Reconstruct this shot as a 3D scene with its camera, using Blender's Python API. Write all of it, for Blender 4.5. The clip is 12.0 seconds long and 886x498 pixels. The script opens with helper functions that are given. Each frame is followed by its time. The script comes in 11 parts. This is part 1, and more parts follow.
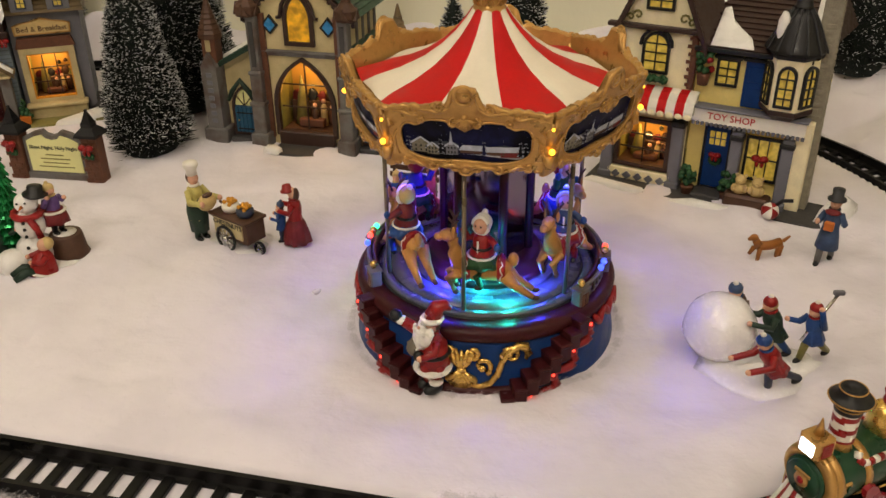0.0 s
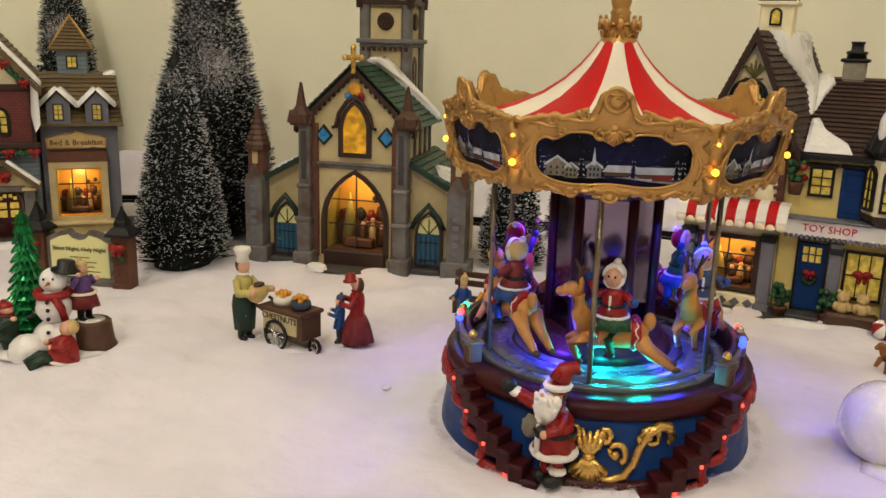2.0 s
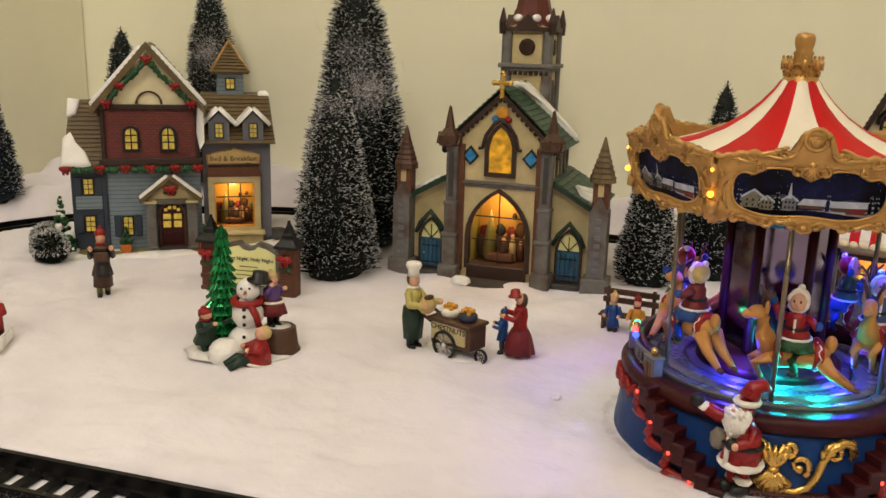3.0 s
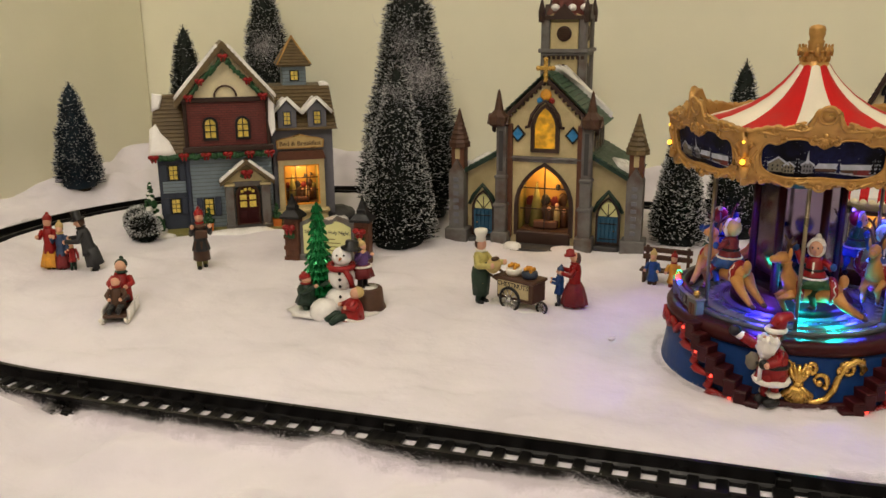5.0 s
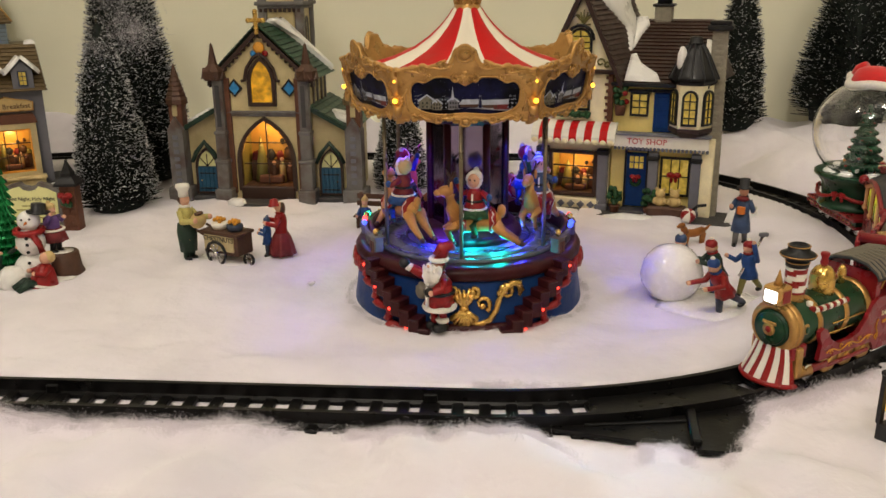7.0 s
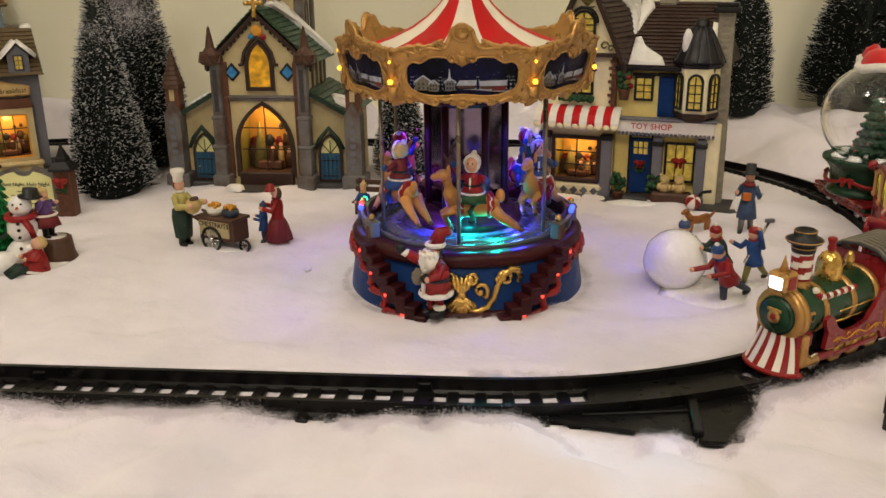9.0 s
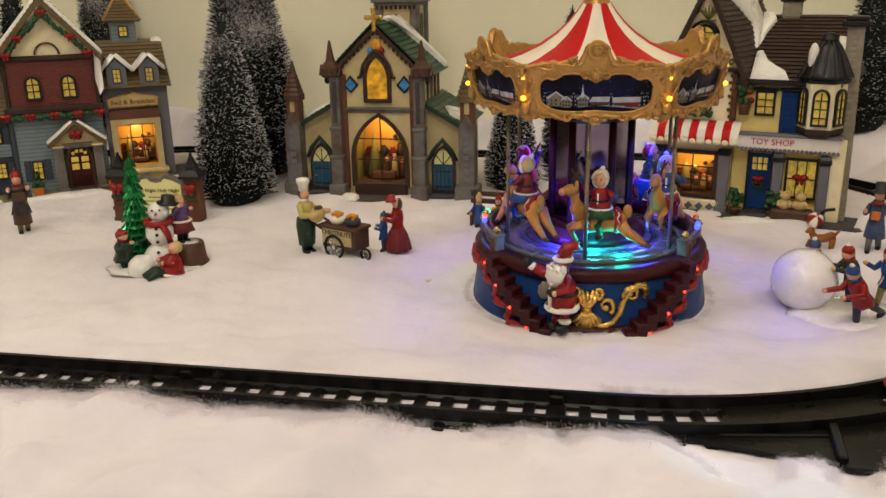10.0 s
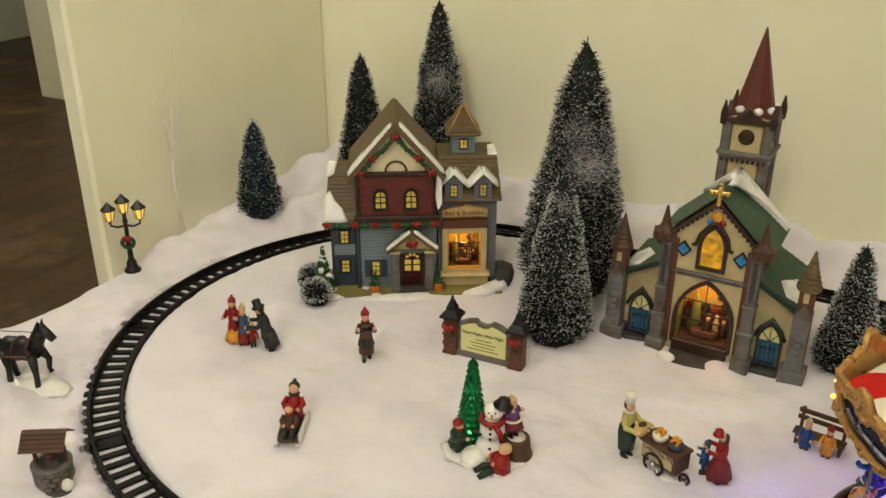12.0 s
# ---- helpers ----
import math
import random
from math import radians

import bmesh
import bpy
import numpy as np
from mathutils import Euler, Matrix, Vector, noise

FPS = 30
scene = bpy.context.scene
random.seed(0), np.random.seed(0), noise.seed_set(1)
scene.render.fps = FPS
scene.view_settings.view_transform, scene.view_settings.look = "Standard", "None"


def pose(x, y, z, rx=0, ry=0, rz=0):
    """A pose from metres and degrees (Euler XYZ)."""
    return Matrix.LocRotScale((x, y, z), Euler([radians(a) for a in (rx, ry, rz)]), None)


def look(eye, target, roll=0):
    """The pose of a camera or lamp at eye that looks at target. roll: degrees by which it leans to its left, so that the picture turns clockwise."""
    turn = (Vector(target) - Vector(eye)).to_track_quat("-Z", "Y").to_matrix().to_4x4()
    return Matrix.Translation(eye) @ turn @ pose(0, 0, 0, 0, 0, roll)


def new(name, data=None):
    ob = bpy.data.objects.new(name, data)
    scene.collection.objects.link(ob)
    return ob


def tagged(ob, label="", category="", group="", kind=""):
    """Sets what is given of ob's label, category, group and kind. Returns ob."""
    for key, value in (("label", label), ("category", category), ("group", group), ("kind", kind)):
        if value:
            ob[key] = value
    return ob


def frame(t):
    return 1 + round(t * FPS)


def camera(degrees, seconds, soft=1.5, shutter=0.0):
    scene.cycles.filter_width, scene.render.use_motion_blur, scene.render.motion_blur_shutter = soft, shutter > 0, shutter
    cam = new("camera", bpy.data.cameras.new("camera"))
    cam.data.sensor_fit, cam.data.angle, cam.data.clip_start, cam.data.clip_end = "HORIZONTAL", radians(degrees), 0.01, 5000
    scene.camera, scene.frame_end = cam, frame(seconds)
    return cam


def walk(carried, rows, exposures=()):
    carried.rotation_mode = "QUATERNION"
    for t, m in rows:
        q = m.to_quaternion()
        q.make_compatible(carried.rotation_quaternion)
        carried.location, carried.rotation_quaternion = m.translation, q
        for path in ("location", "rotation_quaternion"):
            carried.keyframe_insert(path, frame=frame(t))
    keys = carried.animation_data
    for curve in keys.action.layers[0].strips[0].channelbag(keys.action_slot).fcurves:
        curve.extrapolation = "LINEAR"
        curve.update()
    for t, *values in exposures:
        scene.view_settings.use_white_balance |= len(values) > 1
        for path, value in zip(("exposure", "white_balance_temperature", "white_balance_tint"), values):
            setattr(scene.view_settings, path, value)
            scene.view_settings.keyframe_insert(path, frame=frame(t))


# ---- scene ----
cam = camera(54.5, 12.0)
PATH = [
    (0, (0.037, -0.037, 0.332), (0.017, 1.715, -0.633), -0.6),
    (0.5, (0.023, 0.003, 0.27), (0.021, 1.875, -0.436), -0.0),
    (1, (0.011, 0.005, 0.229), (0.033, 1.927, -0.325), 0.7),
    (1.5, (0.001, 0.006, 0.219), (0.048, 1.939, -0.294), 1.6),
    (2, (-0.036, 0.001, 0.216), (-0.01, 1.941, -0.269), 1.6),
    (2.5, (-0.077, -0.015, 0.224), (-0.13, 1.927, -0.249), 1.5),
    (3, (-0.103, -0.039, 0.231), (-0.24, 1.9, -0.241), 1.6),
    (3.2, (-0.117, -0.043, 0.23), (-0.29, 1.892, -0.246), 1.3),
    (4.8, (-0.152, -0.139, 0.252), (-0.393, 1.781, -0.251), -0.4),
    (5, (-0.14, -0.144, 0.249), (-0.304, 1.778, -0.278), -0.4),
    (5.5, (-0.112, -0.155, 0.243), (-0.092, 1.762, -0.327), -0.3),
    (6, (-0.084, -0.158, 0.239), (0.052, 1.749, -0.346), -0.3),
    (6.5, (-0.06, -0.162, 0.24), (0.164, 1.733, -0.358), -0.4),
    (7, (-0.048, -0.16, 0.237), (0.218, 1.726, -0.371), -0.6),
    (7.5, (-0.049, -0.157, 0.231), (0.23, 1.723, -0.39), -0.5),
    (9.5, (-0.038, -0.148, 0.23), (0.17, 1.738, -0.401), -0.9),
    (10, (-0.07, -0.153, 0.236), (-0.011, 1.751, -0.374), -1.1),
    (10.5, (-0.101, -0.148, 0.243), (-0.255, 1.76, -0.337), -1.4),
    (11, (-0.142, -0.11, 0.252), (-0.466, 1.772, -0.342), -1.1),
    (11.5, (-0.181, -0.075, 0.368), (-0.629, 1.739, -0.346), -0.6),
    (12, (-0.152, -0.077, 0.503), (-0.657, 1.668, -0.331), 0.2),
]
LIGHT = [(0, -0.12, 6850, 11), (0.6, -0.04, 6750, 11), (1.2, -0.01, 6600, 10), (3.2, 0.02, 6650, 9), (4.8, -0.10, 6650, 10), (7.6, -0.06, 6500, 10), (9.3, -0.12, 6700, 11), (11.0, -0.04, 6650, 6), (12, 0.0, 6600, 1)]
walk(cam, [(t, look(eye, target, roll)) for t, eye, target, roll in PATH], LIGHT)

# ---- room light ----
scene.view_settings.exposure = 0.0
world = bpy.data.worlds.new("room_air")
scene.world = world
world.use_nodes = True
world.node_tree.nodes["Background"].inputs[0].default_value = (1.0, 0.86, 0.68, 1)
world.node_tree.nodes["Background"].inputs[1].default_value = 0.012

TURN = radians(-12.5)
UX = Vector((math.cos(TURN), math.sin(TURN), 0))   # along the track's straights
VY = Vector((-math.sin(TURN), math.cos(TURN), 0))  # from the front to the back wall


def uv(u, v, z=0.0):
    """World place from metres along and across the table."""
    return UX * u + VY * v + Vector((0, 0, z))


def bulb(name, where, watts, color, radius=0.004):
    data = bpy.data.lights.new(name, "POINT")
    data.energy, data.color, data.shadow_soft_size = watts, color, radius
    ob = new(name, data)
    ob.location = where
    return ob


WARM = (1.0, 0.91, 0.79)
CEILING = 1.75
for u, v, w in ((-0.75, -0.05, 17), (0.75, -0.15, 12), (-0.2, -1.2, 34)):
    bulb("ceiling_lamp_light", uv(u, v, CEILING - 0.16), w, WARM, 0.13)
bulb("hall_lamp_light", uv(-3.2, 1.2, CEILING - 0.2), 40, WARM, 0.13)

# ---- materials ----
def material(name, color, rough=0.5, metal=0.0, vary=0.12, scale=60.0, bump=0.0, bump_scale=200.0, coat=0.0,
             second=None, second_at=(0.55, 0.7), second_scale=20.0, spec=0.35, sheen=0.0, island=0.0):
    """A painted or raw surface: fine grain and larger stains in its colour and roughness, relief from noise."""
    m = bpy.data.materials.new(name)
    m.use_nodes = True
    t = m.node_tree
    b = t.nodes["Principled BSDF"]
    color = [k * (0.6 if max(color) < 0.5 else 1.0) for k in color]
    b.inputs["Roughness"].default_value = rough
    b.inputs["Metallic"].default_value = metal
    b.inputs["Coat Weight"].default_value = coat
    b.inputs["Coat Roughness"].default_value = 0.2
    b.inputs["Specular IOR Level"].default_value = spec
    b.inputs["Sheen Weight"].default_value = sheen
    tex = t.nodes.new("ShaderNodeTexCoord")
    n1 = t.nodes.new("ShaderNodeTexNoise")
    n1.inputs["Scale"].default_value = scale
    n1.inputs["Detail"].default_value = 5.0
    n2 = t.nodes.new("ShaderNodeTexNoise")
    n2.inputs["Scale"].default_value = scale * 7
    n2.inputs["Detail"].default_value = 3.0
    for n in (n1, n2):
        t.links.new(tex.outputs["Object"], n.inputs["Vector"])
    add = t.nodes.new("ShaderNodeMath")
    add.operation = "MULTIPLY_ADD"
    t.links.new(n2.outputs["Fac"], add.inputs[0])
    add.inputs[1].default_value = 0.5
    t.links.new(n1.outputs["Fac"], add.inputs[2])
    ramp = t.nodes.new("ShaderNodeMapRange")
    ramp.inputs["From Min"].default_value, ramp.inputs["From Max"].default_value = 0.45, 1.05
    ramp.inputs["To Min"].default_value, ramp.inputs["To Max"].default_value = 1 - vary, 1 + vary
    t.links.new(add.outputs[0], ramp.inputs["Value"])
    mul = t.nodes.new("ShaderNodeVectorMath")
    mul.operation = "SCALE"
    mul.inputs[0].default_value = color[:3]
    t.links.new(ramp.outputs[0], mul.inputs["Scale"])
    out = mul.outputs["Vector"]
    if second:
        n3 = t.nodes.new("ShaderNodeTexNoise")
        n3.inputs["Scale"].default_value, n3.inputs["Detail"].default_value = second_scale, 6.0
        t.links.new(tex.outputs["Object"], n3.inputs["Vector"])
        r3 = t.nodes.new("ShaderNodeMapRange")
        r3.inputs["From Min"].default_value, r3.inputs["From Max"].default_value = second_at
        t.links.new(n3.outputs["Fac"], r3.inputs["Value"])
        mix = t.nodes.new("ShaderNodeMix")
        mix.data_type = "RGBA"
        t.links.new(r3.outputs[0], mix.inputs["Factor"])
        t.links.new(out, mix.inputs["A"])
        mix.inputs["B"].default_value = (*second[:3], 1)
        out = mix.outputs["Result"]
    if island:
        geo = t.nodes.new("ShaderNodeNewGeometry")
        r4 = t.nodes.new("ShaderNodeMapRange")
        r4.inputs["To Min"].default_value, r4.inputs["To Max"].default_value = 1 - island, 1 + island
        t.links.new(geo.outputs["Random Per Island"], r4.inputs["Value"])
        m4 = t.nodes.new("ShaderNodeVectorMath")
        m4.operation = "SCALE"
        t.links.new(out, m4.inputs[0])
        t.links.new(r4.outputs[0], m4.inputs["Scale"])
        out = m4.outputs["Vector"]
    t.links.new(out, b.inputs["Base Color"])
    rr = t.nodes.new("ShaderNodeMapRange")
    rr.inputs["From Min"].default_value, rr.inputs["From Max"].default_value = 0.3, 0.7
    rr.inputs["To Min"].default_value, rr.inputs["To Max"].default_value = max(rough - 0.1, 0.02), min(rough + 0.1, 1)
    t.links.new(n1.outputs["Fac"], rr.inputs["Value"])
    t.links.new(rr.outputs[0], b.inputs["Roughness"])
    if bump:
        nb = t.nodes.new("ShaderNodeTexNoise")
        nb.inputs["Scale"].default_value, nb.inputs["Detail"].default_value = bump_scale, 4.0
        t.links.new(tex.outputs["Object"], nb.inputs["Vector"])
        bp = t.nodes.new("ShaderNodeBump")
        bp.inputs["Strength"].default_value, bp.inputs["Distance"].default_value = 0.6, bump
        t.links.new(nb.outputs["Fac"], bp.inputs["Height"])
        t.links.new(bp.outputs["Normal"], b.inputs["Normal"])
    return m


def glow(name, color, strength, second=None, scale=60.0):
    """A lit bulb, a translucent pane with a bulb behind it, or a back wall given a glow: brighter and darker patches.
    """
    m = bpy.data.materials.new(name)
    m.use_nodes = True
    t = m.node_tree
    b = t.nodes["Principled BSDF"]
    b.inputs["Base Color"].default_value = (*[c * 0.4 for c in color], 1)
    b.inputs["Roughness"].default_value = 0.3
    b.inputs["Emission Strength"].default_value = strength
    b.inputs["Emission Color"].default_value = (*color, 1)
    if second:
        tex = t.nodes.new("ShaderNodeTexCoord")
        n = t.nodes.new("ShaderNodeTexNoise")
        n.inputs["Scale"].default_value, n.inputs["Detail"].default_value = scale, 2.0
        t.links.new(tex.outputs["Object"], n.inputs["Vector"])
        r = t.nodes.new("ShaderNodeMapRange")
        r.inputs["From Min"].default_value, r.inputs["From Max"].default_value = 0.35, 0.65
        t.links.new(n.outputs["Fac"], r.inputs["Value"])
        mix = t.nodes.new("ShaderNodeMix")
        mix.data_type = "RGBA"
        t.links.new(r.outputs[0], mix.inputs["Factor"])
        mix.inputs["A"].default_value, mix.inputs["B"].default_value = (*color, 1), (*second, 1)
        t.links.new(mix.outputs["Result"], b.inputs["Emission Color"])
    return m


def clear(name, tint=(1, 1, 1), rough=0.0, thin=True):
    m = bpy.data.materials.new(name)
    m.use_nodes = True
    b = m.node_tree.nodes["Principled BSDF"]
    b.inputs["Base Color"].default_value = (*tint, 1)
    b.inputs["Roughness"].default_value = rough
    b.inputs["Transmission Weight"].default_value = 1.0
    b.inputs["IOR"].default_value = 1.45
    return m


def weave(m, axis, scale, depth, dark=0.75):
    """Adds moulded rows (boards, courses) to a material: bands along one object axis, as relief and a darker tone in
    the grooves.
    """
    t = m.node_tree
    b = t.nodes["Principled BSDF"]
    tex = t.nodes.new("ShaderNodeTexCoord")
    w = t.nodes.new("ShaderNodeTexWave")
    w.wave_type, w.bands_direction, w.wave_profile = "BANDS", axis, "SAW"
    w.inputs["Scale"].default_value, w.inputs["Distortion"].default_value = scale, 0.3
    t.links.new(tex.outputs["Object"], w.inputs["Vector"])
    bp = t.nodes.new("ShaderNodeBump")
    bp.inputs["Strength"].default_value, bp.inputs["Distance"].default_value = 0.9, depth
    t.links.new(w.outputs["Fac"], bp.inputs["Height"])
    groove_tone = t.nodes.new("ShaderNodeMapRange")
    groove_tone.inputs["From Min"].default_value, groove_tone.inputs["From Max"].default_value = 0.0, 0.28
    groove_tone.inputs["To Min"].default_value, groove_tone.inputs["To Max"].default_value = dark, 1.0
    t.links.new(w.outputs["Fac"], groove_tone.inputs["Value"])
    tone = t.nodes.new("ShaderNodeVectorMath")
    tone.operation = "SCALE"
    t.links.new(b.inputs["Base Color"].links[0].from_socket, tone.inputs[0])
    t.links.new(groove_tone.outputs[0], tone.inputs["Scale"])
    t.links.new(tone.outputs["Vector"], b.inputs["Base Color"])
    old = b.inputs["Normal"].links
    if old:
        t.links.new(old[0].from_socket, bp.inputs["Normal"])
    t.links.new(bp.outputs["Normal"], b.inputs["Normal"])
    return m


def brickwork(name, c1, c2, mortar, size=0.006, depth=0.0004):
    m = bpy.data.materials.new(name)
    m.use_nodes = True
    t = m.node_tree
    b = t.nodes["Principled BSDF"]
    b.inputs["Roughness"].default_value = 0.55
    tex = t.nodes.new("ShaderNodeTexCoord")
    mp = t.nodes.new("ShaderNodeMapping")
    mp.inputs["Rotation"].default_value = (radians(90), 0, 0)
    t.links.new(tex.outputs["Object"], mp.inputs["Vector"])
    k = t.nodes.new("ShaderNodeTexBrick")
    k.inputs["Color1"].default_value, k.inputs["Color2"].default_value, k.inputs["Mortar"].default_value = (*c1, 1), (*c2, 1), (*mortar, 1)
    k.inputs["Scale"].default_value = 1.0
    k.inputs["Brick Width"].default_value, k.inputs["Row Height"].default_value = size, size * 0.45
    k.inputs["Mortar Size"].default_value = size * 0.05
    t.links.new(mp.outputs["Vector"], k.inputs["Vector"])
    t.links.new(k.outputs["Color"], b.inputs["Base Color"])
    bp = t.nodes.new("ShaderNodeBump")
    bp.invert = True
    bp.inputs["Distance"].default_value = depth
    t.links.new(k.outputs["Fac"], bp.inputs["Height"])
    t.links.new(bp.outputs["Normal"], b.inputs["Normal"])
    return m


SNOW = material("fluffy_fibre_snow", (0.775, 0.735, 0.80), 0.97, vary=0.03, scale=9, bump=0.0040, bump_scale=42, second=(0.60, 0.565, 0.63), second_at=(0.46, 0.86), second_scale=11, spec=0.03, sheen=0.3)
SNOW.node_tree.nodes["Principled BSDF"].inputs["Subsurface Weight"].default_value = 0.5
SNOW.node_tree.nodes["Principled BSDF"].inputs["Subsurface Radius"].default_value = (0.010, 0.010, 0.010)


def fibre(name, color, opacity):
    """Thin cotton strands that let light through."""
    m = bpy.data.materials.new(name)
    m.use_nodes = True
    t = m.node_tree
    t.nodes.remove(t.nodes["Principled BSDF"])
    shade = []
    for kind in ("ShaderNodeBsdfDiffuse", "ShaderNodeBsdfTranslucent"):
        shade.append(t.nodes.new(kind))
        shade[-1].inputs["Color"].default_value = (*color, 1)
    air = t.nodes.new("ShaderNodeBsdfTransparent")
    half, thin = t.nodes.new("ShaderNodeMixShader"), t.nodes.new("ShaderNodeMixShader")
    thin.inputs[0].default_value = opacity
    t.links.new(shade[0].outputs[0], half.inputs[1])
    t.links.new(shade[1].outputs[0], half.inputs[2])
    t.links.new(air.outputs[0], thin.inputs[1])
    t.links.new(half.outputs[0], thin.inputs[2])
    t.links.new(thin.outputs[0], t.nodes["Material Output"].inputs["Surface"])
    return m


FIBRE = fibre("white_snow_fibre", (0.95, 0.91, 0.97), 0.55)
RESIN_SNOW = material("glossy_resin_snow", (0.82, 0.80, 0.78), 0.3, vary=0.04, bump=0.0006, bump_scale=300)
GLITTER_SNOW = material("glittered_resin_snow", (0.90, 0.88, 0.88), 0.22, vary=0.03, scale=300, bump=0.0004, bump_scale=500, coat=1.0)
GLITTER_SNOW.node_tree.nodes["Principled BSDF"].inputs["Coat Roughness"].default_value = 0.07
GLITTER_SNOW.node_tree.nodes["Principled BSDF"].inputs["Subsurface Weight"].default_value = 0.5
GLITTER_SNOW.node_tree.nodes["Principled BSDF"].inputs["Subsurface Radius"].default_value = (0.02, 0.02, 0.02)
WALL = material("cream_wall_paint", (0.85, 0.825, 0.65), 0.6, vary=0.03, scale=3, bump=0.0005, bump_scale=160, spec=0.3)
CEIL = material("white_ceiling_paint", (0.78, 0.76, 0.70), 0.8, vary=0.03, scale=4)
FLOORWOOD = weave(material("brown_wood_floor", (0.13, 0.075, 0.04), 0.45, vary=0.35, scale=4, second=(0.20, 0.12, 0.065), second_scale=3), "X", 2.0, 0.001)
TABLE = material("white_table_board", (0.62, 0.61, 0.60), 0.6, vary=0.06, scale=10)
BLACK = material("black_track_plastic", (0.010, 0.0095, 0.0095), 0.34, vary=0.2, scale=80, bump=0.0002, bump_scale=400, spec=0.16)
BARK = material("brown_wire_trunk", (0.10, 0.07, 0.045), 0.8, vary=0.3)
NEEDLE = material("dark_green_bristle", (0.009, 0.016, 0.012), 0.7, vary=0.4, island=0.5, spec=0.3)
# dark bristle with the train headlamp's blue light put into its colour
BLUELITNEEDLE = material("dark_bristle_headlamp_blue", (0.010, 0.026, 0.044), 0.7, vary=0.4, island=0.5, spec=0.3)
FROST = material("white_bristle_frost", (0.74, 0.75, 0.76), 0.9, vary=0.12, island=0.25, spec=0.2)
GREENTINSEL = material("green_foil_needles", (0.02, 0.30, 0.09), 0.22, vary=0.4, island=0.6, metal=0.55)
GOLD = material("antique_gold_paint", (0.50, 0.280, 0.088), 0.34, metal=0.55, vary=0.16, scale=90, bump=0.0003, bump_scale=260, second=(0.27, 0.13, 0.04), second_at=(0.55, 0.80), second_scale=90)
BRASS = material("bright_gold_paint", (0.66, 0.41, 0.11), 0.25, metal=0.8, vary=0.15, scale=150, bump=0.0003, bump_scale=400)
CREAM = material("cream_painted_resin", (0.54, 0.445, 0.24), 0.5, vary=0.16, scale=90, bump=0.0006, bump_scale=350, second=(0.33, 0.25, 0.12), second_at=(0.52, 0.85), second_scale=45)
# shop wall colour brightened and yellowed in place of lamplight falling on it
LAMPLITWALL = material("pale_yellow_lamplit_resin", (0.88, 0.70, 0.25), 0.5, vary=0.08, scale=90, bump=0.0003, bump_scale=350)
OFFWHITE = material("off_white_painted_resin", (0.90, 0.80, 0.53), 0.5, vary=0.10, scale=100, bump=0.0004, second=(0.70, 0.58, 0.36), second_at=(0.58, 0.95), second_scale=45)
STONE = material("grey_painted_stone_resin", (0.25, 0.235, 0.225), 0.6, vary=0.15, scale=140, bump=0.0005, bump_scale=320, second=(0.085, 0.052, 0.038), second_at=(0.47, 0.70), second_scale=45)
LILAC = material("lilac_grey_painted_resin", (0.255, 0.255, 0.30), 0.5, vary=0.1, scale=120, bump=0.0003)
DARKSTONE = material("dark_grey_base_resin", (0.085, 0.08, 0.08), 0.6, vary=0.25, scale=120, bump=0.0008, bump_scale=180)
GREYBRICK = material("grey_stone_chimney", (0.44, 0.39, 0.30), 0.65, vary=0.25, scale=160, bump=0.0008, bump_scale=220)
ROOFBROWN = material("dark_brown_shingle_resin", (0.072, 0.036, 0.028), 0.5, vary=0.25, scale=150, bump=0.0003, island=0.2)
ROOFTAN = material("tan_shingle_resin", (0.20, 0.135, 0.06), 0.5, vary=0.25, scale=150, bump=0.0003, island=0.2)
ROOFGREEN = material("green_shingle_resin", (0.035, 0.10, 0.055), 0.45, vary=0.2, scale=150, bump=0.0003, island=0.15)
ROOFRED = material("red_brown_shingle_resin", (0.17, 0.036, 0.026), 0.5, vary=0.2, scale=150, bump=0.0003, island=0.2)
WOODBROWN = material("dark_brown_trim_resin", (0.062, 0.03, 0.022), 0.45, vary=0.2, scale=150, bump=0.0003)
RUST = material("rust_brown_brick_resin", (0.20, 0.075, 0.04), 0.55, vary=0.25, scale=180, bump=0.0006, bump_scale=300)
REDBRICK = brickwork("dark_red_moulded_brick", (0.135, 0.022, 0.017), (0.175, 0.030, 0.022), (0.06, 0.013, 0.012))
BLUEBOARD = weave(material("grey_blue_clapboard", (0.33, 0.42, 0.495), 0.5, vary=0.12, scale=100), "Z", 70.0, 0.0006, 0.45)
SLATEBLUE = material("dark_slate_blue_paint", (0.060, 0.075, 0.12), 0.5, vary=0.15, scale=120)
BLUEDOOR = material("teal_blue_door_paint", (0.03, 0.14, 0.26), 0.4, vary=0.2, scale=120)
NAVY = material("royal_blue_paint", (0.010, 0.060, 0.26), 0.42, vary=0.18, scale=110, bump=0.0003, bump_scale=300, spec=0.18)
DIAMOND = material("bright_blue_enamel", (0.03, 0.22, 0.50), 0.3, vary=0.2, scale=160)
JUMPER = material("olive_yellow_knit_paint", (0.50, 0.43, 0.14), 0.6, vary=0.25, scale=200, bump=0.0005, bump_scale=400)
REDPAINT = material("red_enamel_paint", (0.46, 0.016, 0.016), 0.35, vary=0.25, scale=120, bump=0.0006, bump_scale=400, second=(0.12, 0.008, 0.01), second_at=(0.55, 0.8), second_scale=120)
TRAINRED = material("glossy_train_red_plastic", (0.37, 0.014, 0.022), 0.3, vary=0.1, scale=60, bump=0.0001, bump_scale=500, coat=0.2)
DARKRED = material("maroon_paint", (0.070, 0.010, 0.012), 0.40, vary=0.25, scale=100, bump=0.0003, spec=0.2)
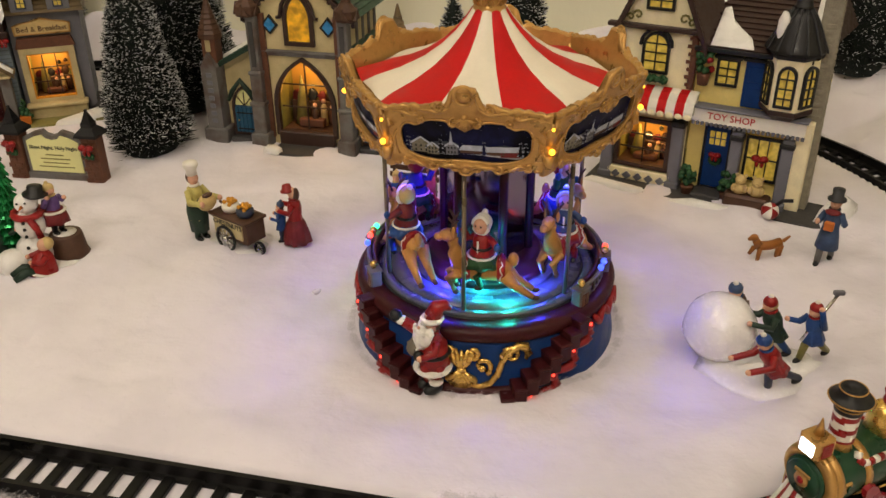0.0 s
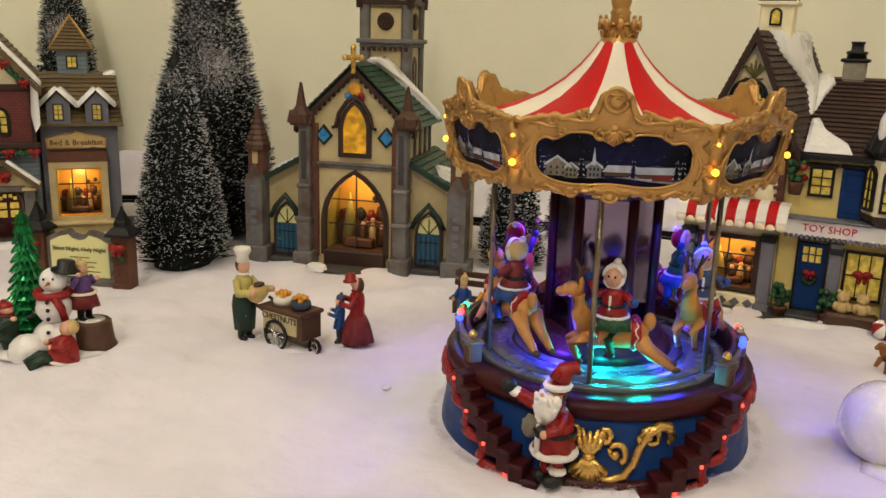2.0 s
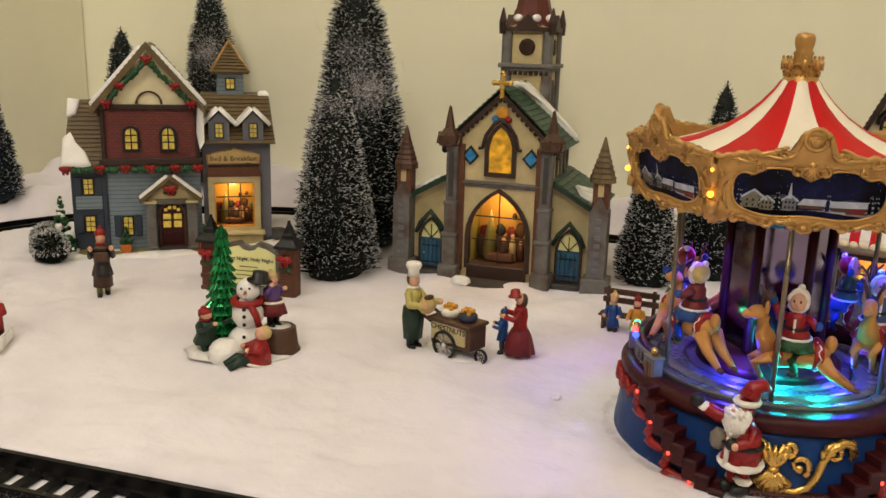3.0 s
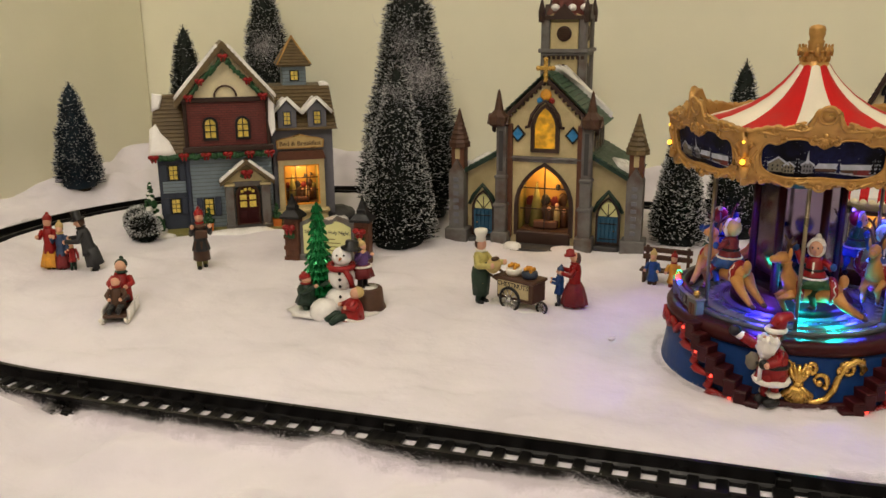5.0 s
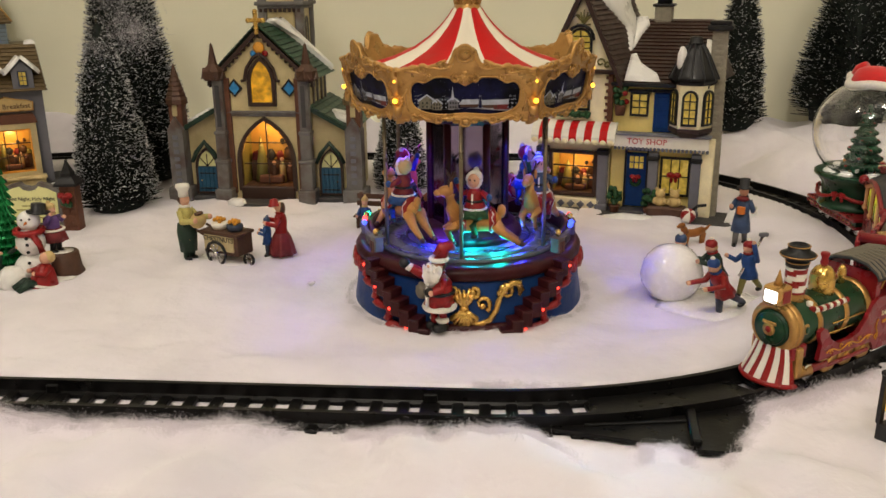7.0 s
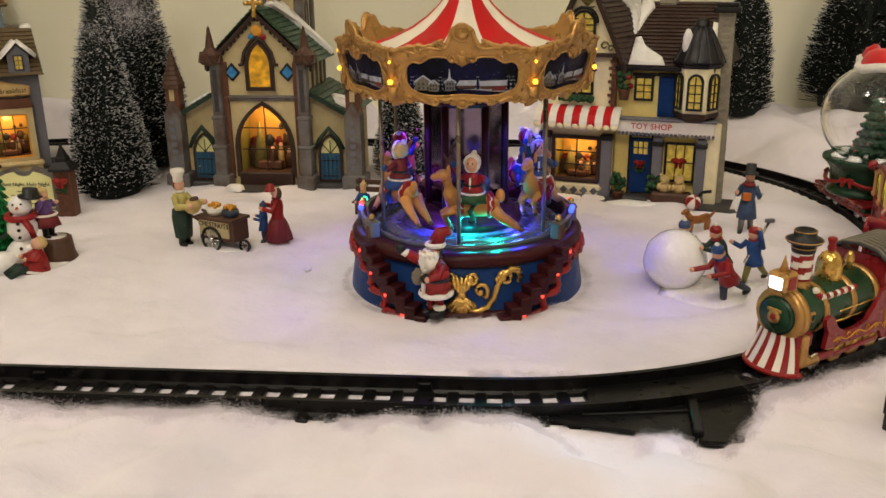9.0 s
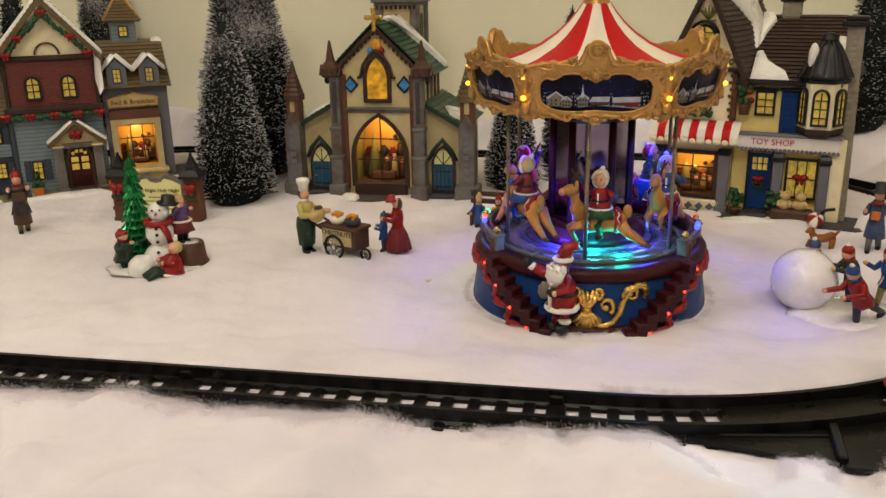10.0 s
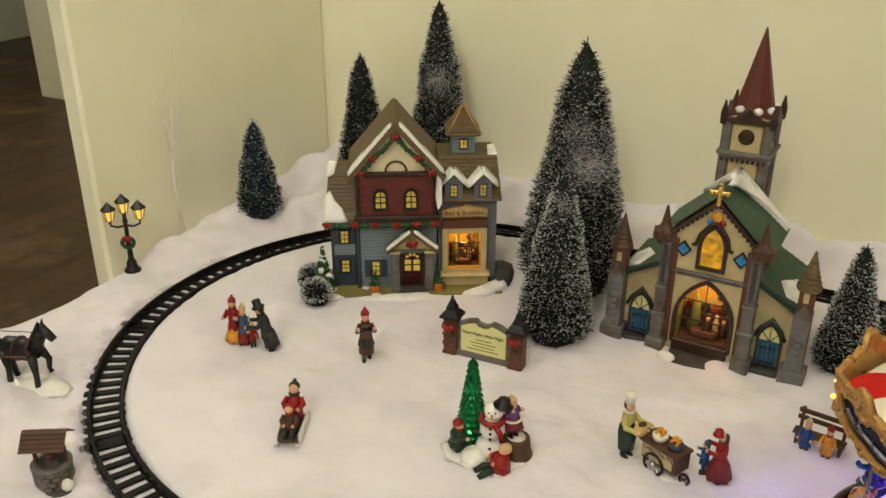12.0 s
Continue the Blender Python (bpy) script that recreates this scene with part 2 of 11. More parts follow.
WHITEPAINT = material("white_enamel_paint", (0.80, 0.76, 0.68), 0.4, vary=0.05, scale=120)
STRIPERED = material("awning_red_paint", (0.50, 0.009, 0.010), 0.5, vary=0.12, scale=90, spec=0.15)
TENTWHITE = material("tent_cream_white_paint", (0.76, 0.70, 0.58), 0.42, vary=0.05, scale=90)
TRAINGREEN = material("dark_green_plastic", (0.012, 0.075, 0.032), 0.32, vary=0.12, scale=80)
GREENPAINT = material("holly_green_paint", (0.03, 0.12, 0.04), 0.5, vary=0.3, scale=250, bump=0.0012, bump_scale=500)
GREYROOF = material("charcoal_roof_plastic", (0.055, 0.058, 0.068), 0.5, vary=0.15, scale=80, bump=0.0003)
PEACH = material("peach_painted_plastic", (0.66, 0.37, 0.19), 0.45, vary=0.08, scale=90)
LEMON = material("pale_lemon_sign_paint", (0.74, 0.72, 0.34), 0.5, vary=0.05, scale=60)
SACK = material("grey_brown_sack_resin", (0.30, 0.26, 0.20), 0.6, vary=0.15, scale=120, bump=0.0008, bump_scale=250)
ORANGE = material("orange_pot_paint", (0.55, 0.15, 0.02), 0.45, vary=0.15, scale=150)
SILVER = material("brushed_chrome", (0.75, 0.74, 0.73), 0.16, metal=1.0, vary=0.05)
POLE = material("brass_tinted_pole", (0.40, 0.32, 0.21), 0.34, metal=0.6, vary=0.15)
# the diodes' purple light is put into the mirror's own colour
MIRROR = material("mirror_panel_diode_purple", (0.30, 0.23, 0.34), 0.10, metal=1.0, vary=0.03)
DECK = material("pale_silver_deck_plastic", (0.15, 0.16, 0.19), 0.24, vary=0.10, scale=60)
PANELNIGHT = material("night_blue_print", (0.012, 0.014, 0.075), 0.45, vary=0.7, scale=60, spec=0.12, second=(0.002, 0.002, 0.006), second_at=(0.42, 0.62), second_scale=55)
SNOWPRINT = material("printed_snow_roof", (0.42, 0.45, 0.55), 0.25, vary=0.2, scale=200)
OFFPRINT = material("printed_pale_house_wall", (0.30, 0.27, 0.20), 0.3, vary=0.3, scale=250)
FAWN = material("fawn_reindeer_paint", (0.50, 0.235, 0.062), 0.42, vary=0.15, scale=150, bump=0.0003)
SKIN = material("peach_face_paint", (0.66, 0.36, 0.24), 0.5, vary=0.08, scale=150)
COALBLACK = material("black_painted_resin", (0.016, 0.015, 0.017), 0.42, vary=0.2, scale=120)
CHARCOAL = material("charcoal_coat_paint", (0.045, 0.045, 0.05), 0.5, vary=0.2, scale=150, bump=0.0004)
BROWNPAINT = material("brown_painted_resin", (0.13, 0.06, 0.035), 0.5, vary=0.25, scale=150, bump=0.0005)
DARKGREENCLOTH = material("bottle_green_cloth_paint", (0.022, 0.055, 0.035), 0.5, vary=0.3, scale=150, bump=0.0006, bump_scale=350)
OLIVE = material("olive_cloth_paint", (0.34, 0.30, 0.085), 0.5, vary=0.3, scale=150, bump=0.0006, bump_scale=350)
BLUECOAT = material("slate_blue_coat_paint", (0.075, 0.13, 0.27), 0.5, vary=0.3, scale=150, bump=0.0006, bump_scale=350)
ROYAL = material("bright_blue_jacket_paint", (0.025, 0.10, 0.36), 0.45, vary=0.3, scale=150, bump=0.0006, bump_scale=350)
PURPLE = material("violet_jumper_paint", (0.20, 0.10, 0.36), 0.5, vary=0.3, scale=150, bump=0.0006, bump_scale=350)
MUSTARD = material("mustard_dress_paint", (0.62, 0.28, 0.03), 0.5, vary=0.3, scale=150, bump=0.0006, bump_scale=350)
WINE = material("wine_dress_paint", (0.27, 0.025, 0.03), 0.5, vary=0.3, scale=150, bump=0.0006, bump_scale=350)
TAN = material("tan_fur_paint", (0.56, 0.40, 0.17), 0.6, vary=0.15, scale=200, bump=0.0006)
DOGFUR = material("ginger_dog_paint", (0.48, 0.17, 0.03), 0.5, vary=0.15, scale=200)
PLUSH = material("white_plush_trim", (0.80, 0.76, 0.70), 0.95, vary=0.08, scale=300, bump=0.0008, bump_scale=600, sheen=0.4)
REDFELT = material("red_felt", (0.62, 0.022, 0.022), 0.85, vary=0.12, scale=200, bump=0.0004, bump_scale=700, sheen=0.3)
GLOBE = clear("clear_plastic_globe")
SMOKY = material("dark_inner_window", (0.03, 0.025, 0.02), 0.3, vary=0.3, scale=100)
PANE_Y = glow("lit_yellow_pane", (1.0, 0.70, 0.12), 0.34, (0.30, 0.20, 0.015), 260)
PANE_A = glow("lit_amber_stained_glass", (1.0, 0.48, 0.02), 0.52, (0.07, 0.05, 0.004), 130)
# back wall of the display windows: part of its lamplight added as emission
BACK_GLOW = glow("orange_back_wall_own_glow", (1.0, 0.56, 0.12), 0.06, (0.40, 0.18, 0.02), 90)
PANE_T = glow("lit_green_yellow_train_pane", (0.62, 0.62, 0.015), 0.55)
BULB_Y = glow("lit_amber_bulb", (1.0, 0.46, 0.03), 4.2)
BULB_LANTERN = glow("lit_lantern_pane", (1.0, 0.60, 0.11), 0.9)
BULB_B = glow("lit_blue_diode", (0.05, 0.10, 1.0), 2.5)
BULB_G = glow("lit_green_diode", (0.02, 1.0, 0.35), 4.0)
BULB_R = glow("lit_red_diode", (1.0, 0.05, 0.03), 4.0)
BULB_W = glow("lit_white_headlamp", (0.80, 0.92, 1.0), 5.0)

# ---- mesh tools ----
class Shape:
    """Collects geometry for ONE mesh object; each piece names its material."""

    def __init__(self):
        self.v, self.f, self.k, self.smooth, self.mats = [], [], [], [], []
        self.at = Matrix()
        self.marks = []

    def add(self, verts, faces, mat, smooth=False, m=None):
        m = self.at @ m if m is not None else self.at
        base = len(self.v)
        self.marks.append((base, len(self.f)))
        self.v += [tuple(m @ Vector(p)) for p in verts]
        self.f += [tuple(base + i for i in face) for face in faces]
        if mat not in self.mats:
            self.mats.append(mat)
        self.k += [self.mats.index(mat)] * len(faces)
        self.smooth += [smooth] * len(faces)
        return self

    def box(self, c, s, mat, bevel=0.0, m=None):
        """A box of size s about c, its edges cut off by bevel."""
        hx, hy, hz = s[0] / 2, s[1] / 2, s[2] / 2
        b = min(bevel, hx * 0.9, hy * 0.9, hz * 0.9)
        cx, cy, cz = c
        if b <= 0:
            p = [(cx + i * hx, cy + j * hy, cz + k * hz) for k in (-1, 1) for j in (-1, 1) for i in (-1, 1)]
            return self.add(p, [(0, 2, 3, 1), (4, 5, 7, 6), (0, 1, 5, 4), (2, 6, 7, 3), (0, 4, 6, 2), (1, 3, 7, 5)], mat, False, m)
        p, ix = [], {}
        for k in (-1, 1):
            for j in (-1, 1):
                for i in (-1, 1):
                    for axis in range(3):
                        q = [i * (hx - b), j * (hy - b), k * (hz - b)]
                        q[axis] = (i * hx, j * hy, k * hz)[axis]
                        ix[(i, j, k, axis)] = len(p)
                        p.append((cx + q[0], cy + q[1], cz + q[2]))
        f = []
        for i in (-1, 1):
            q = [ix[(i, a, d, 0)] for a, d in ((-1, -1), (1, -1), (1, 1), (-1, 1))]
            f.append(q if i > 0 else q[::-1])
            q = [ix[(a, i, d, 1)] for a, d in ((-1, -1), (-1, 1), (1, 1), (1, -1))]
            f.append(q if i > 0 else q[::-1])
            q = [ix[(a, d, i, 2)] for a, d in ((-1, -1), (1, -1), (1, 1), (-1, 1))]
            f.append(q if i > 0 else q[::-1])
        for a in (-1, 1):
            for d in (-1, 1):
                f.append([ix[(-1, a, d, 1)], ix[(1, a, d, 1)], ix[(1, a, d, 2)], ix[(-1, a, d, 2)]][:: (1 if a * d < 0 else -1)][::-1] if True else None)
                f.append([ix[(a, -1, d, 0)], ix[(a, 1, d, 0)], ix[(a, 1, d, 2)], ix[(a, -1, d, 2)]][:: (1 if a * d > 0 else -1)])
                f.append([ix[(a, d, -1, 0)], ix[(a, d, 1, 0)], ix[(a, d, 1, 1)], ix[(a, d, -1, 1)]][:: (-1 if a * d > 0 else 1)])
                for e in (-1, 1):
                    f.append([ix[(a, d, e, 0)], ix[(a, d, e, 1)], ix[(a, d, e, 2)]][:: (1 if a * d * e > 0 else -1)])
        return self.add(p, f, mat, False, m)

    def lathe(self, profile, mat, seg=16, m=None, smooth=True, phase=0.0):
        """A turned body about z; profile is (radius, height) from below."""
        p, f, n = [], [], len(profile)
        for r, z in profile:
            for i in range(seg):
                a = 2 * math.pi * (i + phase) / seg
                p.append((r * math.cos(a), r * math.sin(a), z))
        for j in range(n - 1):
            for i in range(seg):
                q = (i + 1) % seg
                f.append((j * seg + i, j * seg + q, (j + 1) * seg + q, (j + 1) * seg + i))
        if profile[0][0] > 1e-6:
            f.append(tuple(range(seg))[::-1])
        if profile[-1][0] > 1e-6:
            f.append(tuple(range((n - 1) * seg, n * seg)))
        return self.add(p, f, mat, smooth, m)

    def tube(self, pts, radius, mat, seg=6, m=None, smooth=True):
        """A round rod through pts; radius is a number or one for each point."""
        pts = [Vector(q) for q in pts]
        rad = [radius] * len(pts) if isinstance(radius, (int, float)) else radius
        p, f = [], []
        for i, q in enumerate(pts):
            d = (pts[min(i + 1, len(pts) - 1)] - pts[max(i - 1, 0)]).normalized()
            side = d.cross(Vector((0, 0, 1)) if abs(d.z) < 0.95 else Vector((0, 1, 0))).normalized()
            up = side.cross(d)
            for k in range(seg):
                a = 2 * math.pi * k / seg
                p.append(q + (side * math.cos(a) + up * math.sin(a)) * rad[i])
        for i in range(len(pts) - 1):
            for k in range(seg):
                q = (k + 1) % seg
                f.append((i * seg + k, i * seg + q, (i + 1) * seg + q, (i + 1) * seg + k))
        f.append(tuple(range(seg))[::-1])
        f.append(tuple(range((len(pts) - 1) * seg, len(pts) * seg)))
        return self.add(p, f, mat, smooth, m)

    def prism(self, outline, y0, y1, mat, m=None):
        """A plate: the outline (x, z), counter-clockwise seen from the front (-y), from depth y0 to y1."""
        n = len(outline)
        p = [(x, y0, z) for x, z in outline] + [(x, y1, z) for x, z in outline]
        f = [tuple(range(n)), tuple(range(2 * n - 1, n - 1, -1))]
        f += [(i, n + i, n + (i + 1) % n, (i + 1) % n) for i in range(n)]
        return self.add(p, f, mat, False, m)

    def ring(self, outer, inner, y0, y1, mat, m=None):
        """A flat frame between two outlines of equal count, from depth y0 (front) to y1."""
        n = len(outer)
        p = [(x, y, z) for o, y in ((outer, y0), (inner, y0), (outer, y1), (inner, y1)) for x, z in o]
        f = []
        for i in range(n):
            q = (i + 1) % n
            f += [(i, q, n + q, n + i), (2 * n + i, 3 * n + i, 3 * n + q, 2 * n + q), (i, 2 * n + i, 2 * n + q, q), (n + i, n + q, 3 * n + q, 3 * n + i)]
        return self.add(p, f, mat, False, m)

    def ball(self, c, r, mat, seg=10, rings=7, m=None, rough=0.0, seed=0):
        rx, ry, rz = (r, r, r) if isinstance(r, (int, float)) else r
        p, f = [(0, 0, -1)], []
        for j in range(1, rings):
            t = math.pi * (j / rings - 0.5)
            p += [(math.cos(t) * math.cos(2 * math.pi * i / seg), math.cos(t) * math.sin(2 * math.pi * i / seg), math.sin(t)) for i in range(seg)]
        p.append((0, 0, 1))
        for i in range(seg):
            q = (i + 1) % seg
            f.append((0, 1 + q, 1 + i))
            for j in range(rings - 2):
                a = 1 + j * seg
                f.append((a + i, a + q, a + seg + q, a + seg + i))
            a = 1 + (rings - 2) * seg
            f.append((a + i, a + q, len(p) - 1))
        out = []
        for x, y, z in p:
            k = 1 + rough * noise.noise(Vector((x * 2.3 + seed, y * 2.3, z * 2.3))) if rough else 1
            out.append((c[0] + x * rx * k, c[1] + y * ry * k, c[2] + z * rz * k))
        return self.add(out, f, mat, True, m)

    def courses(self, a, b, c, d, n, thick, mat, lap=0.25, m=None):
        """Overlapping rows of shingles on the slope a-b (eave, left to right), c-d (ridge, right to left)."""
        a, b, c, d = (Vector(q) for q in (a, b, c, d))
        nor = (b - a).cross(d - a).normalized()
        steps = [(0.0, 0.0)]
        for i in range(n):
            steps += [(i / n, thick), ((i + 1) / n, thick * 0.2)]
        steps.append((1.0, 0.0))
        k = len(steps)
        p = [a.lerp(d, w) + nor * h for w, h in steps] + [b.lerp(c, w) + nor * h for w, h in steps]
        f = [(i, k + i, k + (i + 1) % k, (i + 1) % k) for i in range(k)]
        f += [tuple(range(k)), tuple(range(2 * k - 1, k - 1, -1))]
        return self.add(p, f, mat, False, m)

    def mesh(self, name):
        me = bpy.data.meshes.new(name)
        me.from_pydata(self.v, [], self.f)
        for mat in self.mats:
            me.materials.append(mat)
        me.polygons.foreach_set("material_index", self.k)
        me.polygons.foreach_set("use_smooth", self.smooth)
        me.update()
        return me

    def pieces(self):
        """One Shape for each body that was added."""
        ends = self.marks[1:] + [(len(self.v), len(self.f))]
        for (v0, f0), (v1, f1) in zip(self.marks, ends):
            p = Shape()
            p.v, p.f = self.v[v0:v1], [tuple(i - v0 for i in face) for face in self.f[f0:f1]]
            p.k, p.smooth, p.mats = self.k[f0:f1], self.smooth[f0:f1], self.mats
            yield p

    def thing(self, name, label="", category="", group="", kind="", m=None):
        """A top-level object of this one mesh."""
        ob = tagged(new(name, self.mesh(name)), label, category, group, kind)
        if m is not None:
            ob.matrix_world = m
        return ob


def empty(name, m, label="", category="", group="", kind=""):
    """A top-level thing whose parts hang under it."""
    ob = tagged(new(name), label, category, group, kind)
    ob.empty_display_size = 0.02
    ob.matrix_world = m
    return ob


def part(name, shape, parent, label="", m=None):
    ob = new(name, shape if isinstance(shape, bpy.types.Mesh) else shape.mesh(name))
    ob.parent = parent
    if m is not None:
        ob.matrix_basis = m
    return tagged(ob, label)


def parts(name, shape, parent, label=""):
    """Each body of the shape as a part of its own under one name."""
    return [part(name, p, parent, label) for p in shape.pieces()]


def lettering(name, words, size, mat, parent, m, depth=0.0003, label=""):
    """Raised letters in the built-in font, centred, standing upright in the plane that faces -y."""
    cu = bpy.data.curves.new(name, "FONT")
    cu.body, cu.size, cu.extrude, cu.align_x, cu.align_y, cu.resolution_u = words, size, depth, "CENTER", "CENTER", 2
    tmp = bpy.data.objects.new(name, cu)
    scene.collection.objects.link(tmp)
    me = bpy.data.meshes.new_from_object(tmp.evaluated_get(bpy.context.evaluated_depsgraph_get()))
    bpy.data.objects.remove(tmp)
    me.materials.clear()
    me.materials.append(mat)
    ob = part(name, me, parent, label, m @ pose(0, 0, 0, 90, 0, 0))
    return ob


def rect(x0, z0, x1, z1):
    return [(x0, z0), (x1, z0), (x1, z1), (x0, z1)]


def arch(x, z, w, h, kind="round", n=8):
    """The outline of an arched opening: centre x, foot z, width, height."""
    r = w / 2
    if kind == "round":
        top = [(x + r * math.cos(math.pi * i / n), z + h - r + r * math.sin(math.pi * i / n)) for i in range(n + 1)]
    else:
        rise = min(h * 0.6, w * 0.87)
        top = []
        for i in range(n // 2 + 1):
            a = math.pi / 3 * i / (n // 2)
            top.append((x - r + w * math.cos(a), z + h - rise + rise * math.sin(a) / math.sin(math.pi / 3)))
        top += [(2 * x - px, pz) for px, pz in top[-2::-1]]
    return [(x - r, z), (x + r, z)] + top


def shrink(outline, by):
    """The outline moved inward by a small width, about its middle."""
    xs, zs = [p[0] for p in outline], [p[1] for p in outline]
    cx, cz = (min(xs) + max(xs)) / 2, (min(zs) + max(zs)) / 2
    kx, kz = 1 - 2 * by / (max(xs) - min(xs)), 1 - 2 * by / (max(zs) - min(zs))
    return [(cx + (x - cx) * kx, cz + (z - cz) * kz) for x, z in outline]


def small_window(parent, outline, y, frame_mat, pane_mat, cols=2, rows=3, width=0.0016, proud=0.0015):
    """A lit window set on a wall face at depth y: pane, frame with glazing bars."""
    xs, zs = [p[0] for p in outline], [p[1] for p in outline]
    pane = part("window", Shape().prism(shrink(outline, width * 0.6), y - proud * 0.35, y + 0.0006, pane_mat), parent, "glowing lit pane")
    s = Shape().ring(outline, shrink(outline, width), y - proud, y + 0.0004, frame_mat)
    x0, x1, z0, z1 = min(xs) + width, max(xs) - width, min(zs) + width, max(zs) - width
    for i in range(1, cols):
        x = x0 + (x1 - x0) * i / cols
        s.box((x, y - proud * 0.5, (z0 + z1) / 2), (width * 0.45, proud * 0.7, z1 - z0), frame_mat)
    for j in range(1, rows):
        z = z0 + (z1 - z0) * j / rows
        s.box(((x0 + x1) / 2, y - proud * 0.5, z), (x1 - x0, proud * 0.66, width * 0.45), frame_mat)
    part("frame", s, pane)
    return pane

# ---- table, walls, room ----
V0, U_R, U_L, RAD = 0.605, -0.029, -0.533, 0.3415     # the loop: two half circles joined by straights
WALL_V, WALL_U, WALL_END = 1.065, -1.0, 0.57


def loop_distance(u, v):
    """How far a place of the table lies outside (+) or inside (-) the middle of the track."""
    du = u - U_R if u > U_R else (u - U_L if u < U_L else 0.0)
    return math.hypot(du, v - V0) - RAD


def ease(x):
    x = max(0.0, min(1.0, x))
    return x * x * (3 - 2 * x)


def lie(x, y):
    """Height of the snow at a place of the world."""
    u, v = x * UX.x + y * UX.y, x * VY.x + y * VY.y
    d = loop_distance(u, v)
    n1 = noise.noise(Vector((u * 7, v * 7, 3.1)))
    n2 = noise.noise(Vector((u * 22, v * 22, 7.7)))
    n3 = noise.noise(Vector((u * 70, v * 70, 1.7)))
    n4 = noise.noise(Vector((u * 38, v * 38, 5.3)))
    fluff = 0.0056 * n1 + 0.0056 * n2 + 0.0014 * n4 + 0.0002 * n3
    if d > 0:
        back = ease((v - 0.55) / 0.3) if v > 0.5 else 0.0
        bank = (0.0045 + 0.0335 * back * ease((d - 0.02) / 0.11) + 0.004 * ease((d - 0.03) / 0.06)) * ease((d - 0.0125) / 0.012)
        z = bank + fluff * (1.6 + 1.5 * back) * ease((d - 0.012) / 0.03) + 0.012 * back * n1 * ease(d / 0.1)
    else:
        z = fluff * ease((-d - 0.01) / 0.05) + 0.0082 * ease((-d - 0.0155) / 0.006) * (1 - ease((-d - 0.03) / 0.09))
    foot = math.hypot(x - 0.0585, y - 0.4665) - 0.089
    z += 0.0016 * math.exp(-(foot / 0.020) ** 2) * (0.7 + 0.8 * n4) if foot > 0 else 0.0
    fluff_front = ease((0.28 - v) / 0.06) * (0.0068 * n2 + 0.0034 * n4)
    z += fluff_front * ease((d - 0.02) / 0.02) if d > 0.02 else 0.0
    near = math.exp(-((d - 0.030) / 0.012) ** 2)
    z += near * (0.0030 * n4 + 0.0014 * n3 + 0.0025 * n2)
    ragged = 0.0016 * n3 + 0.0026 * n4 + 0.002 * n2
    pit = 1.0
    if d > 0 and -0.03 < u < 0.16 and v < 0.34:
        low = 0.254 - 0.021 * ease((u - 0.005) / 0.095) + 0.06 * (max(0.0, u - 0.094) / 0.04) ** 2
        pit = ease((low + ragged - v) / 0.007)
    edge = ease((d - 0.0178 - ragged * 1.5) / 0.008) if d > 0 else ease((-d - 0.0162 - ragged * 0.25) / 0.004)
    return -0.0015 + (max(z, 0.0) + 0.0015) * min(edge, pit)


def ground():
    du = 0.004
    nu, nv = int(1.95 / du), int(1.42 / du)
    verts, faces = [], []
    for j in range(nv + 1):
        for i in range(nu + 1):
            u, v = -1.005 + i * du, -0.35 + j * du
            p = uv(u, v)
            verts.append((p.x, p.y, lie(p.x, p.y) - 0.03 * ease((-0.97 - u) / 0.04)))
    for j in range(nv):
        for i in range(nu):
            a = j * (nu + 1) + i
            faces.append((a, a + 1, a + nu + 2, a + nu + 1))
    s = Shape()
    s.add(verts, faces, SNOW, True)
    s.thing("ground", "white fluffy fibre snow sheet spread over the table", "snow", kind="structure")


ground()
ROT = pose(0, 0, 0, 0, 0, math.degrees(TURN))
s = Shape()
s.box((-0.03, 0.355, -0.035), (1.97, 1.41, 0.03), TABLE, 0.003)
for px in (-0.95, 0.9):
    for py in (-0.3, 1.0):
        s.box((px, py, -0.40), (0.05, 0.05, 0.70), TABLE, 0.004)
s.thing("display_table", "white table that carries the snowy village", "table", m=ROT)


def wall(name, u0, v0, u1, v1, z0=-0.75, z1=CEILING, label="cream painted plain wall"):
    w = Shape().box(((u0 + u1) / 2, (v0 + v1) / 2, (z0 + z1) / 2), (abs(u1 - u0), abs(v1 - v0), z1 - z0), WALL, 0.004)
    return w.thing(name, label, "wall", kind="structure", m=ROT)


wall("wall_back", -1.03, WALL_V, 2.0, WALL_V + 0.1)
wall("wall_left", -1.03, WALL_END, WALL_U, WALL_V)
wall("wall_right", 2.0, -3.2, 2.1, WALL_V + 0.1)
wall("wall_front", -6.0, -3.3, 2.1, -3.2)
wall("wall_hall", -6.1, -3.3, -6.0, 6.0)
wall("wall_hall_back", -4.42, 3.0, -1.03, 3.1, label="white painted hall wall end")
wall("wall_hall_end", -6.0, 6.0, -1.03, 6.1)
wall("wall_hall_side", -1.13, WALL_V + 0.1, -1.03, 3.0)
Shape().box((-2.0, 1.35, -0.765), (8.2, 9.5, 0.03), FLOORWOOD).thing("floor", "dark brown wood plank floor", "floor", kind="structure", m=ROT)
Shape().box((-2.0, 1.35, CEILING + 0.02), (8.2, 9.5, 0.04), CEIL).thing("ceiling", "plain white painted ceiling", "ceiling", kind="structure", m=ROT)

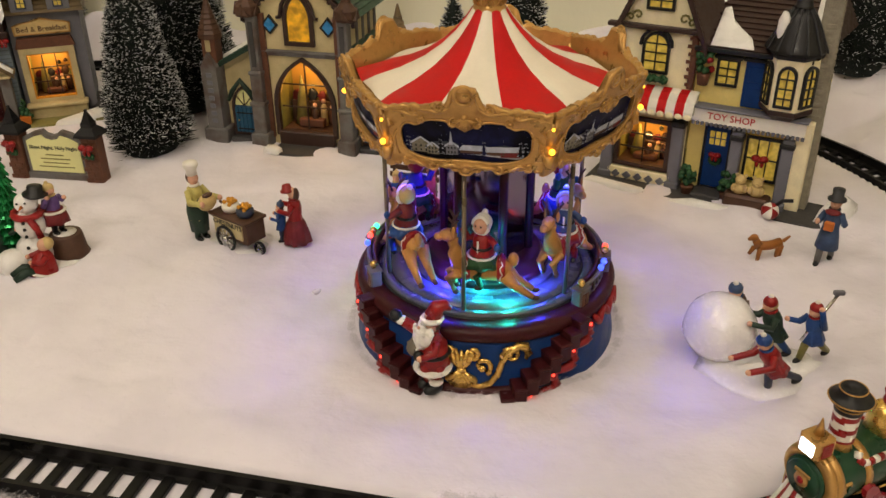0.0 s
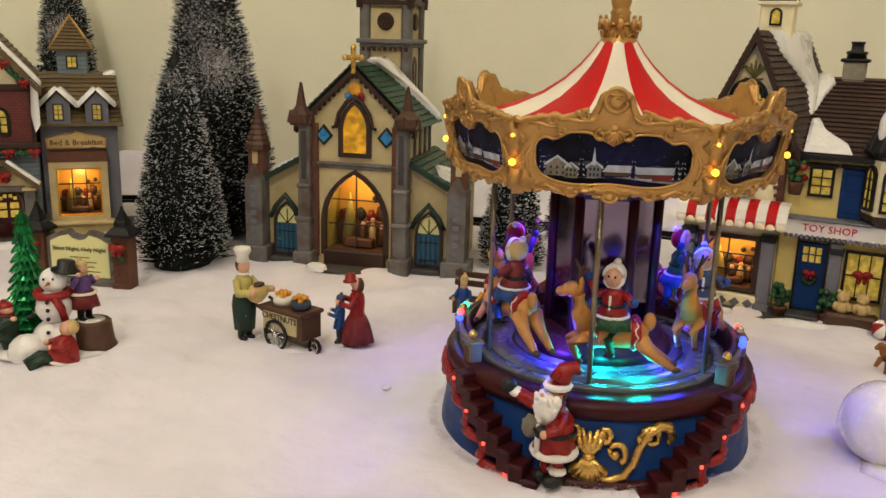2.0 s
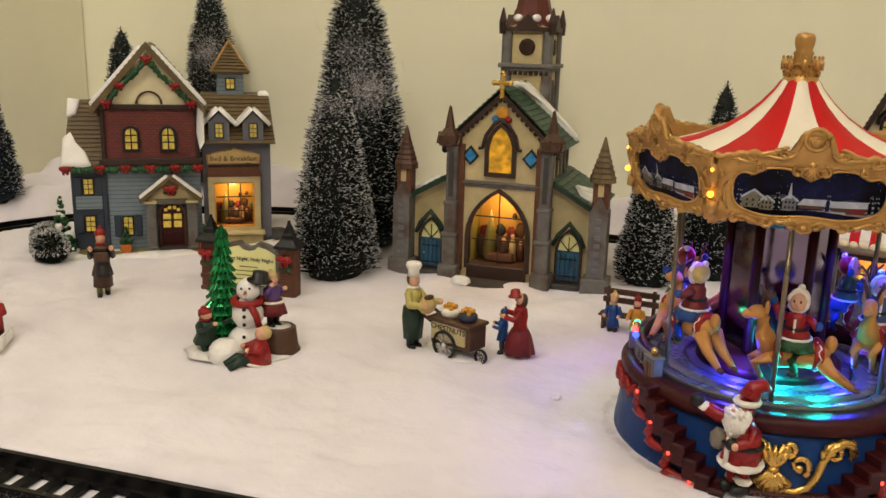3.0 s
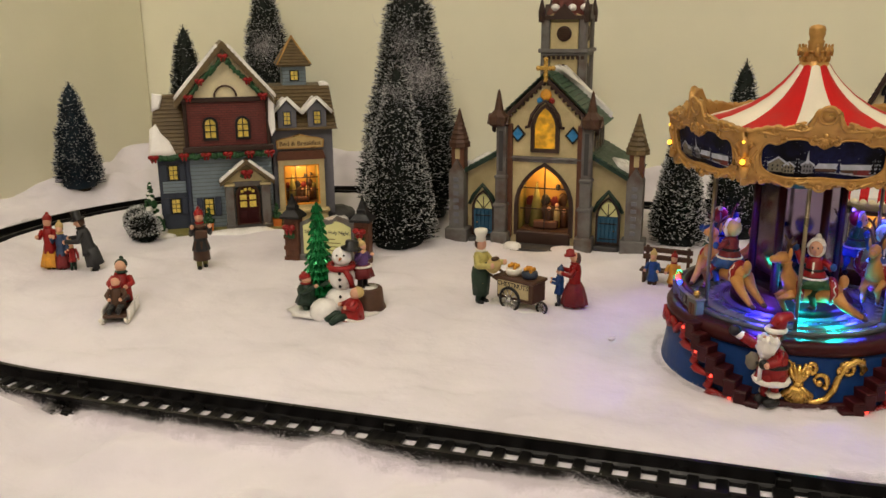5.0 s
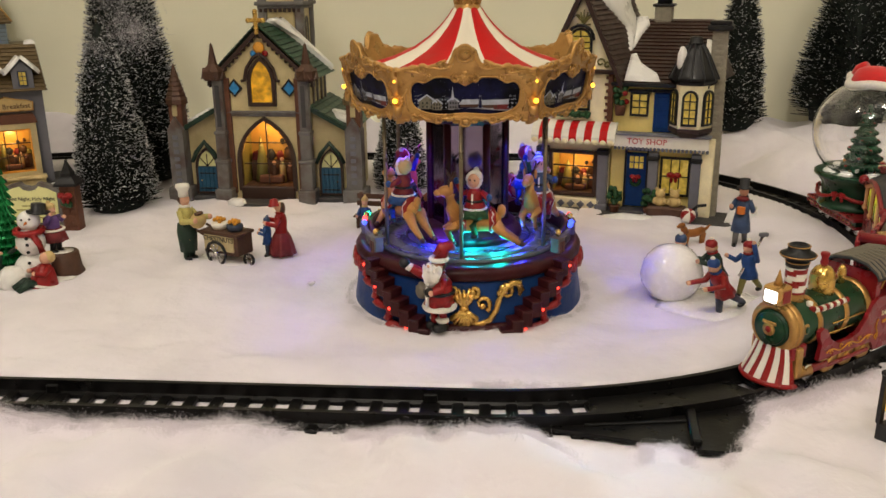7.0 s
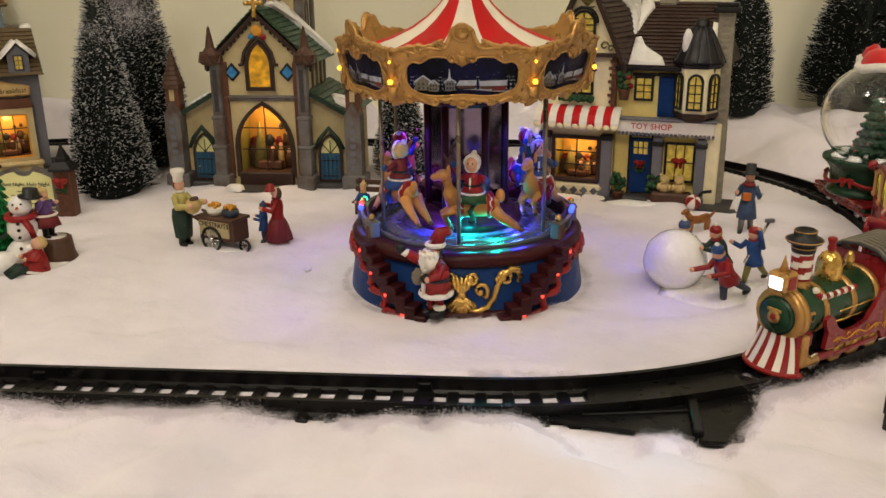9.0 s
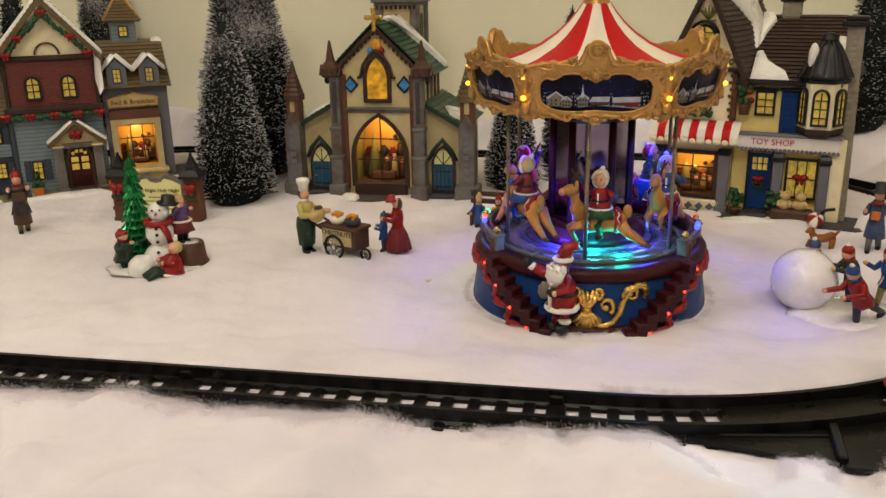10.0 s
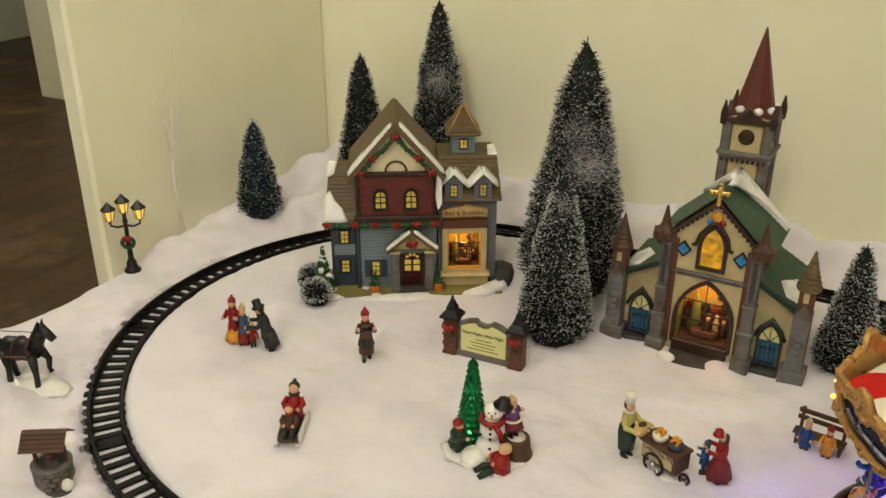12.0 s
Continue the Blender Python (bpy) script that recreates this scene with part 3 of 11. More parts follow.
# ---- railway ----
def along(s):
    """Place and heading on the track, s metres leftward along the front straight from u = 0, then round the loop."""
    straight, half = U_R - U_L, math.pi * RAD
    s = (s + U_R) % (2 * straight + 2 * half)
    if s < straight:
        return U_R - s, V0 - RAD, math.pi
    s -= straight
    if s < half:
        a = s / RAD
        return U_L - RAD * math.sin(a), V0 - RAD * math.cos(a), math.pi - a
    s -= half
    if s < straight:
        return U_L + s, V0 + RAD, 0.0
    a = (s - straight) / RAD
    return U_R + RAD * math.sin(a), V0 + RAD * math.cos(a), -a


def on_track(s, z=0.0):
    """A pose on the track whose -x points along the way of the train."""
    u, v, a = along(s)
    p = uv(u, v, z)
    return pose(p.x, p.y, p.z, 0, 0, math.degrees(a + TURN) + 180)


LOOP = 2 * (U_R - U_L) + 2 * math.pi * RAD


def rail(offset, track):
    prof = [(-0.0028, -0.001), (0.0028, -0.001), (0.0028, 0.0014), (0.0014, 0.0030), (0.0015, 0.0102), (-0.0015, 0.0102), (-0.0014, 0.0030), (-0.0028, 0.0014)]
    n, k = 420, len(prof)
    verts, faces = [], []
    for i in range(n):
        m = on_track(LOOP * i / n)
        for a, z in prof:
            verts.append(m @ Vector((0, offset + a, z)))
        for j in range(k):
            q, w = (i + 1) % n, (j + 1) % k
            faces.append((i * k + j, i * k + w, q * k + w, q * k + j))
    part("rail", Shape().add(verts, faces, BLACK), track)


track = empty("railway_track", Matrix(), "black plastic toy railway track in a closed loop on snow", "railway track")
rail(-0.0150, track)
rail(0.0150, track)
tie = Shape().box((0, 0, 0.0005), (0.0068, 0.047, 0.0035), BLACK, 0.0006)
tie.box((0, 0.0195, 0.0026), (0.005, 0.004, 0.0012), BLACK)
tie.box((0, -0.0195, 0.0026), (0.005, 0.004, 0.0012), BLACK)
tie_mesh = tie.mesh("tie")
count = 202
for i in range(count):
    part("tie", tie_mesh, track, m=on_track(LOOP * (i + 0.5) / count))
clip = Shape()
for side in (-1, 1):
    clip.box((0, side * 0.0150, 0.004), (0.008, 0.0066, 0.0075), BLACK, 0.0008)
clip.box((0, 0, 0.001), (0.011, 0.026, 0.003), BLACK, 0.0006)
clip.box((0.004, -0.0225, 0.003), (0.010, 0.010, 0.005), BLACK, 0.001)
clip_mesh = clip.mesh("rail_joint")
for i in range(14):
    part("rail_joint", clip_mesh, track, m=on_track(0.055 + LOOP * i / 14))
# the flat black plate of the rerailing piece, where the front straight meets the curve
s = Shape()
plate = [(0.0, 0.2500), (0.045, 0.2400), (0.085, 0.2300), (0.106, 0.2285), (0.121, 0.2335), (0.131, 0.247), (0.137, 0.268), (0.140, 0.292), (0.120, 0.308), (0.095, 0.3015), (0.065, 0.2915), (0.036, 0.2845), (0.034, 0.2600)]
p = [(u, v, 0.0015) for u, v in plate] + [(u, v, 0.0042) for u, v in plate]
n = len(plate)
s.add(p, [tuple(range(n))[::-1], tuple(range(n, 2 * n))] + [(i, (i + 1) % n, n + (i + 1) % n, n + i) for i in range(n)], BLACK)
s.box((0, 0, 0.0056), (0.0052, 0.040, 0.0042), BLACK, 0.0008, m=pose(0.0885, 0.2530, 0, 0, 0, -5))
s.box((0, 0, 0.0046), (0.060, 0.0022, 0.0020), BLACK, 0.0006, m=pose(0.060, 0.2550, 0, 0, 0, 8))
part("rerailing_plate", s, track, "flat glossy black plastic plate", m=ROT)

# ---- bottle-brush trees ----
def brush_tree(x, y, h, r, label, needles=5200, mat=None, frost=0.5, seed=1, lean=0.0, z=None, snowcap=True, bright=1.0):
    """A trunk of twisted wire with stiff bristles in close turns, white at their tips."""
    rnd = random.Random(seed)
    mat = mat or NEEDLE
    h += 0.009
    z = lie(x, y) - 0.011 if z is None else z - 0.009
    tree = empty("bottle_brush_tree", pose(x, y, z, lean, lean * 0.6, rnd.uniform(0, 360)), label, "tree", "snowy bottle-brush trees")
    s = Shape()
    s.tube([(0, 0, 0), (0, 0, h * 0.5), (0, 0, h * 0.985)], [0.0028, 0.002, 0.0007], BARK, 6)
    s.lathe([(0.016, 0), (0.0155, 0.005), (0.004, 0.007)], BARK, 12)
    part("trunk", s, tree)
    core = Shape()
    prof = [(0.006, h * 0.02), (r * 0.58, h * 0.05), (r * 0.64, h * 0.25), (r * 0.44, h * 0.6), (r * 0.18, h * 0.90), (0.0, h * 0.97)]
    core.lathe(prof, mat, 14)
    # bristles
    v, f, vw, fw = [], [], [], []
    turns = h / 0.0062
    for i in range(needles):
        t = 1 - (rnd.random() * 0.985 + 0.0002) ** 0.62
        t = i / needles * 0.15 + t * 0.85
        level = (math.floor(t * turns) + 0.5 + rnd.gauss(0, 0.2)) / turns
        zz = h * (0.03 + 0.95 * max(0.0, min(1, level)))
        zz += rnd.uniform(-0.004, 0.004)
        full = r * 0.95 * (max(0.0005, 1 - max(level, 0)) ** 0.60) * (1.0 if level > 0.06 else 0.86 + 2 * max(level, 0))
        lump = 1 + 0.10 * noise.noise(Vector((level * 9, seed, 0.5))) 
        a = rnd.uniform(0, 2 * math.pi)
        side = 1 + 0.07 * noise.noise(Vector((math.cos(a) * 1.5, math.sin(a) * 1.5, level * 5 + seed)))
        ln = max(full * lump * side * rnd.uniform(0.86, 1.07), 0.0035)
        rise = ln * rnd.uniform(0.02, 0.30) + 0.002
        ca, sa = math.cos(a), math.sin(a)
        w = 0.00075 * (0.7 + 0.3 * rnd.random())
        r0 = ln * 0.35
        tip = Vector((ca * ln, sa * ln, zz + rise))
        root = Vector((ca * r0, sa * r0, zz + rise * 0.2))
        wide = Vector((-sa, ca, 0)) * w if rnd.random() < 0.5 else Vector((0, 0, w))
        k = len(v)
        v += [root - wide, root + wide, tip + wide * 0.6, tip - wide * 0.6]
        f.append((k, k + 1, k + 2, k + 3))
        if rnd.random() < frost * 0.92:
            base = tip - Vector((ca, sa, 0.2)) * rnd.uniform(0.0008, 0.0024)
            wd = wide * rnd.uniform(0.6, 1.4)
            out = tip + Vector((ca, sa, 0.3)) * 0.0007
            k = len(vw)
            vw += [base - wd * 0.5, base + wd * 0.5, out + wd * 0.7, out - wd * 0.7]
            fw.append((k, k + 1, k + 2, k + 3))
            if rnd.random() < 0.38:
                turn = rnd.gauss(1.4, 0.7)
                across, up = Vector((-sa, ca, 0)), Vector((0, 0, 1))
                way = (across * math.sin(turn) + up * math.cos(turn) + Vector((ca, sa, 0)) * 0.5) * rnd.uniform(0.0005, 0.0016)
                thin = (across * math.cos(turn) - up * math.sin(turn)) * rnd.uniform(0.00014, 0.0003)
                k = len(vw)
                vw += [tip - way - thin, tip - way + thin, tip + way + thin, tip + way - thin]
                fw.append((k, k + 1, k + 2, k + 3))
    core.add(v, f, mat)
    core.add(vw, fw, FROST)
    part("crown", core, tree, "dark bristles with white frosted tips")
    return tree


BIG = "tall dark bottle-brush pine with frosted tips standing in snow"
SMALL = "small dark green bottle-brush pine with frosted tips standing in snow"
FRONT = brush_tree(-0.268, 0.782, 0.204, 0.046, "dark green bottle-brush pine with frosted tips beside the church", 9000, seed=3, frost=0.75)
TALL = brush_tree(-0.268, 0.905, 0.324, 0.074, "tallest dark bottle-brush pine with snow clumps behind the others", 12500, seed=4, frost=0.95)
brush_tree(-0.732, 0.968, 0.142, 0.037, "small dark bottle-brush pine, headlamp blue in its colour, on a snow bank by the wall", 4200, mat=BLUELITNEEDLE, seed=5, frost=0.5)
brush_tree(-0.626, 1.115, 0.205, 0.046, "slim dark bottle-brush pine by the wall behind the inn", 4600, seed=6, frost=0.45)
BACK = brush_tree(-0.508, 1.130, 0.296, 0.056, BIG, 9000, seed=7, frost=0.8)
brush_tree(0.040, 0.800, 0.150, 0.034, "dark bottle-brush pine with frosted tips between church and carousel", 6000, seed=8, frost=0.75)
brush_tree(0.112, 0.845, 0.205, 0.040, SMALL, 5200, seed=9, frost=0.7)
brush_tree(0.478, 0.880, 0.215, 0.042, SMALL, 5200, seed=10, frost=0.5)
brush_tree(0.630, 0.875, 0.260, 0.078, BIG, 9500, seed=11, frost=0.4)
brush_tree(0.760, 0.800, 0.250, 0.075, BIG, 7000, seed=12, frost=0.4)


def wisp(tree, place, size, count, seed):
    """A tuft of white cotton fibres caught in the bristles."""
    rnd = random.Random(seed)
    s = Shape()
    v, f = [], []
    for k in range(count):
        c = Vector((rnd.gauss(0, 0.5) * size, rnd.gauss(0, 0.3) * size, rnd.gauss(0, 0.5) * size))
        d = Vector((rnd.gauss(0, 1), rnd.gauss(0, 0.6), rnd.gauss(0, 1))).normalized() * size * rnd.uniform(0.12, 0.5)
        bend = Vector((rnd.gauss(0, 1), rnd.gauss(0, 1), rnd.gauss(0, 1))) * size * 0.08
        w = d.orthogonal().normalized() * rnd.uniform(0.00006, 0.00013)
        q = len(v)
        v += [c - d - w, c - d + w, c + bend + w, c + bend - w, c + d + w * 0.4, c + d - w * 0.4]
        f += [(q, q + 1, q + 2, q + 3), (q + 3, q + 2, q + 4, q + 5)]
    s.add(v, f, FIBRE)
    part("cotton_tuft", s, tree, "wisp of white cotton snow", m=tree.matrix_world.inverted() @ Matrix.Translation(place))


wisp(TALL, (-0.251, 0.866, 0.178), 0.026, 620, 1)
wisp(TALL, (-0.268, 0.872, 0.215), 0.024, 300, 2)
wisp(BACK, (-0.503, 1.098, 0.205), 0.022, 420, 3)
wisp(FRONT, (-0.268, 0.768, 0.168), 0.016, 150, 4)

# ---- carousel ----
def on_ring(r, deg, z, **_):
    """Local place on a circle; 0 degrees is the front (-y), positive to the right."""
    a = radians(deg)
    return Vector((r * math.sin(a), -r * math.cos(a), z))


def folds(s, prof, mat, m, n=7, deep=0.10):
    """A turned skirt or coat tail with soft folds that deepen towards its hem."""
    seg, k = 35, len(prof)
    v = []
    for j, (r, z) in enumerate(prof):
        for i in range(seg):
            a = 2 * math.pi * i / seg
            w = r * (1 + deep * (1 - j / (k - 1)) * math.cos(n * a))
            v.append((w * math.cos(a), w * math.sin(a), z))
    f = [(j * seg + i, j * seg + (i + 1) % seg, (j + 1) * seg + (i + 1) % seg, (j + 1) * seg + i) for j in range(k - 1) for i in range(seg)]
    f += [tuple(range(seg))[::-1], tuple(range((k - 1) * seg, k * seg))]
    s.add(v, f, mat, True, m)


def carousel(x, y, yaw):
    c = empty("carousel", pose(x, y, -0.002, 0, 0, yaw) @ Matrix.Diagonal((0.966, 0.966, 1.0, 1.0)), "toy carousel with striped tent roof, gilded cornice and blue base", "carousel")
    # base drum
    s = Shape()
    s.lathe([(0.0908, 0.0), (0.0906, 0.004), (0.0880, 0.020), (0.0864, 0.036), (0.0855, 0.0395)], NAVY, 64)
    part("base", s, c, "royal blue drum base")
    s = Shape()
    prof = [(0.0925, 0.0), (0.0938, 0.003), (0.0940, 0.0065), (0.0928, 0.0088), (0.0890, 0.0094)]
    arc = [on_ring(r, -24 + 3 * i, z) for i in range(17) for r, z in prof]
    s.add(arc, [(5 * i + j, 5 * i + 5 + j, 5 * i + 6 + j, 5 * i + 1 + j) for i in range(16) for j in range(4)], DARKRED, True)
    part("foot_rim", s, c, "maroon foot between the flights of steps")
    s = Shape()
    s.lathe([(0.0856, 0.0385), (0.0885, 0.0400), (0.0890, 0.0445), (0.0868, 0.0475), (0.084, 0.0482), (0.0755, 0.0482), (0.0755, 0.0470)], DARKRED, 64)
    part("rim", s, c, "maroon rim")
    s = Shape()
    s.lathe([(0.0735, 0.046), (0.0735, 0.0492), (0.0725, 0.0500), (0.0672, 0.0500), (0.0670, 0.0489), (0.0656, 0.0489), (0.0654, 0.0500), (0.0502, 0.0500), (0.0498, 0.0488), (0.0482, 0.0488), (0.0478, 0.0502), (0.040, 0.0503)], DECK, 64)
    part("deck", s, c, "pale turning deck that mirrors the coloured lamps")
    s = Shape()
    s.lathe([(0.0752, 0.0450), (0.0752, 0.0485), (0.0737, 0.0485)], COALBLACK, 64)
    part("groove", s, c)
    s = Shape()
    s.lathe([(0.0499, 0.0486), (0.0499, 0.0494), (0.0481, 0.0494), (0.0481, 0.0486)], COALBLACK, 64)
    part("groove", s, c, "black ring groove in the deck")
    s = Shape()
    s.lathe([(0.0671, 0.0488), (0.0671, 0.0495), (0.0655, 0.0495), (0.0655, 0.0488)], COALBLACK, 64)
    part("groove", s, c, "black ring groove in the deck")
    s = Shape()
    s.lathe([(0.0428, 0.0500), (0.0428, 0.0540), (0.0415, 0.0555), (0.0385, 0.0560), (0.0380, 0.0600), (0.0365, 0.0612), (0.030, 0.0615)], DARKRED, 48)
    part("plinth", s, c, "stepped maroon plinth")
    # two flights of steps down the front
    for side in (-1, 1):
        stair = Shape()
        for i in range(8):
            deg = side * (49 - i * 4.6)
            z = 0.0475 - i * 0.0056
            deep = min(z, 0.0125)
            m = Matrix.Translation(on_ring(0.0875 + 0.0007 * i, deg, z - deep / 2)) @ pose(0, 0, 0, 0, 0, deg)
            stair.box((0, 0, 0), (0.0085, 0.016 + 0.0006 * i, deep), DARKRED, 0.0006, m=m)
            stair.box((0, -0.0085 - 0.0003 * i, deep / 2 - 0.0008), (0.0088, 0.0016, 0.0016), DARKRED, 0.0004, m=m)
        flight = part("steps", stair, c, "maroon steps")
        ribbon = Shape()
        for i in range(3):
            d0, d1 = side * (57 - i * 9 - 4), side * (57 - (i + 1) * 9 - 2)
            z0, z1 = 0.040 - i * 0.0125, 0.040 - (i + 1) * 0.0125
            pts = []
            for k in range(7):
                q = k / 6
                pts.append(on_ring(0.0915 + 0.0014 * i, d0 + (d1 - d0) * q + side * 5.5 * math.sin(math.pi * q), max(z0 + (z1 - z0) * q - 0.004 * math.sin(math.pi * q), 0.004)))
            ribbon.tube(pts, [0.0016, 0.0027, 0.0033, 0.0034, 0.0031, 0.0025, 0.0016], REDPAINT, 8)
            ribbon.ball(on_ring(0.0925 + 0.001 * i, d0, z0), (0.0044, 0.0030, 0.0040), REDPAINT, 8, 6)
        for i in range(3):
            q0 = on_ring(0.0893, side * (60 + 9 * i), 0.040)
            q1 = on_ring(0.0893, side * (69 + 9 * i), 0.040)
            mid = on_ring(0.0888, side * (64.5 + 9 * i), 0.033)
            ribbon.tube([q0, q0.lerp(mid, 0.55), mid, q1.lerp(mid, 0.55), q1], [0.0014, 0.0026, 0.0032, 0.0026, 0.0014], REDPAINT, 8)
        parts("ribbon", ribbon, c, "red swag ribbon")
        for i in range(4):
            d0, z0 = side * (53 - i * 9), 0.0415 - i * 0.0125
            part("diode", Shape().ball(on_ring(0.0948 + 0.001 * i, d0, max(z0, 0.006)), 0.0012, BULB_R, 8, 6), c, "tiny glowing red diode")
    # gilded scroll on the front of the drum
    def scroll(turn, cx, cz, size, start, flip):
        pts, rad = [], []
        for k in range(15):
            q = k / 14
            a = radians(start + flip * turn * q)
            rr = size * (1 - 0.72 * q)
            u, z = cx + rr * math.cos(a), cz + rr * math.sin(a)
            pts.append(on_ring(0.0898 - 0.06 * (z - 0.02), math.degrees(u / 0.089), z))
            rad.append(0.0020 * (1 - 0.45 * q))
        orn.tube(pts, rad, BRASS, 7)
        orn.ball(pts[-1], 0.0025, BRASS, 8, 6)
    orn = Shape()
    scroll(400, 0.030, 0.031, 0.0062, 200, -1)
    scroll(330, 0.012, 0.024, 0.0060, -60, 1)
    scroll(330, -0.014, 0.024, 0.0060, 240, -1)
    scroll(300, 0.006, 0.033, 0.0042, -90, 1)
    scroll(300, -0.008, 0.033, 0.0042, 270, -1)
    pts = [on_ring(0.0900 - 0.05 * (z - 0.02), math.degrees(u / 0.089), z) for u, z in ((0.002, 0.0105), (0.010, 0.0095), (0.017, 0.0120), (0.0215, 0.0185), (0.0240, 0.0265), (0.0280, 0.0335), (0.0340, 0.0372), (0.0390, 0.0362), (0.0408, 0.0315), (0.0392, 0.0275))]
    orn.tube(pts, [0.0012, 0.0019, 0.0023, 0.0022, 0.0020, 0.0022, 0.0027, 0.0030, 0.0028, 0.0012], BRASS, 8)
    for k in range(-3, 4):
        a = radians(-90 + k * 17)
        tip = on_ring(0.0905, math.degrees((-0.001 + 0.0105 * math.cos(a)) / 0.089), 0.022 + 0.0135 * math.sin(a))
        orn.tube([on_ring(0.0895, -0.6, 0.021), on_ring(0.0912, -0.6, 0.0205).lerp(tip, 0.55), tip], [0.0012, 0.0020, 0.0024], BRASS, 6)
        orn.ball(tip, 0.0023, BRASS, 7, 5)
    for k, (du, dz) in enumerate(((-0.0075, 0.0335), (-0.0040, 0.0350), (0.0, 0.0340), (0.0040, 0.0350), (0.0075, 0.0335))):
        orn.tube([on_ring(0.0898, -0.6, 0.0215), on_ring(0.0905, math.degrees((du * 0.55 - 0.001) / 0.089), 0.027), on_ring(0.0888, math.degrees((du - 0.001) / 0.089), dz)], [0.0018, 0.0022, 0.0011], BRASS, 6)
    orn.tube([on_ring(0.0902, -2.6, 0.0212), on_ring(0.0908, -0.6, 0.0208), on_ring(0.0902, 1.4, 0.0212)], [0.0014, 0.0020, 0.0014], BRASS, 7)
    parts("ornament", orn, c, "bright gold scroll ornament")
    # low fences at the head of the steps and round the back
    for a0, a1 in ((61, 299),):
        n = max(2, int(abs(a1 - a0) / 4.5))
        fence = Shape()
        for i in range(n + 1):
            d = a0 + (a1 - a0) * i / n
            fence.tube([on_ring(0.0805, d, 0.0470), on_ring(0.0805, d, 0.0575)], 0.0009, STONE, 5)
        for z, rr in ((0.0495, 0.0008), (0.0578, 0.0014)):
            fence.tube([on_ring(0.0805, a0 + (a1 - a0) * i / (n * 2), z) for i in range(n * 2 + 1)], rr, STONE, 6)
        part("fence", fence, c, "grey railing with balusters")
    for d in (-57, 57, 92, 268):
        s = Shape()
        m = Matrix.Translation(on_ring(0.0808, d, 0.047)) @ pose(0, 0, 0, 0, 0, d)
        s.box((0, 0, 0.0053), (0.0100, 0.0075, 0.0122), STONE, 0.0008, m=m)
        s.box((0, -0.0038, 0.0048), (0.0066, 0.0008, 0.0085), RUST, 0.0003, m=m)
        s.box((0, -0.0040, 0.0048), (0.0010, 0.0008, 0.0085), DARKRED, 0.0002, m=m)
        s.box((0, 0, 0.0118), (0.0116, 0.0090, 0.0014), STONE, 0.0005, m=m)
        s.lathe([(0.0016, 0.0122), (0.0012, 0.0130), (0.0016, 0.0137)], BRASS, 10, m=m)
        s.ball((0, 0, 0.0152), 0.0026, BRASS, 12, 8, m=m)
        part("newel_post", s, c, "grey newel post with gold ball")
    for d, mat, word in ((-80, BULB_B, "blue"), (-98, BULB_G, "green"), (-88, BULB_R, "red"), (82, BULB_B, "blue"), (97, BULB_R, "red"), (76, BULB_B, "blue"), (150, BULB_B, "blue"), (205, BULB_G, "green")):
        part("diode", Shape().ball(on_ring(0.0815, d, 0.0612), 0.0021, mat, 10, 7), c, "glowing %s diode on the railing" % word)
    wall_pts = [on_ring(0.0775, 62 + 236 * i / 40, 0.047) for i in range(41)]
    s = Shape()
    s.add(wall_pts + [p + Vector((0, 0, 0.013)) for p in wall_pts] + [p * 0.975 + Vector((0, 0, 0.0012)) for p in wall_pts] + [p * 0.975 + Vector((0, 0, 0.0142 - 0.025 * 0.0)) for p in wall_pts],
          [f for i in range(40) for f in ((i, i + 1, 42 + i, 41 + i), (82 + i, 123 + i, 124 + i, 83 + i), (41 + i, 42 + i, 124 + i, 123 + i))], DARKRED, True)
    part("back_wall", s, c, "low maroon wall round the back of the deck")
    # middle column: six posts with mirror panels between
    s = Shape()
    s.lathe([(0.0345, 0.0500), (0.0345, 0.0545), (0.0325, 0.0560), (0.0325, 0.0590), (0.030, 0.0600)], DARKRED, 6, smooth=False, phase=0.0)
    col = part("column", s, c, "maroon six-sided middle column")
    part("capital", Shape().lathe([(0.030, 0.1360), (0.034, 0.1390), (0.034, 0.1460)], DARKRED, 6, smooth=False, phase=0.0), col)
    for k in range(6):
        part("post", Shape().tube([on_ring(0.0290, 30 + 60 * k, 0.058), on_ring(0.0290, 30 + 60 * k, 0.138)], 0.0030, DARKRED, 6), col)
        m = Matrix.Translation(on_ring(0.0247, 60 * k, 0.098)) @ pose(0, 0, 0, 0, 0, 60 * k)
        part("mirror", Shape().box((0, 0, 0), (0.0235, 0.0012, 0.078), MIRROR, m=m), col, "mirror panel with purple diode light in its colour")
    # ceiling of the roof
    s = Shape()
    s.lathe([(0.030, 0.1455), (0.077, 0.1465), (0.079, 0.150), (0.030, 0.151)], DARKRED, 6, smooth=False, phase=0.0)
    part("canopy_floor", s, c)
    # tent roof, striped
    n = 12
    prof = [(0.0905, 0.1742), (0.0700, 0.1780), (0.0545, 0.1826), (0.0400, 0.1888), (0.0288, 0.1960), (0.0204, 0.2034), (0.0142, 0.2104), (0.0106, 0.2156)]
    for i in range(n):
        mat = STRIPERED if i % 2 else TENTWHITE
        a0, a1 = 360 / n * (i - 0.5), 360 / n * (i + 0.5)
        cols = 6
        verts, faces = [], []
        for r, z in prof:
            for k in range(cols + 1):
                a = a0 + (a1 - a0) * k / cols
                sag = 1 + 0.012 * math.cos(radians(a * 6)) if r < 0.09 else 0.836 / math.cos(radians((a + 30) % 60 - 30))
                verts.append(on_ring(r * sag, a, z + 0.0012 * math.sin(math.pi * k / cols)))
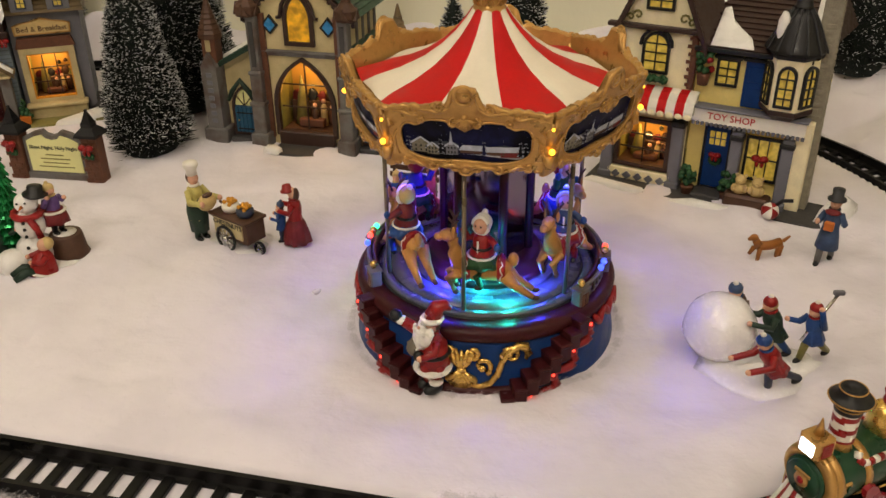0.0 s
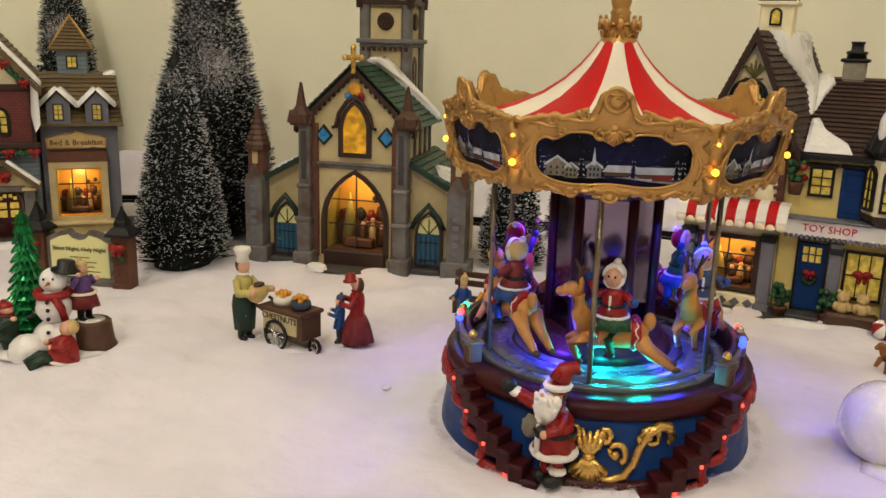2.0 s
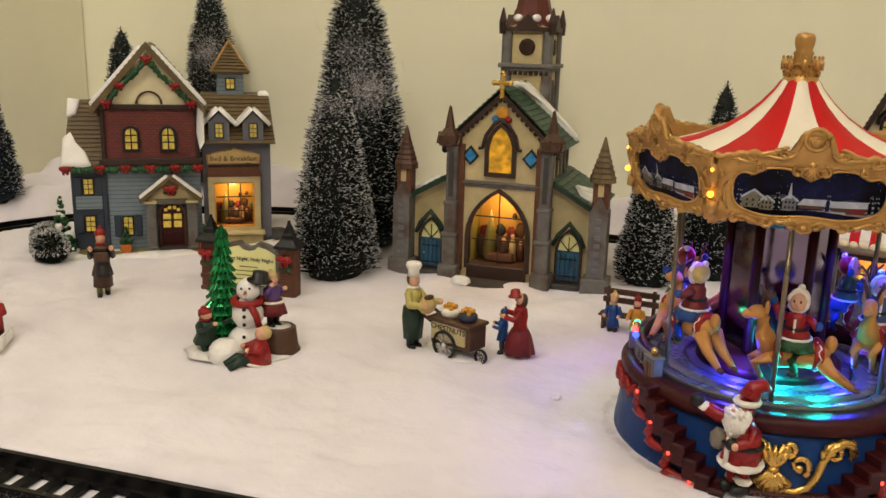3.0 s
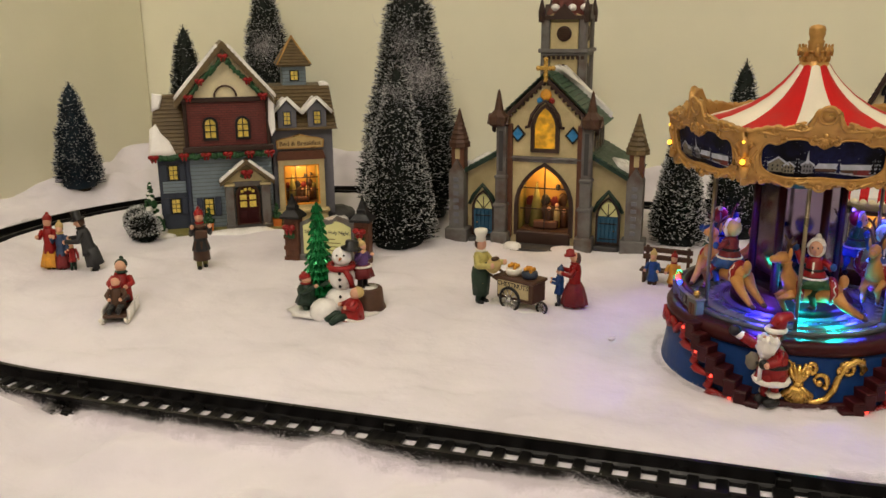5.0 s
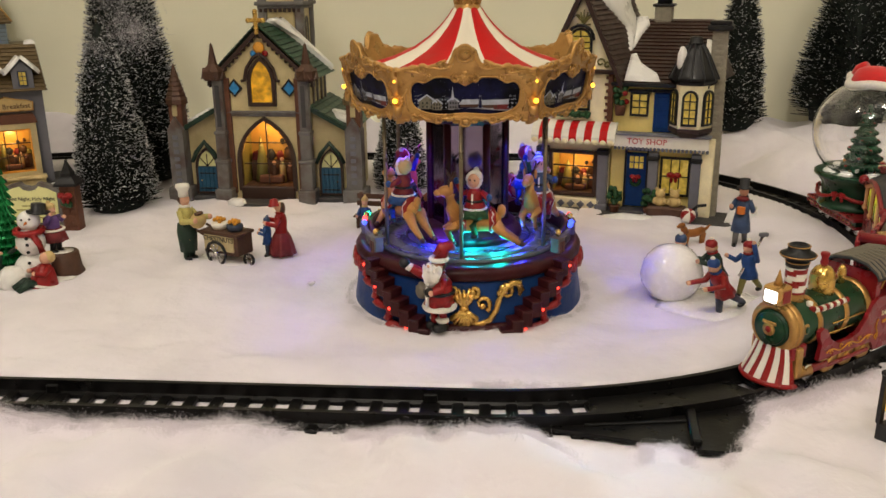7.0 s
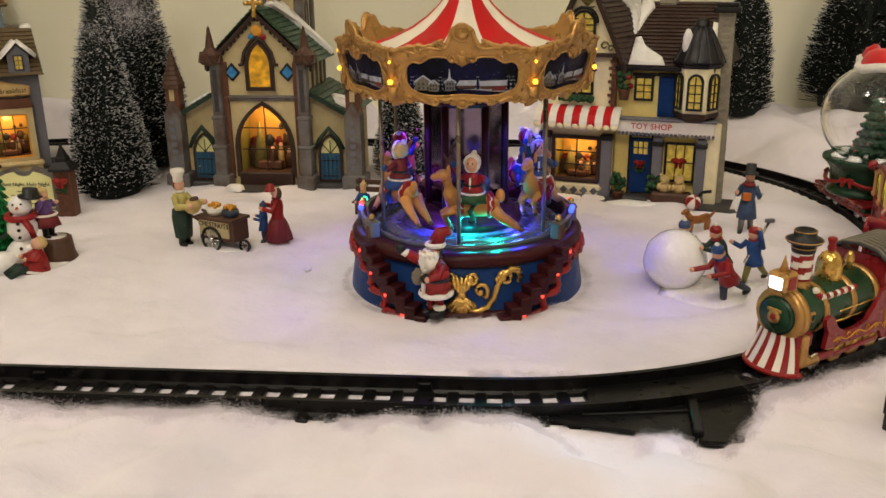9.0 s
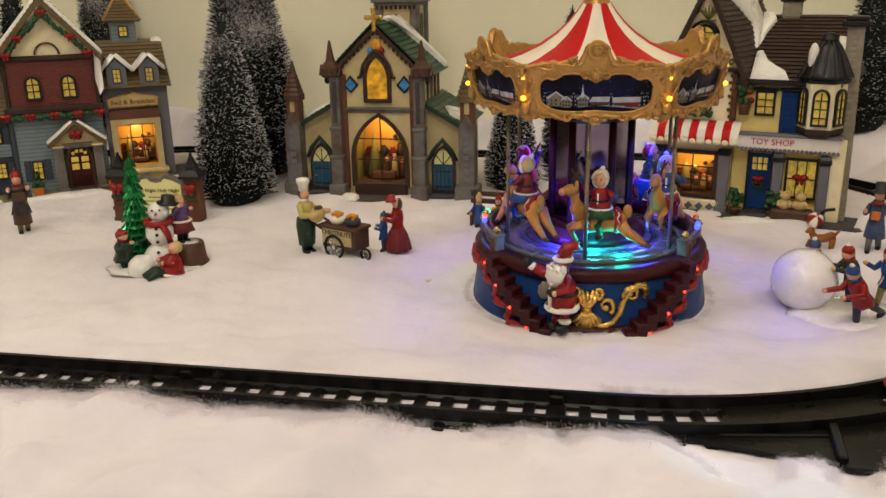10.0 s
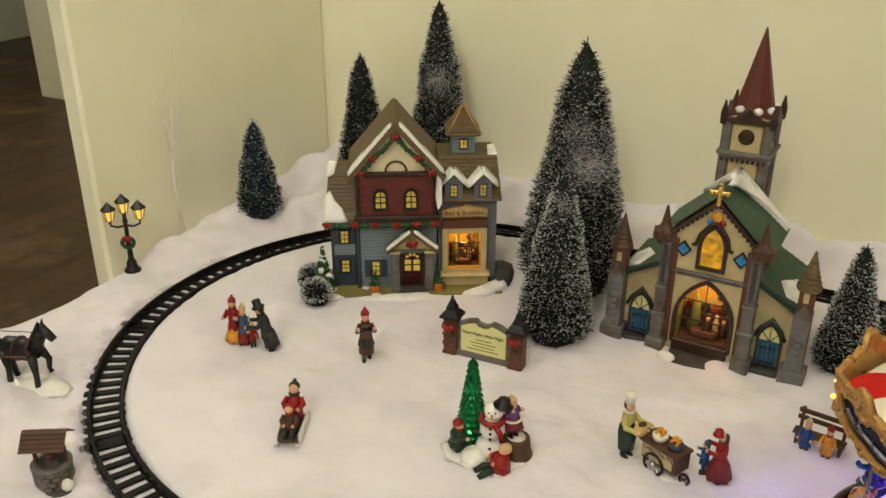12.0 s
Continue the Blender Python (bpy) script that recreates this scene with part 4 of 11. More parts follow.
        for j in range(len(prof) - 1):
            for k in range(cols):
                b = j * (cols + 1) + k
                faces.append((b, b + 1, b + cols + 2, b + cols + 1))
        part("roof_stripe", Shape().add(verts, faces, mat, True), c, "red tent stripe" if i % 2 else "cream tent stripe")
    # crown and finial
    s = Shape()
    s.at = Matrix.Translation((0, 0, 0.0016)) @ Matrix.Diagonal((0.85, 0.85, 1.0, 1.0))
    s.lathe([(0.0118, 0.2128), (0.0126, 0.2134), (0.0126, 0.2144), (0.0116, 0.2150), (0.0118, 0.2158), (0.0110, 0.2164), (0.0108, 0.2205), (0.0116, 0.2232), (0.0098, 0.2232), (0.0092, 0.2170), (0.0060, 0.2170)], GOLD, 32)
    for k in range(8):
        a = 45 * k
        s.tube([on_ring(0.0110, a, 0.2210), on_ring(0.0119, a, 0.2246), on_ring(0.0124, a, 0.2268)], [0.0027, 0.0021, 0.0008], GOLD, 8)
        s.ball(on_ring(0.0125, a, 0.2274), 0.0011, GOLD, 8, 6)
        s.tube([on_ring(0.0116, a - 11, 0.2230), on_ring(0.0121, a - 22.5, 0.2240), on_ring(0.0116, a - 34, 0.2230)], 0.0008, GOLD, 6)
        s.ball(on_ring(0.0110, a + 22.5, 0.2188), (0.0011, 0.0011, 0.0018), GOLD, 7, 5)
        s.tube([on_ring(0.0111, a - 9, 0.2172), on_ring(0.0116, a, 0.2198), on_ring(0.0111, a + 9, 0.2172)], 0.0007, GOLD, 6)
    s.lathe([(0.0075, 0.217), (0.0064, 0.2240), (0.0060, 0.2285), (0.0068, 0.2298), (0.0054, 0.2312), (0.0056, 0.2326), (0.0064, 0.2345), (0.0066, 0.2380), (0.0054, 0.2402), (0.0, 0.2412)], GOLD, 24)
    part("crown", s, c, "gold crown finial")
    # six cornice panels with carved frames and night village prints
    R = 0.0766
    for k in range(6):
        m = pose(0, 0, 0, 0, 0, 60 * k)
        s = Shape()
        half = R * math.tan(radians(30)) + 0.0028

        def at(u, z, push=0.0):
            bow = 0.0045 * (1 - (u / half) ** 2)
            z += 0.0012 + 0.0038 * ease((z - 0.146) / 0.016)
            flare = 0.20 * (z - 0.150) if z > 0.150 else 0.0
            return (u, -(R + bow + flare + push), z)

        def top_edge(u):
            a = abs(u)
            dome = 0.0112 * ease((0.0105 - a) / 0.0050) + (0.0024 * math.sqrt(max(0.0, 1 - (a / 0.0078) ** 2)))
            wave = 0.0034 * math.exp(-((a - 0.0150) / 0.0062) ** 2) + 0.0016 * math.exp(-((a - 0.0290) / 0.0058) ** 2)
            return 0.1775 + dome + wave - 0.0010 * ease((a - 0.036) / 0.008) + (0.0011 * abs(math.sin(math.pi * a / 0.0062)) if a > 0.0085 else 0.0)

        def low_edge(u):
            a = abs(u)
            return 0.1478 - 0.0034 * math.exp(-(a / 0.0085) ** 2) - 0.0014 * math.exp(-((a - 0.0215) / 0.0058) ** 2) - 0.0034 * ease((a - 0.036) / 0.009)

        def opening(q):
            """The outline of the print's opening: round ends, two lobes above and a shell that hangs between them."""
            a = 2 * math.pi * q + math.pi
            ca, sa = math.cos(a), math.sin(a)
            u = 0.0365 * (abs(ca) ** 0.62) * (1 if ca > 0 else -1)
            z = 0.1612 + 0.0112 * (abs(sa) ** 0.60) * (1 if sa > 0 else -1)
            if sa > 0:
                z -= 0.0058 * math.exp(-(u / 0.0068) ** 2) + 0.0026 * math.exp(-((abs(u) - 0.0270) / 0.0036) ** 2)
            else:
                z += 0.0012 * math.exp(-(u / 0.012) ** 2)
            return u, z

        # carved plate, rounded in section from the outer edge to the opening
        N = 96
        rows_of = [[] for _ in range(7)]
        for i in range(N):
            q = i / N
            u = -half + 4 * half * q if q < 0.5 else half - 4 * half * (q - 0.5)
            ou, oz = (u, low_edge(u)) if q < 0.5 else (u, top_edge(u))
            iu, iz = opening(q)
            for row, (w, push) in zip(rows_of, ((0.0, -0.0030), (0.0, -0.0002), (0.06, 0.0010), (0.45, 0.0002), (0.90, 0.0008), (1.0, -0.0004), (1.0, -0.0030))):
                row.append(at(ou + (iu - ou) * w, oz + (iz - oz) * w, push))
        verts = [p for row in rows_of for p in row]
        s.add(verts, [(r * N + i, r * N + (i + 1) % N, (r + 1) * N + (i + 1) % N, (r + 1) * N + i) for r in range(6) for i in range(N)]
              + [(6 * N + i, 6 * N + (i + 1) % N, (i + 1) % N, i) for i in range(N)], GOLD, True, m)
        rnd = random.Random(5)

        def curl(sg, cu, cz, size, start, turn, thick, push=0.0008):
            pts, rad = [], []
            for j in range(15):
                w = j / 14
                a = radians(start + turn * w)
                rr = size * (1 - 0.72 * w)
                pts.append(at(sg * (cu + rr * math.cos(a)), cz + rr * math.sin(a), push))
                rad.append(thick * (0.55 + 0.9 * math.sin(math.pi * (0.15 + 0.7 * w))) * (1 - 0.25 * w))
            s.tube(pts, rad, GOLD, 6, m=m)

        def leaf(sg, points, thick, push=0.0010):
            n = len(points) - 1
            s.tube([at(sg * u, z, push) for u, z in points], [thick * (0.35 + math.sin(math.pi * (0.12 + 0.8 * j / n))) * 0.8 for j in range(n + 1)], GOLD, 6, m=m)

        # rolled moulding on the upper edge and round the opening
        us = [-half + 2 * half * j / 72 for j in range(73)]
        s.tube([at(u, top_edge(u) - 0.0010, 0.0002) for u in us], [0.0014 + 0.0003 * math.cos(u * 700) for u in us], GOLD, 7, m=m)
        s.tube([at(*opening(j / 80), 0.0004) for j in range(81)], 0.0007, GOLD, 6, m=m)
        for sg in (-1, 1):
            # scrolls beside the medallion and along the upper edge
            curl(sg, 0.0135, 0.1795, 0.0030, 120, -380, 0.0009)
            curl(sg, 0.0285, 0.1768, 0.0026, 60, -360, 0.0008)
            leaf(sg, [(0.0080, 0.1800), (0.0105, 0.1776), (0.0150, 0.1768), (0.0205, 0.1776), (0.0245, 0.1772)], 0.0012)
            leaf(sg, [(0.0260, 0.1740), (0.0310, 0.1742), (0.0360, 0.1755), (0.0400, 0.1752)], 0.0011)
            # scrolls that hang into the opening beside the shell
            curl(sg, 0.0062, 0.1712, 0.0030, 100, -420, 0.0008)
            curl(sg, 0.0245, 0.1716, 0.0022, 110, 380, 0.0007)
            # acanthus along the lower edge
            leaf(sg, [(0.0030, 0.1476), (0.0075, 0.1490), (0.0120, 0.1480), (0.0165, 0.1484)], 0.0013)
            curl(sg, 0.0185, 0.1478, 0.0026, 170, 400, 0.0009)
            leaf(sg, [(0.0210, 0.1462), (0.0255, 0.1478), (0.0300, 0.1496), (0.0335, 0.1490)], 0.0012)
            curl(sg, 0.0345, 0.1490, 0.0024, 200, 380, 0.0008)
            for j in range(8):
                u = sg * (0.006 + 0.0048 * j)
                s.ball(at(u, low_edge(u) + 0.0004, 0.0), (0.0025, 0.0016, 0.0012), GOLD, 8, 6, m=m)
            leaf(sg, [(0.0385, 0.1640), (0.0405, 0.1600), (0.0400, 0.1555), (0.0380, 0.1520)], 0.0010)
        # medallion: a low boss inside a ring
        s.ball(at(0, 0.1868, 0.0002), (0.0036, 0.0018, 0.0036), GOLD, 16, 9, m=m)
        s.tube([at(0.0052 * math.cos(a), 0.1868 + 0.0052 * math.sin(a), 0.0008) for a in [2 * math.pi * i / 24 for i in range(25)]], 0.0011, GOLD, 7, m=m)
        # shell over the opening and boss under it
        for j in range(-3, 4):
            s.tube([at(0, 0.1736, 0.0006), at(0.0048 * math.sin(j * 0.42), 0.1736 - 0.0062 * math.cos(j * 0.42), 0.0012)], [0.0006, 0.0013], GOLD, 6, m=m)
        s.ball(at(0, 0.1745, 0.0008), (0.0020, 0.0012, 0.0016), GOLD, 9, 6, m=m)
        s.ball(at(0, 0.1462, 0.0006), (0.0022, 0.0014, 0.0018), GOLD, 10, 7, m=m)
        s.tube([at(0.0038 * math.cos(a), 0.1464 + 0.0028 * math.sin(a), 0.0008) for a in [2 * math.pi * i / 18 for i in range(19)]], 0.0007, GOLD, 6, m=m)
        pan = part("cornice_panel", s, c, "carved antique gold cornice panel")
        lin = Shape()
        us = [-half + 2 * half * i / 24 for i in range(25)]
        lin.add([at(u, 0.150, -0.0045) for u in us] + [at(u, top_edge(u) - 0.0012, -0.0040) for u in us], [(i, 25 + i, 26 + i, i + 1) for i in range(24)], GOLD, True, m)
        part("lining", lin, pan, "plain gold inner face")
        # the print behind the opening
        pr = Shape()
        ring = [(0.0385 * math.cos(a), 0.1605 + 0.0140 * math.sin(a)) for a in [2 * math.pi * i / 28 for i in range(28)]]
        cen = at(0, 0.1605, -0.0022)
        pr.add([cen] + [at(u, z, -0.0022) for u, z in ring], [(0, i + 1, (i + 1) % 28 + 1) for i in range(28)], PANELNIGHT, False, m)
        def flat(points, push, mat):
            pr.add([at(u * 0.95, z, push) for u, z in points], [tuple(range(len(points)))], mat, False, m)

        # far hill, then houses with snowy gables, a steeple, long barns, firs at both ends
        flat([(-0.036, 0.1520), (0.037, 0.1520), (0.037, 0.1560), (0.022, 0.1585), (0.008, 0.1565), (-0.012, 0.1590), (-0.030, 0.1570)], -0.0021, SLATEBLUE)
        for hu, hw, b0, hh, mat in ((-0.0270, 0.0115, 0.1530, 0.0038, OFFPRINT), (-0.0200, 0.0070, 0.1525, 0.0034, OFFPRINT), (-0.0085, 0.0070, 0.1530, 0.0040, LILAC)):
            flat([(hu - hw / 2, b0), (hu + hw / 2, b0), (hu + hw / 2, b0 + hh), (hu, b0 + hh + hw * 0.24), (hu - hw / 2, b0 + hh)], -0.0018, mat)
            e = hw * 0.62
            for sg in (-1, 1):
                flat([(hu, b0 + hh + hw * 0.25), (hu, b0 + hh + hw * 0.34), (hu + sg * e, b0 + hh + 0.0002), (hu + sg * e, b0 + hh - 0.0009)][::sg], -0.0015, SNOWPRINT)
            for row in range(2):
                for w in range(3):
                    wu, wz = hu + (w - 1) * hw * 0.27, b0 + 0.0006 + row * hh * 0.5
                    flat([(wu - 0.0005, wz), (wu + 0.0005, wz), (wu + 0.0005, wz + 0.0010), (wu - 0.0005, wz + 0.0010)], -0.0015, COALBLACK)
        flat([(-0.0100, 0.1575), (-0.0076, 0.1575), (-0.0081, 0.1605), (-0.0088, 0.1655), (-0.0095, 0.1605)], -0.0014, SNOWPRINT)
        for hu, hw, b0, hh, mat in ((0.0040, 0.0150, 0.1540, 0.0016, BROWNPAINT), (0.0160, 0.0120, 0.1535, 0.0018, BROWNPAINT), (0.0255, 0.0110, 0.1528, 0.0026, WINE)):
            flat([(hu - hw / 2, b0), (hu + hw / 2, b0), (hu + hw / 2, b0 + hh), (hu - hw / 2, b0 + hh)], -0.0018, mat)
            flat([(hu - hw * 0.58, b0 + hh - 0.0003), (hu + hw * 0.56, b0 + hh - 0.0002), (hu + hw * 0.42, b0 + hh + 0.0024), (hu - hw * 0.40, b0 + hh + 0.0022)], -0.0015, SNOWPRINT)
        flat([(-0.037, 0.1515), (0.037, 0.1515), (0.036, 0.1530), (0.010, 0.1538), (-0.014, 0.1529), (-0.036, 0.1534)], -0.0017, SNOWPRINT)
        for fu in (-0.0345, -0.0150, 0.0105, 0.0315, 0.0345):
            for row in range(4):
                w, z = 0.0024 - 0.0005 * row, 0.1535 + row * 0.0019
                flat([(fu - w, z), (fu + w, z), (fu, z + 0.0030)], -0.0013 + 0.00002 * row, PANELNIGHT)
                for sg in (-1, 1):
                    flat([(fu + sg * w, z), (fu + sg * w * 0.4, z + 0.0003), (fu + sg * w * 0.5, z + 0.0010)][::sg], -0.0011, SNOWPRINT)
        for j in range(40):
            u, z = rnd.uniform(-0.036, 0.036), rnd.uniform(0.155, 0.171)
            w = rnd.uniform(0.00010, 0.00022)
            pr.add([at(u - w, z, -0.0012), at(u, z - w, -0.0012), at(u + w, z, -0.0012), at(u, z + w, -0.0012)], [(0, 1, 2, 3)], SNOWPRINT, False, m)
        part("night_print", pr, pan, "printed night village under snow")
        # corner lamp in a gold rosette
        mc = pose(0, 0, 0, 0, 0, 60 * k + 30)
        rr = R / math.cos(radians(30)) + 0.0032
        lamp = Shape()
        q = Vector((0, -rr, 0.1612))
        for j in range(14):
            a = radians(360 / 14 * j)
            lamp.ball(q + Vector((0.0044 * math.cos(a), 0.0006, 0.0044 * math.sin(a))), (0.0012, 0.0012, 0.0012), GOLD, 7, 5, m=mc)
        lamp.ball(q + Vector((0, 0.002, 0)), (0.0046, 0.003, 0.0046), GOLD, 12, 8, m=mc)
        lamp.tube([q + Vector((0, 0.0015, 0.004)), q + Vector((0, 0.0, 0.010)), q + Vector((0, 0.0, 0.0155))], [0.0036, 0.0038, 0.0026], GOLD, 8, m=mc)
        lamp.tube([q + Vector((0, 0.0015, -0.004)), q + Vector((0, 0.0, -0.0105))], [0.0036, 0.0024], GOLD, 8, m=mc)
        for sg in (-1, 1):
            lamp.tube([q + Vector((sg * 0.002, -0.001, 0.008)), q + Vector((sg * 0.0055, -0.001, 0.011)), q + Vector((sg * 0.003, -0.001, 0.0145))], [0.0012, 0.0018, 0.001], GOLD, 6, m=mc)
        ros = part("rosette", lamp, c, "gold lamp rosette")
        part("bulb", Shape().ball(q + Vector((0, -0.0026, 0)), 0.0017, BULB_Y, 10, 8, m=mc), ros, "glowing amber bulb")
        part("bulb", Shape().ball(q + Vector((0, -0.0030, 0.0125)), 0.0010, BULB_Y, 8, 6, m=mc), ros, "glowing amber bulb")
    # six reindeer with riders on poles
    riders = ((REDPAINT, WHITEPAINT, GREENPAINT), (BLUECOAT, GREENPAINT, REDPAINT), (GREENPAINT, REDPAINT, ROYAL), (REDPAINT, ROYAL, OLIVE), (ROYAL, REDPAINT, GREENPAINT), (WINE, TAN, ROYAL))
    for k in range(6):
        deg = 6 + 60 * k
        lift = 0.0 if k % 2 == 0 else 0.004
        m = Matrix.Translation(on_ring(0.0585, deg, 0.0500)) @ pose(0, 0, 0, 0, 0, deg)
        part("pole", Shape().tube([(-0.0105, -0.0090, 0), (-0.0105, -0.0090, 0.097)], 0.0014, POLE, 10, m=m), c, "brass-coloured pole")
        s = Shape()
        b = Matrix.Translation((0, 0, 0.0245 + lift)) @ Matrix.Scale(1.22, 4)
        mm = m @ b
        s.tube([(-0.0125, 0, 0.002), (-0.007, 0, -0.0005), (0.002, 0, 0.0), (0.010, 0, 0.0005), (0.014, 0, -0.0015)], [0.0042, 0.0062, 0.0060, 0.0066, 0.0045], FAWN, 10, m=mm)
        s.tube([(-0.0105, 0, 0.002), (-0.0135, 0, 0.009), (-0.0150, 0, 0.0155)], [0.0052, 0.0040, 0.0034], FAWN, 8, m=mm)
        s.ball((-0.0170, 0, 0.0180), (0.0048, 0.0032, 0.0034), FAWN, m=mm)
        s.ball((-0.0215, 0, 0.0170), (0.0028, 0.0022, 0.0022), FAWN, m=mm)
        for sg in (-1, 1):
            s.ball((-0.0140, sg * 0.0035, 0.0212), (0.0012, 0.0010, 0.0030), FAWN, m=mm)
            s.tube([(-0.0150, sg * 0.0016, 0.0210), (-0.0140, sg * 0.0034, 0.0258), (-0.0165, sg * 0.0045, 0.0295)], [0.0009, 0.0008, 0.0005], BROWNPAINT, 5, m=mm)
            s.tube([(-0.0141, sg * 0.0032, 0.0250), (-0.0115, sg * 0.0050, 0.0282)], [0.0008, 0.0005], BROWNPAINT, 5, m=mm)
            s.tube([(-0.0105, sg * 0.0035, -0.001), (-0.0170, sg * 0.0038, -0.0045), (-0.0135, sg * 0.0038, -0.0105)], [0.0032, 0.0022, 0.0014], FAWN, 7, m=mm)
            s.ball((-0.0130, sg * 0.0038, -0.0118), (0.0018, 0.0015, 0.0015), BROWNPAINT, 7, 5, m=mm)
            s.tube([(0.0115, sg * 0.0036, -0.001), (0.0175, sg * 0.0040, -0.0075), (0.0265, sg * 0.0040, -0.0130)], [0.0042, 0.0026, 0.0015], FAWN, 7, m=mm)
            s.ball((0.0280, sg * 0.0040, -0.0136), (0.0022, 0.0015, 0.0014), BROWNPAINT, 7, 5, m=mm)
        s.ball((0.0160, 0, 0.0055), (0.0028, 0.0022, 0.0040), FAWN, m=mm)
        s.tube([(0.010, 0.0055 * math.cos(a), 0.0005 + 0.0066 * math.sin(a)) for a in [2 * math.pi * i / 14 for i in range(15)]], 0.0014, REDPAINT, 5, m=mm)
        s.tube([(-0.0075, 0.0063 * math.cos(a), 0.0002 + 0.0066 * math.sin(a)) for a in [2 * math.pi * i / 14 for i in range(15)]], 0.0014, REDPAINT, 5, m=mm)
        for bx, wide in ((0.010, 0.0066), (-0.0075, 0.0066)):
            s.lathe([(wide * 0.985, -0.0021), (wide * 1.05, -0.0018), (wide * 1.06, 0.0018), (wide * 0.985, 0.0021)], REDPAINT, 16, m=mm @ pose(bx, 0, 0.0004, 0, 90, 0))
            s.tube([(bx + 0.0008 * math.sin(i * 1.9), wide * 1.09 * math.cos(i * 0.224), 0.0004 + wide * 1.09 * math.sin(i * 0.224)) for i in range(29)], 0.00035, WHITEPAINT, 4, m=mm)
        s.ball((0.001, 0, 0.0048), (0.0075, 0.0062, 0.0026), GOLD, 10, 6, m=mm)
        deer = part("reindeer", s, c, "fawn leaping carousel reindeer with red harness")
        coat, trim, leg = riders[k]
        s = Shape()
        mr = mm @ pose(0, 0, 0, 0, 0, 68 if k % 3 == 0 else 25)
        s.lathe([(0.0070, 0.0075), (0.0062, 0.0100), (0.0046, 0.013), (0.0047, 0.0172), (0.0028, 0.0195)], coat, 14, m=mm)
        folds(s, [(0.0094, 0.0030), (0.0084, 0.0060), (0.0062, 0.0092)], leg, mm, 8, 0.10)
        s.tube([(0.0071 * math.cos(a), 0.0071 * math.sin(a), 0.0080) for a in [2 * math.pi * i / 14 for i in range(15)]], 0.0007, PLUSH, 5, m=mm)
        s.tube([(0.0050 * math.cos(a), 0.0050 * math.sin(a), 0.0125) for a in [2 * math.pi * i / 14 for i in range(15)]], 0.0008, COALBLACK, 5, m=mm)
        s.tube([(-0.0052, 0, 0.0082), (-0.0050, 0, 0.0125), (-0.0049, 0, 0.0170)], 0.0006, PLUSH, 5, m=mr)
        # face framed by a fur-edged hood
        s.ball((-0.0016, 0, 0.0240), (0.0036, 0.0038, 0.0042), SKIN, 12, 9, m=mr)
        s.ball((0.0012, 0, 0.0248), (0.0046, 0.0047, 0.0050), trim, 12, 9, m=mr)
        s.tube([(-0.0016, 0.0041 * math.cos(a), 0.0243 + 0.0045 * math.sin(a)) for a in [2 * math.pi * i / 14 for i in range(15)]], 0.0011, PLUSH, 6, m=mr)
        s.ball((0.0034, 0, 0.0294), 0.0017, PLUSH, 7, 5, m=mr)
        s.ball((-0.0053, 0, 0.0236), 0.0007, SKIN, 6, 4, m=mr)
        for sg in (-1, 1):
            s.ball((-0.0048, sg * 0.0014, 0.0249), (0.0005, 0.0005, 0.0006), COALBLACK, 5, 4, m=mr)
            up = 0.0055 if sg > 0 else -0.0030
            s.tube([(0, sg * 0.0040, 0.0170), (-0.0012, sg * 0.0072, 0.0158), (-0.0035, sg * 0.0094, 0.0170 + up)], [0.0021, 0.0019, 0.0016], coat, 7, m=mr)
            s.ball((-0.0040, sg * 0.0100, 0.0184 + up), (0.0018, 0.0018, 0.0021), ROYAL, 8, 6, m=mr)
            s.tube([(0.001, sg * 0.0058, 0.004), (-0.002, sg * 0.0078, -0.001), (0.0, sg * 0.0074, -0.006)], [0.0026, 0.0022, 0.0016], leg, 7, m=mm)
            s.ball((-0.001, sg * 0.0074, -0.0072), (0.0026, 0.0016, 0.0015), COALBLACK, 8, 5, m=mm)
        part("rider_doll", s, deer, "small painted rider doll in winter clothes")
    return c


CAROUSEL = carousel(0.0597, 0.4665, -10.8)
# coloured diodes: some under the carousel's roof that shine down, some in the deck, some on the railing
for r, deg, z, color, watts in ((0.050, 62, 0.132, (0.02, 0.04, 1.0), 0.27), (0.050, -62, 0.132, (0.10, 0.04, 1.0), 0.22), (0.044, 130, 0.132, (0.06, 0.04, 1.0), 0.36), (0.044, 215, 0.132, (0.25, 0.02, 0.9), 0.32)):
    data = bpy.data.lights.new("roof_diode_light", "SPOT")
    data.energy, data.color, data.shadow_soft_size, data.spot_size, data.spot_blend = watts, color, 0.004, radians(125), 0.6
    q = CAROUSEL.matrix_world @ on_ring(r, deg, z)
    new("roof_diode_light", data).matrix_world = look(q, CAROUSEL.matrix_world @ on_ring(r * 0.9, deg, 0.05))
for r, deg, z, color, watts in ((0.046, 4, 0.0565, (0.0, 0.7, 0.75), 0.060), (0.048, -28, 0.0575, (0.05, 0.03, 1.0), 0.105), (0.062, 22, 0.0555, (0.0, 0.8, 0.6), 0.060), (0.050, 50, 0.0575, (0.05, 0.05, 1.0), 0.070),
                                (0.0860, 80, 0.0615, (0.06, 0.06, 1.0), 0.010), (0.0860, -84, 0.0615, (0.05, 0.10, 1.0), 0.012), (0.0860, -98, 0.0615, (0.02, 1.0, 0.4), 0.008)):
    bulb("carousel_diode_light", CAROUSEL.matrix_world @ on_ring(r, deg, z), watts, color, 0.004)

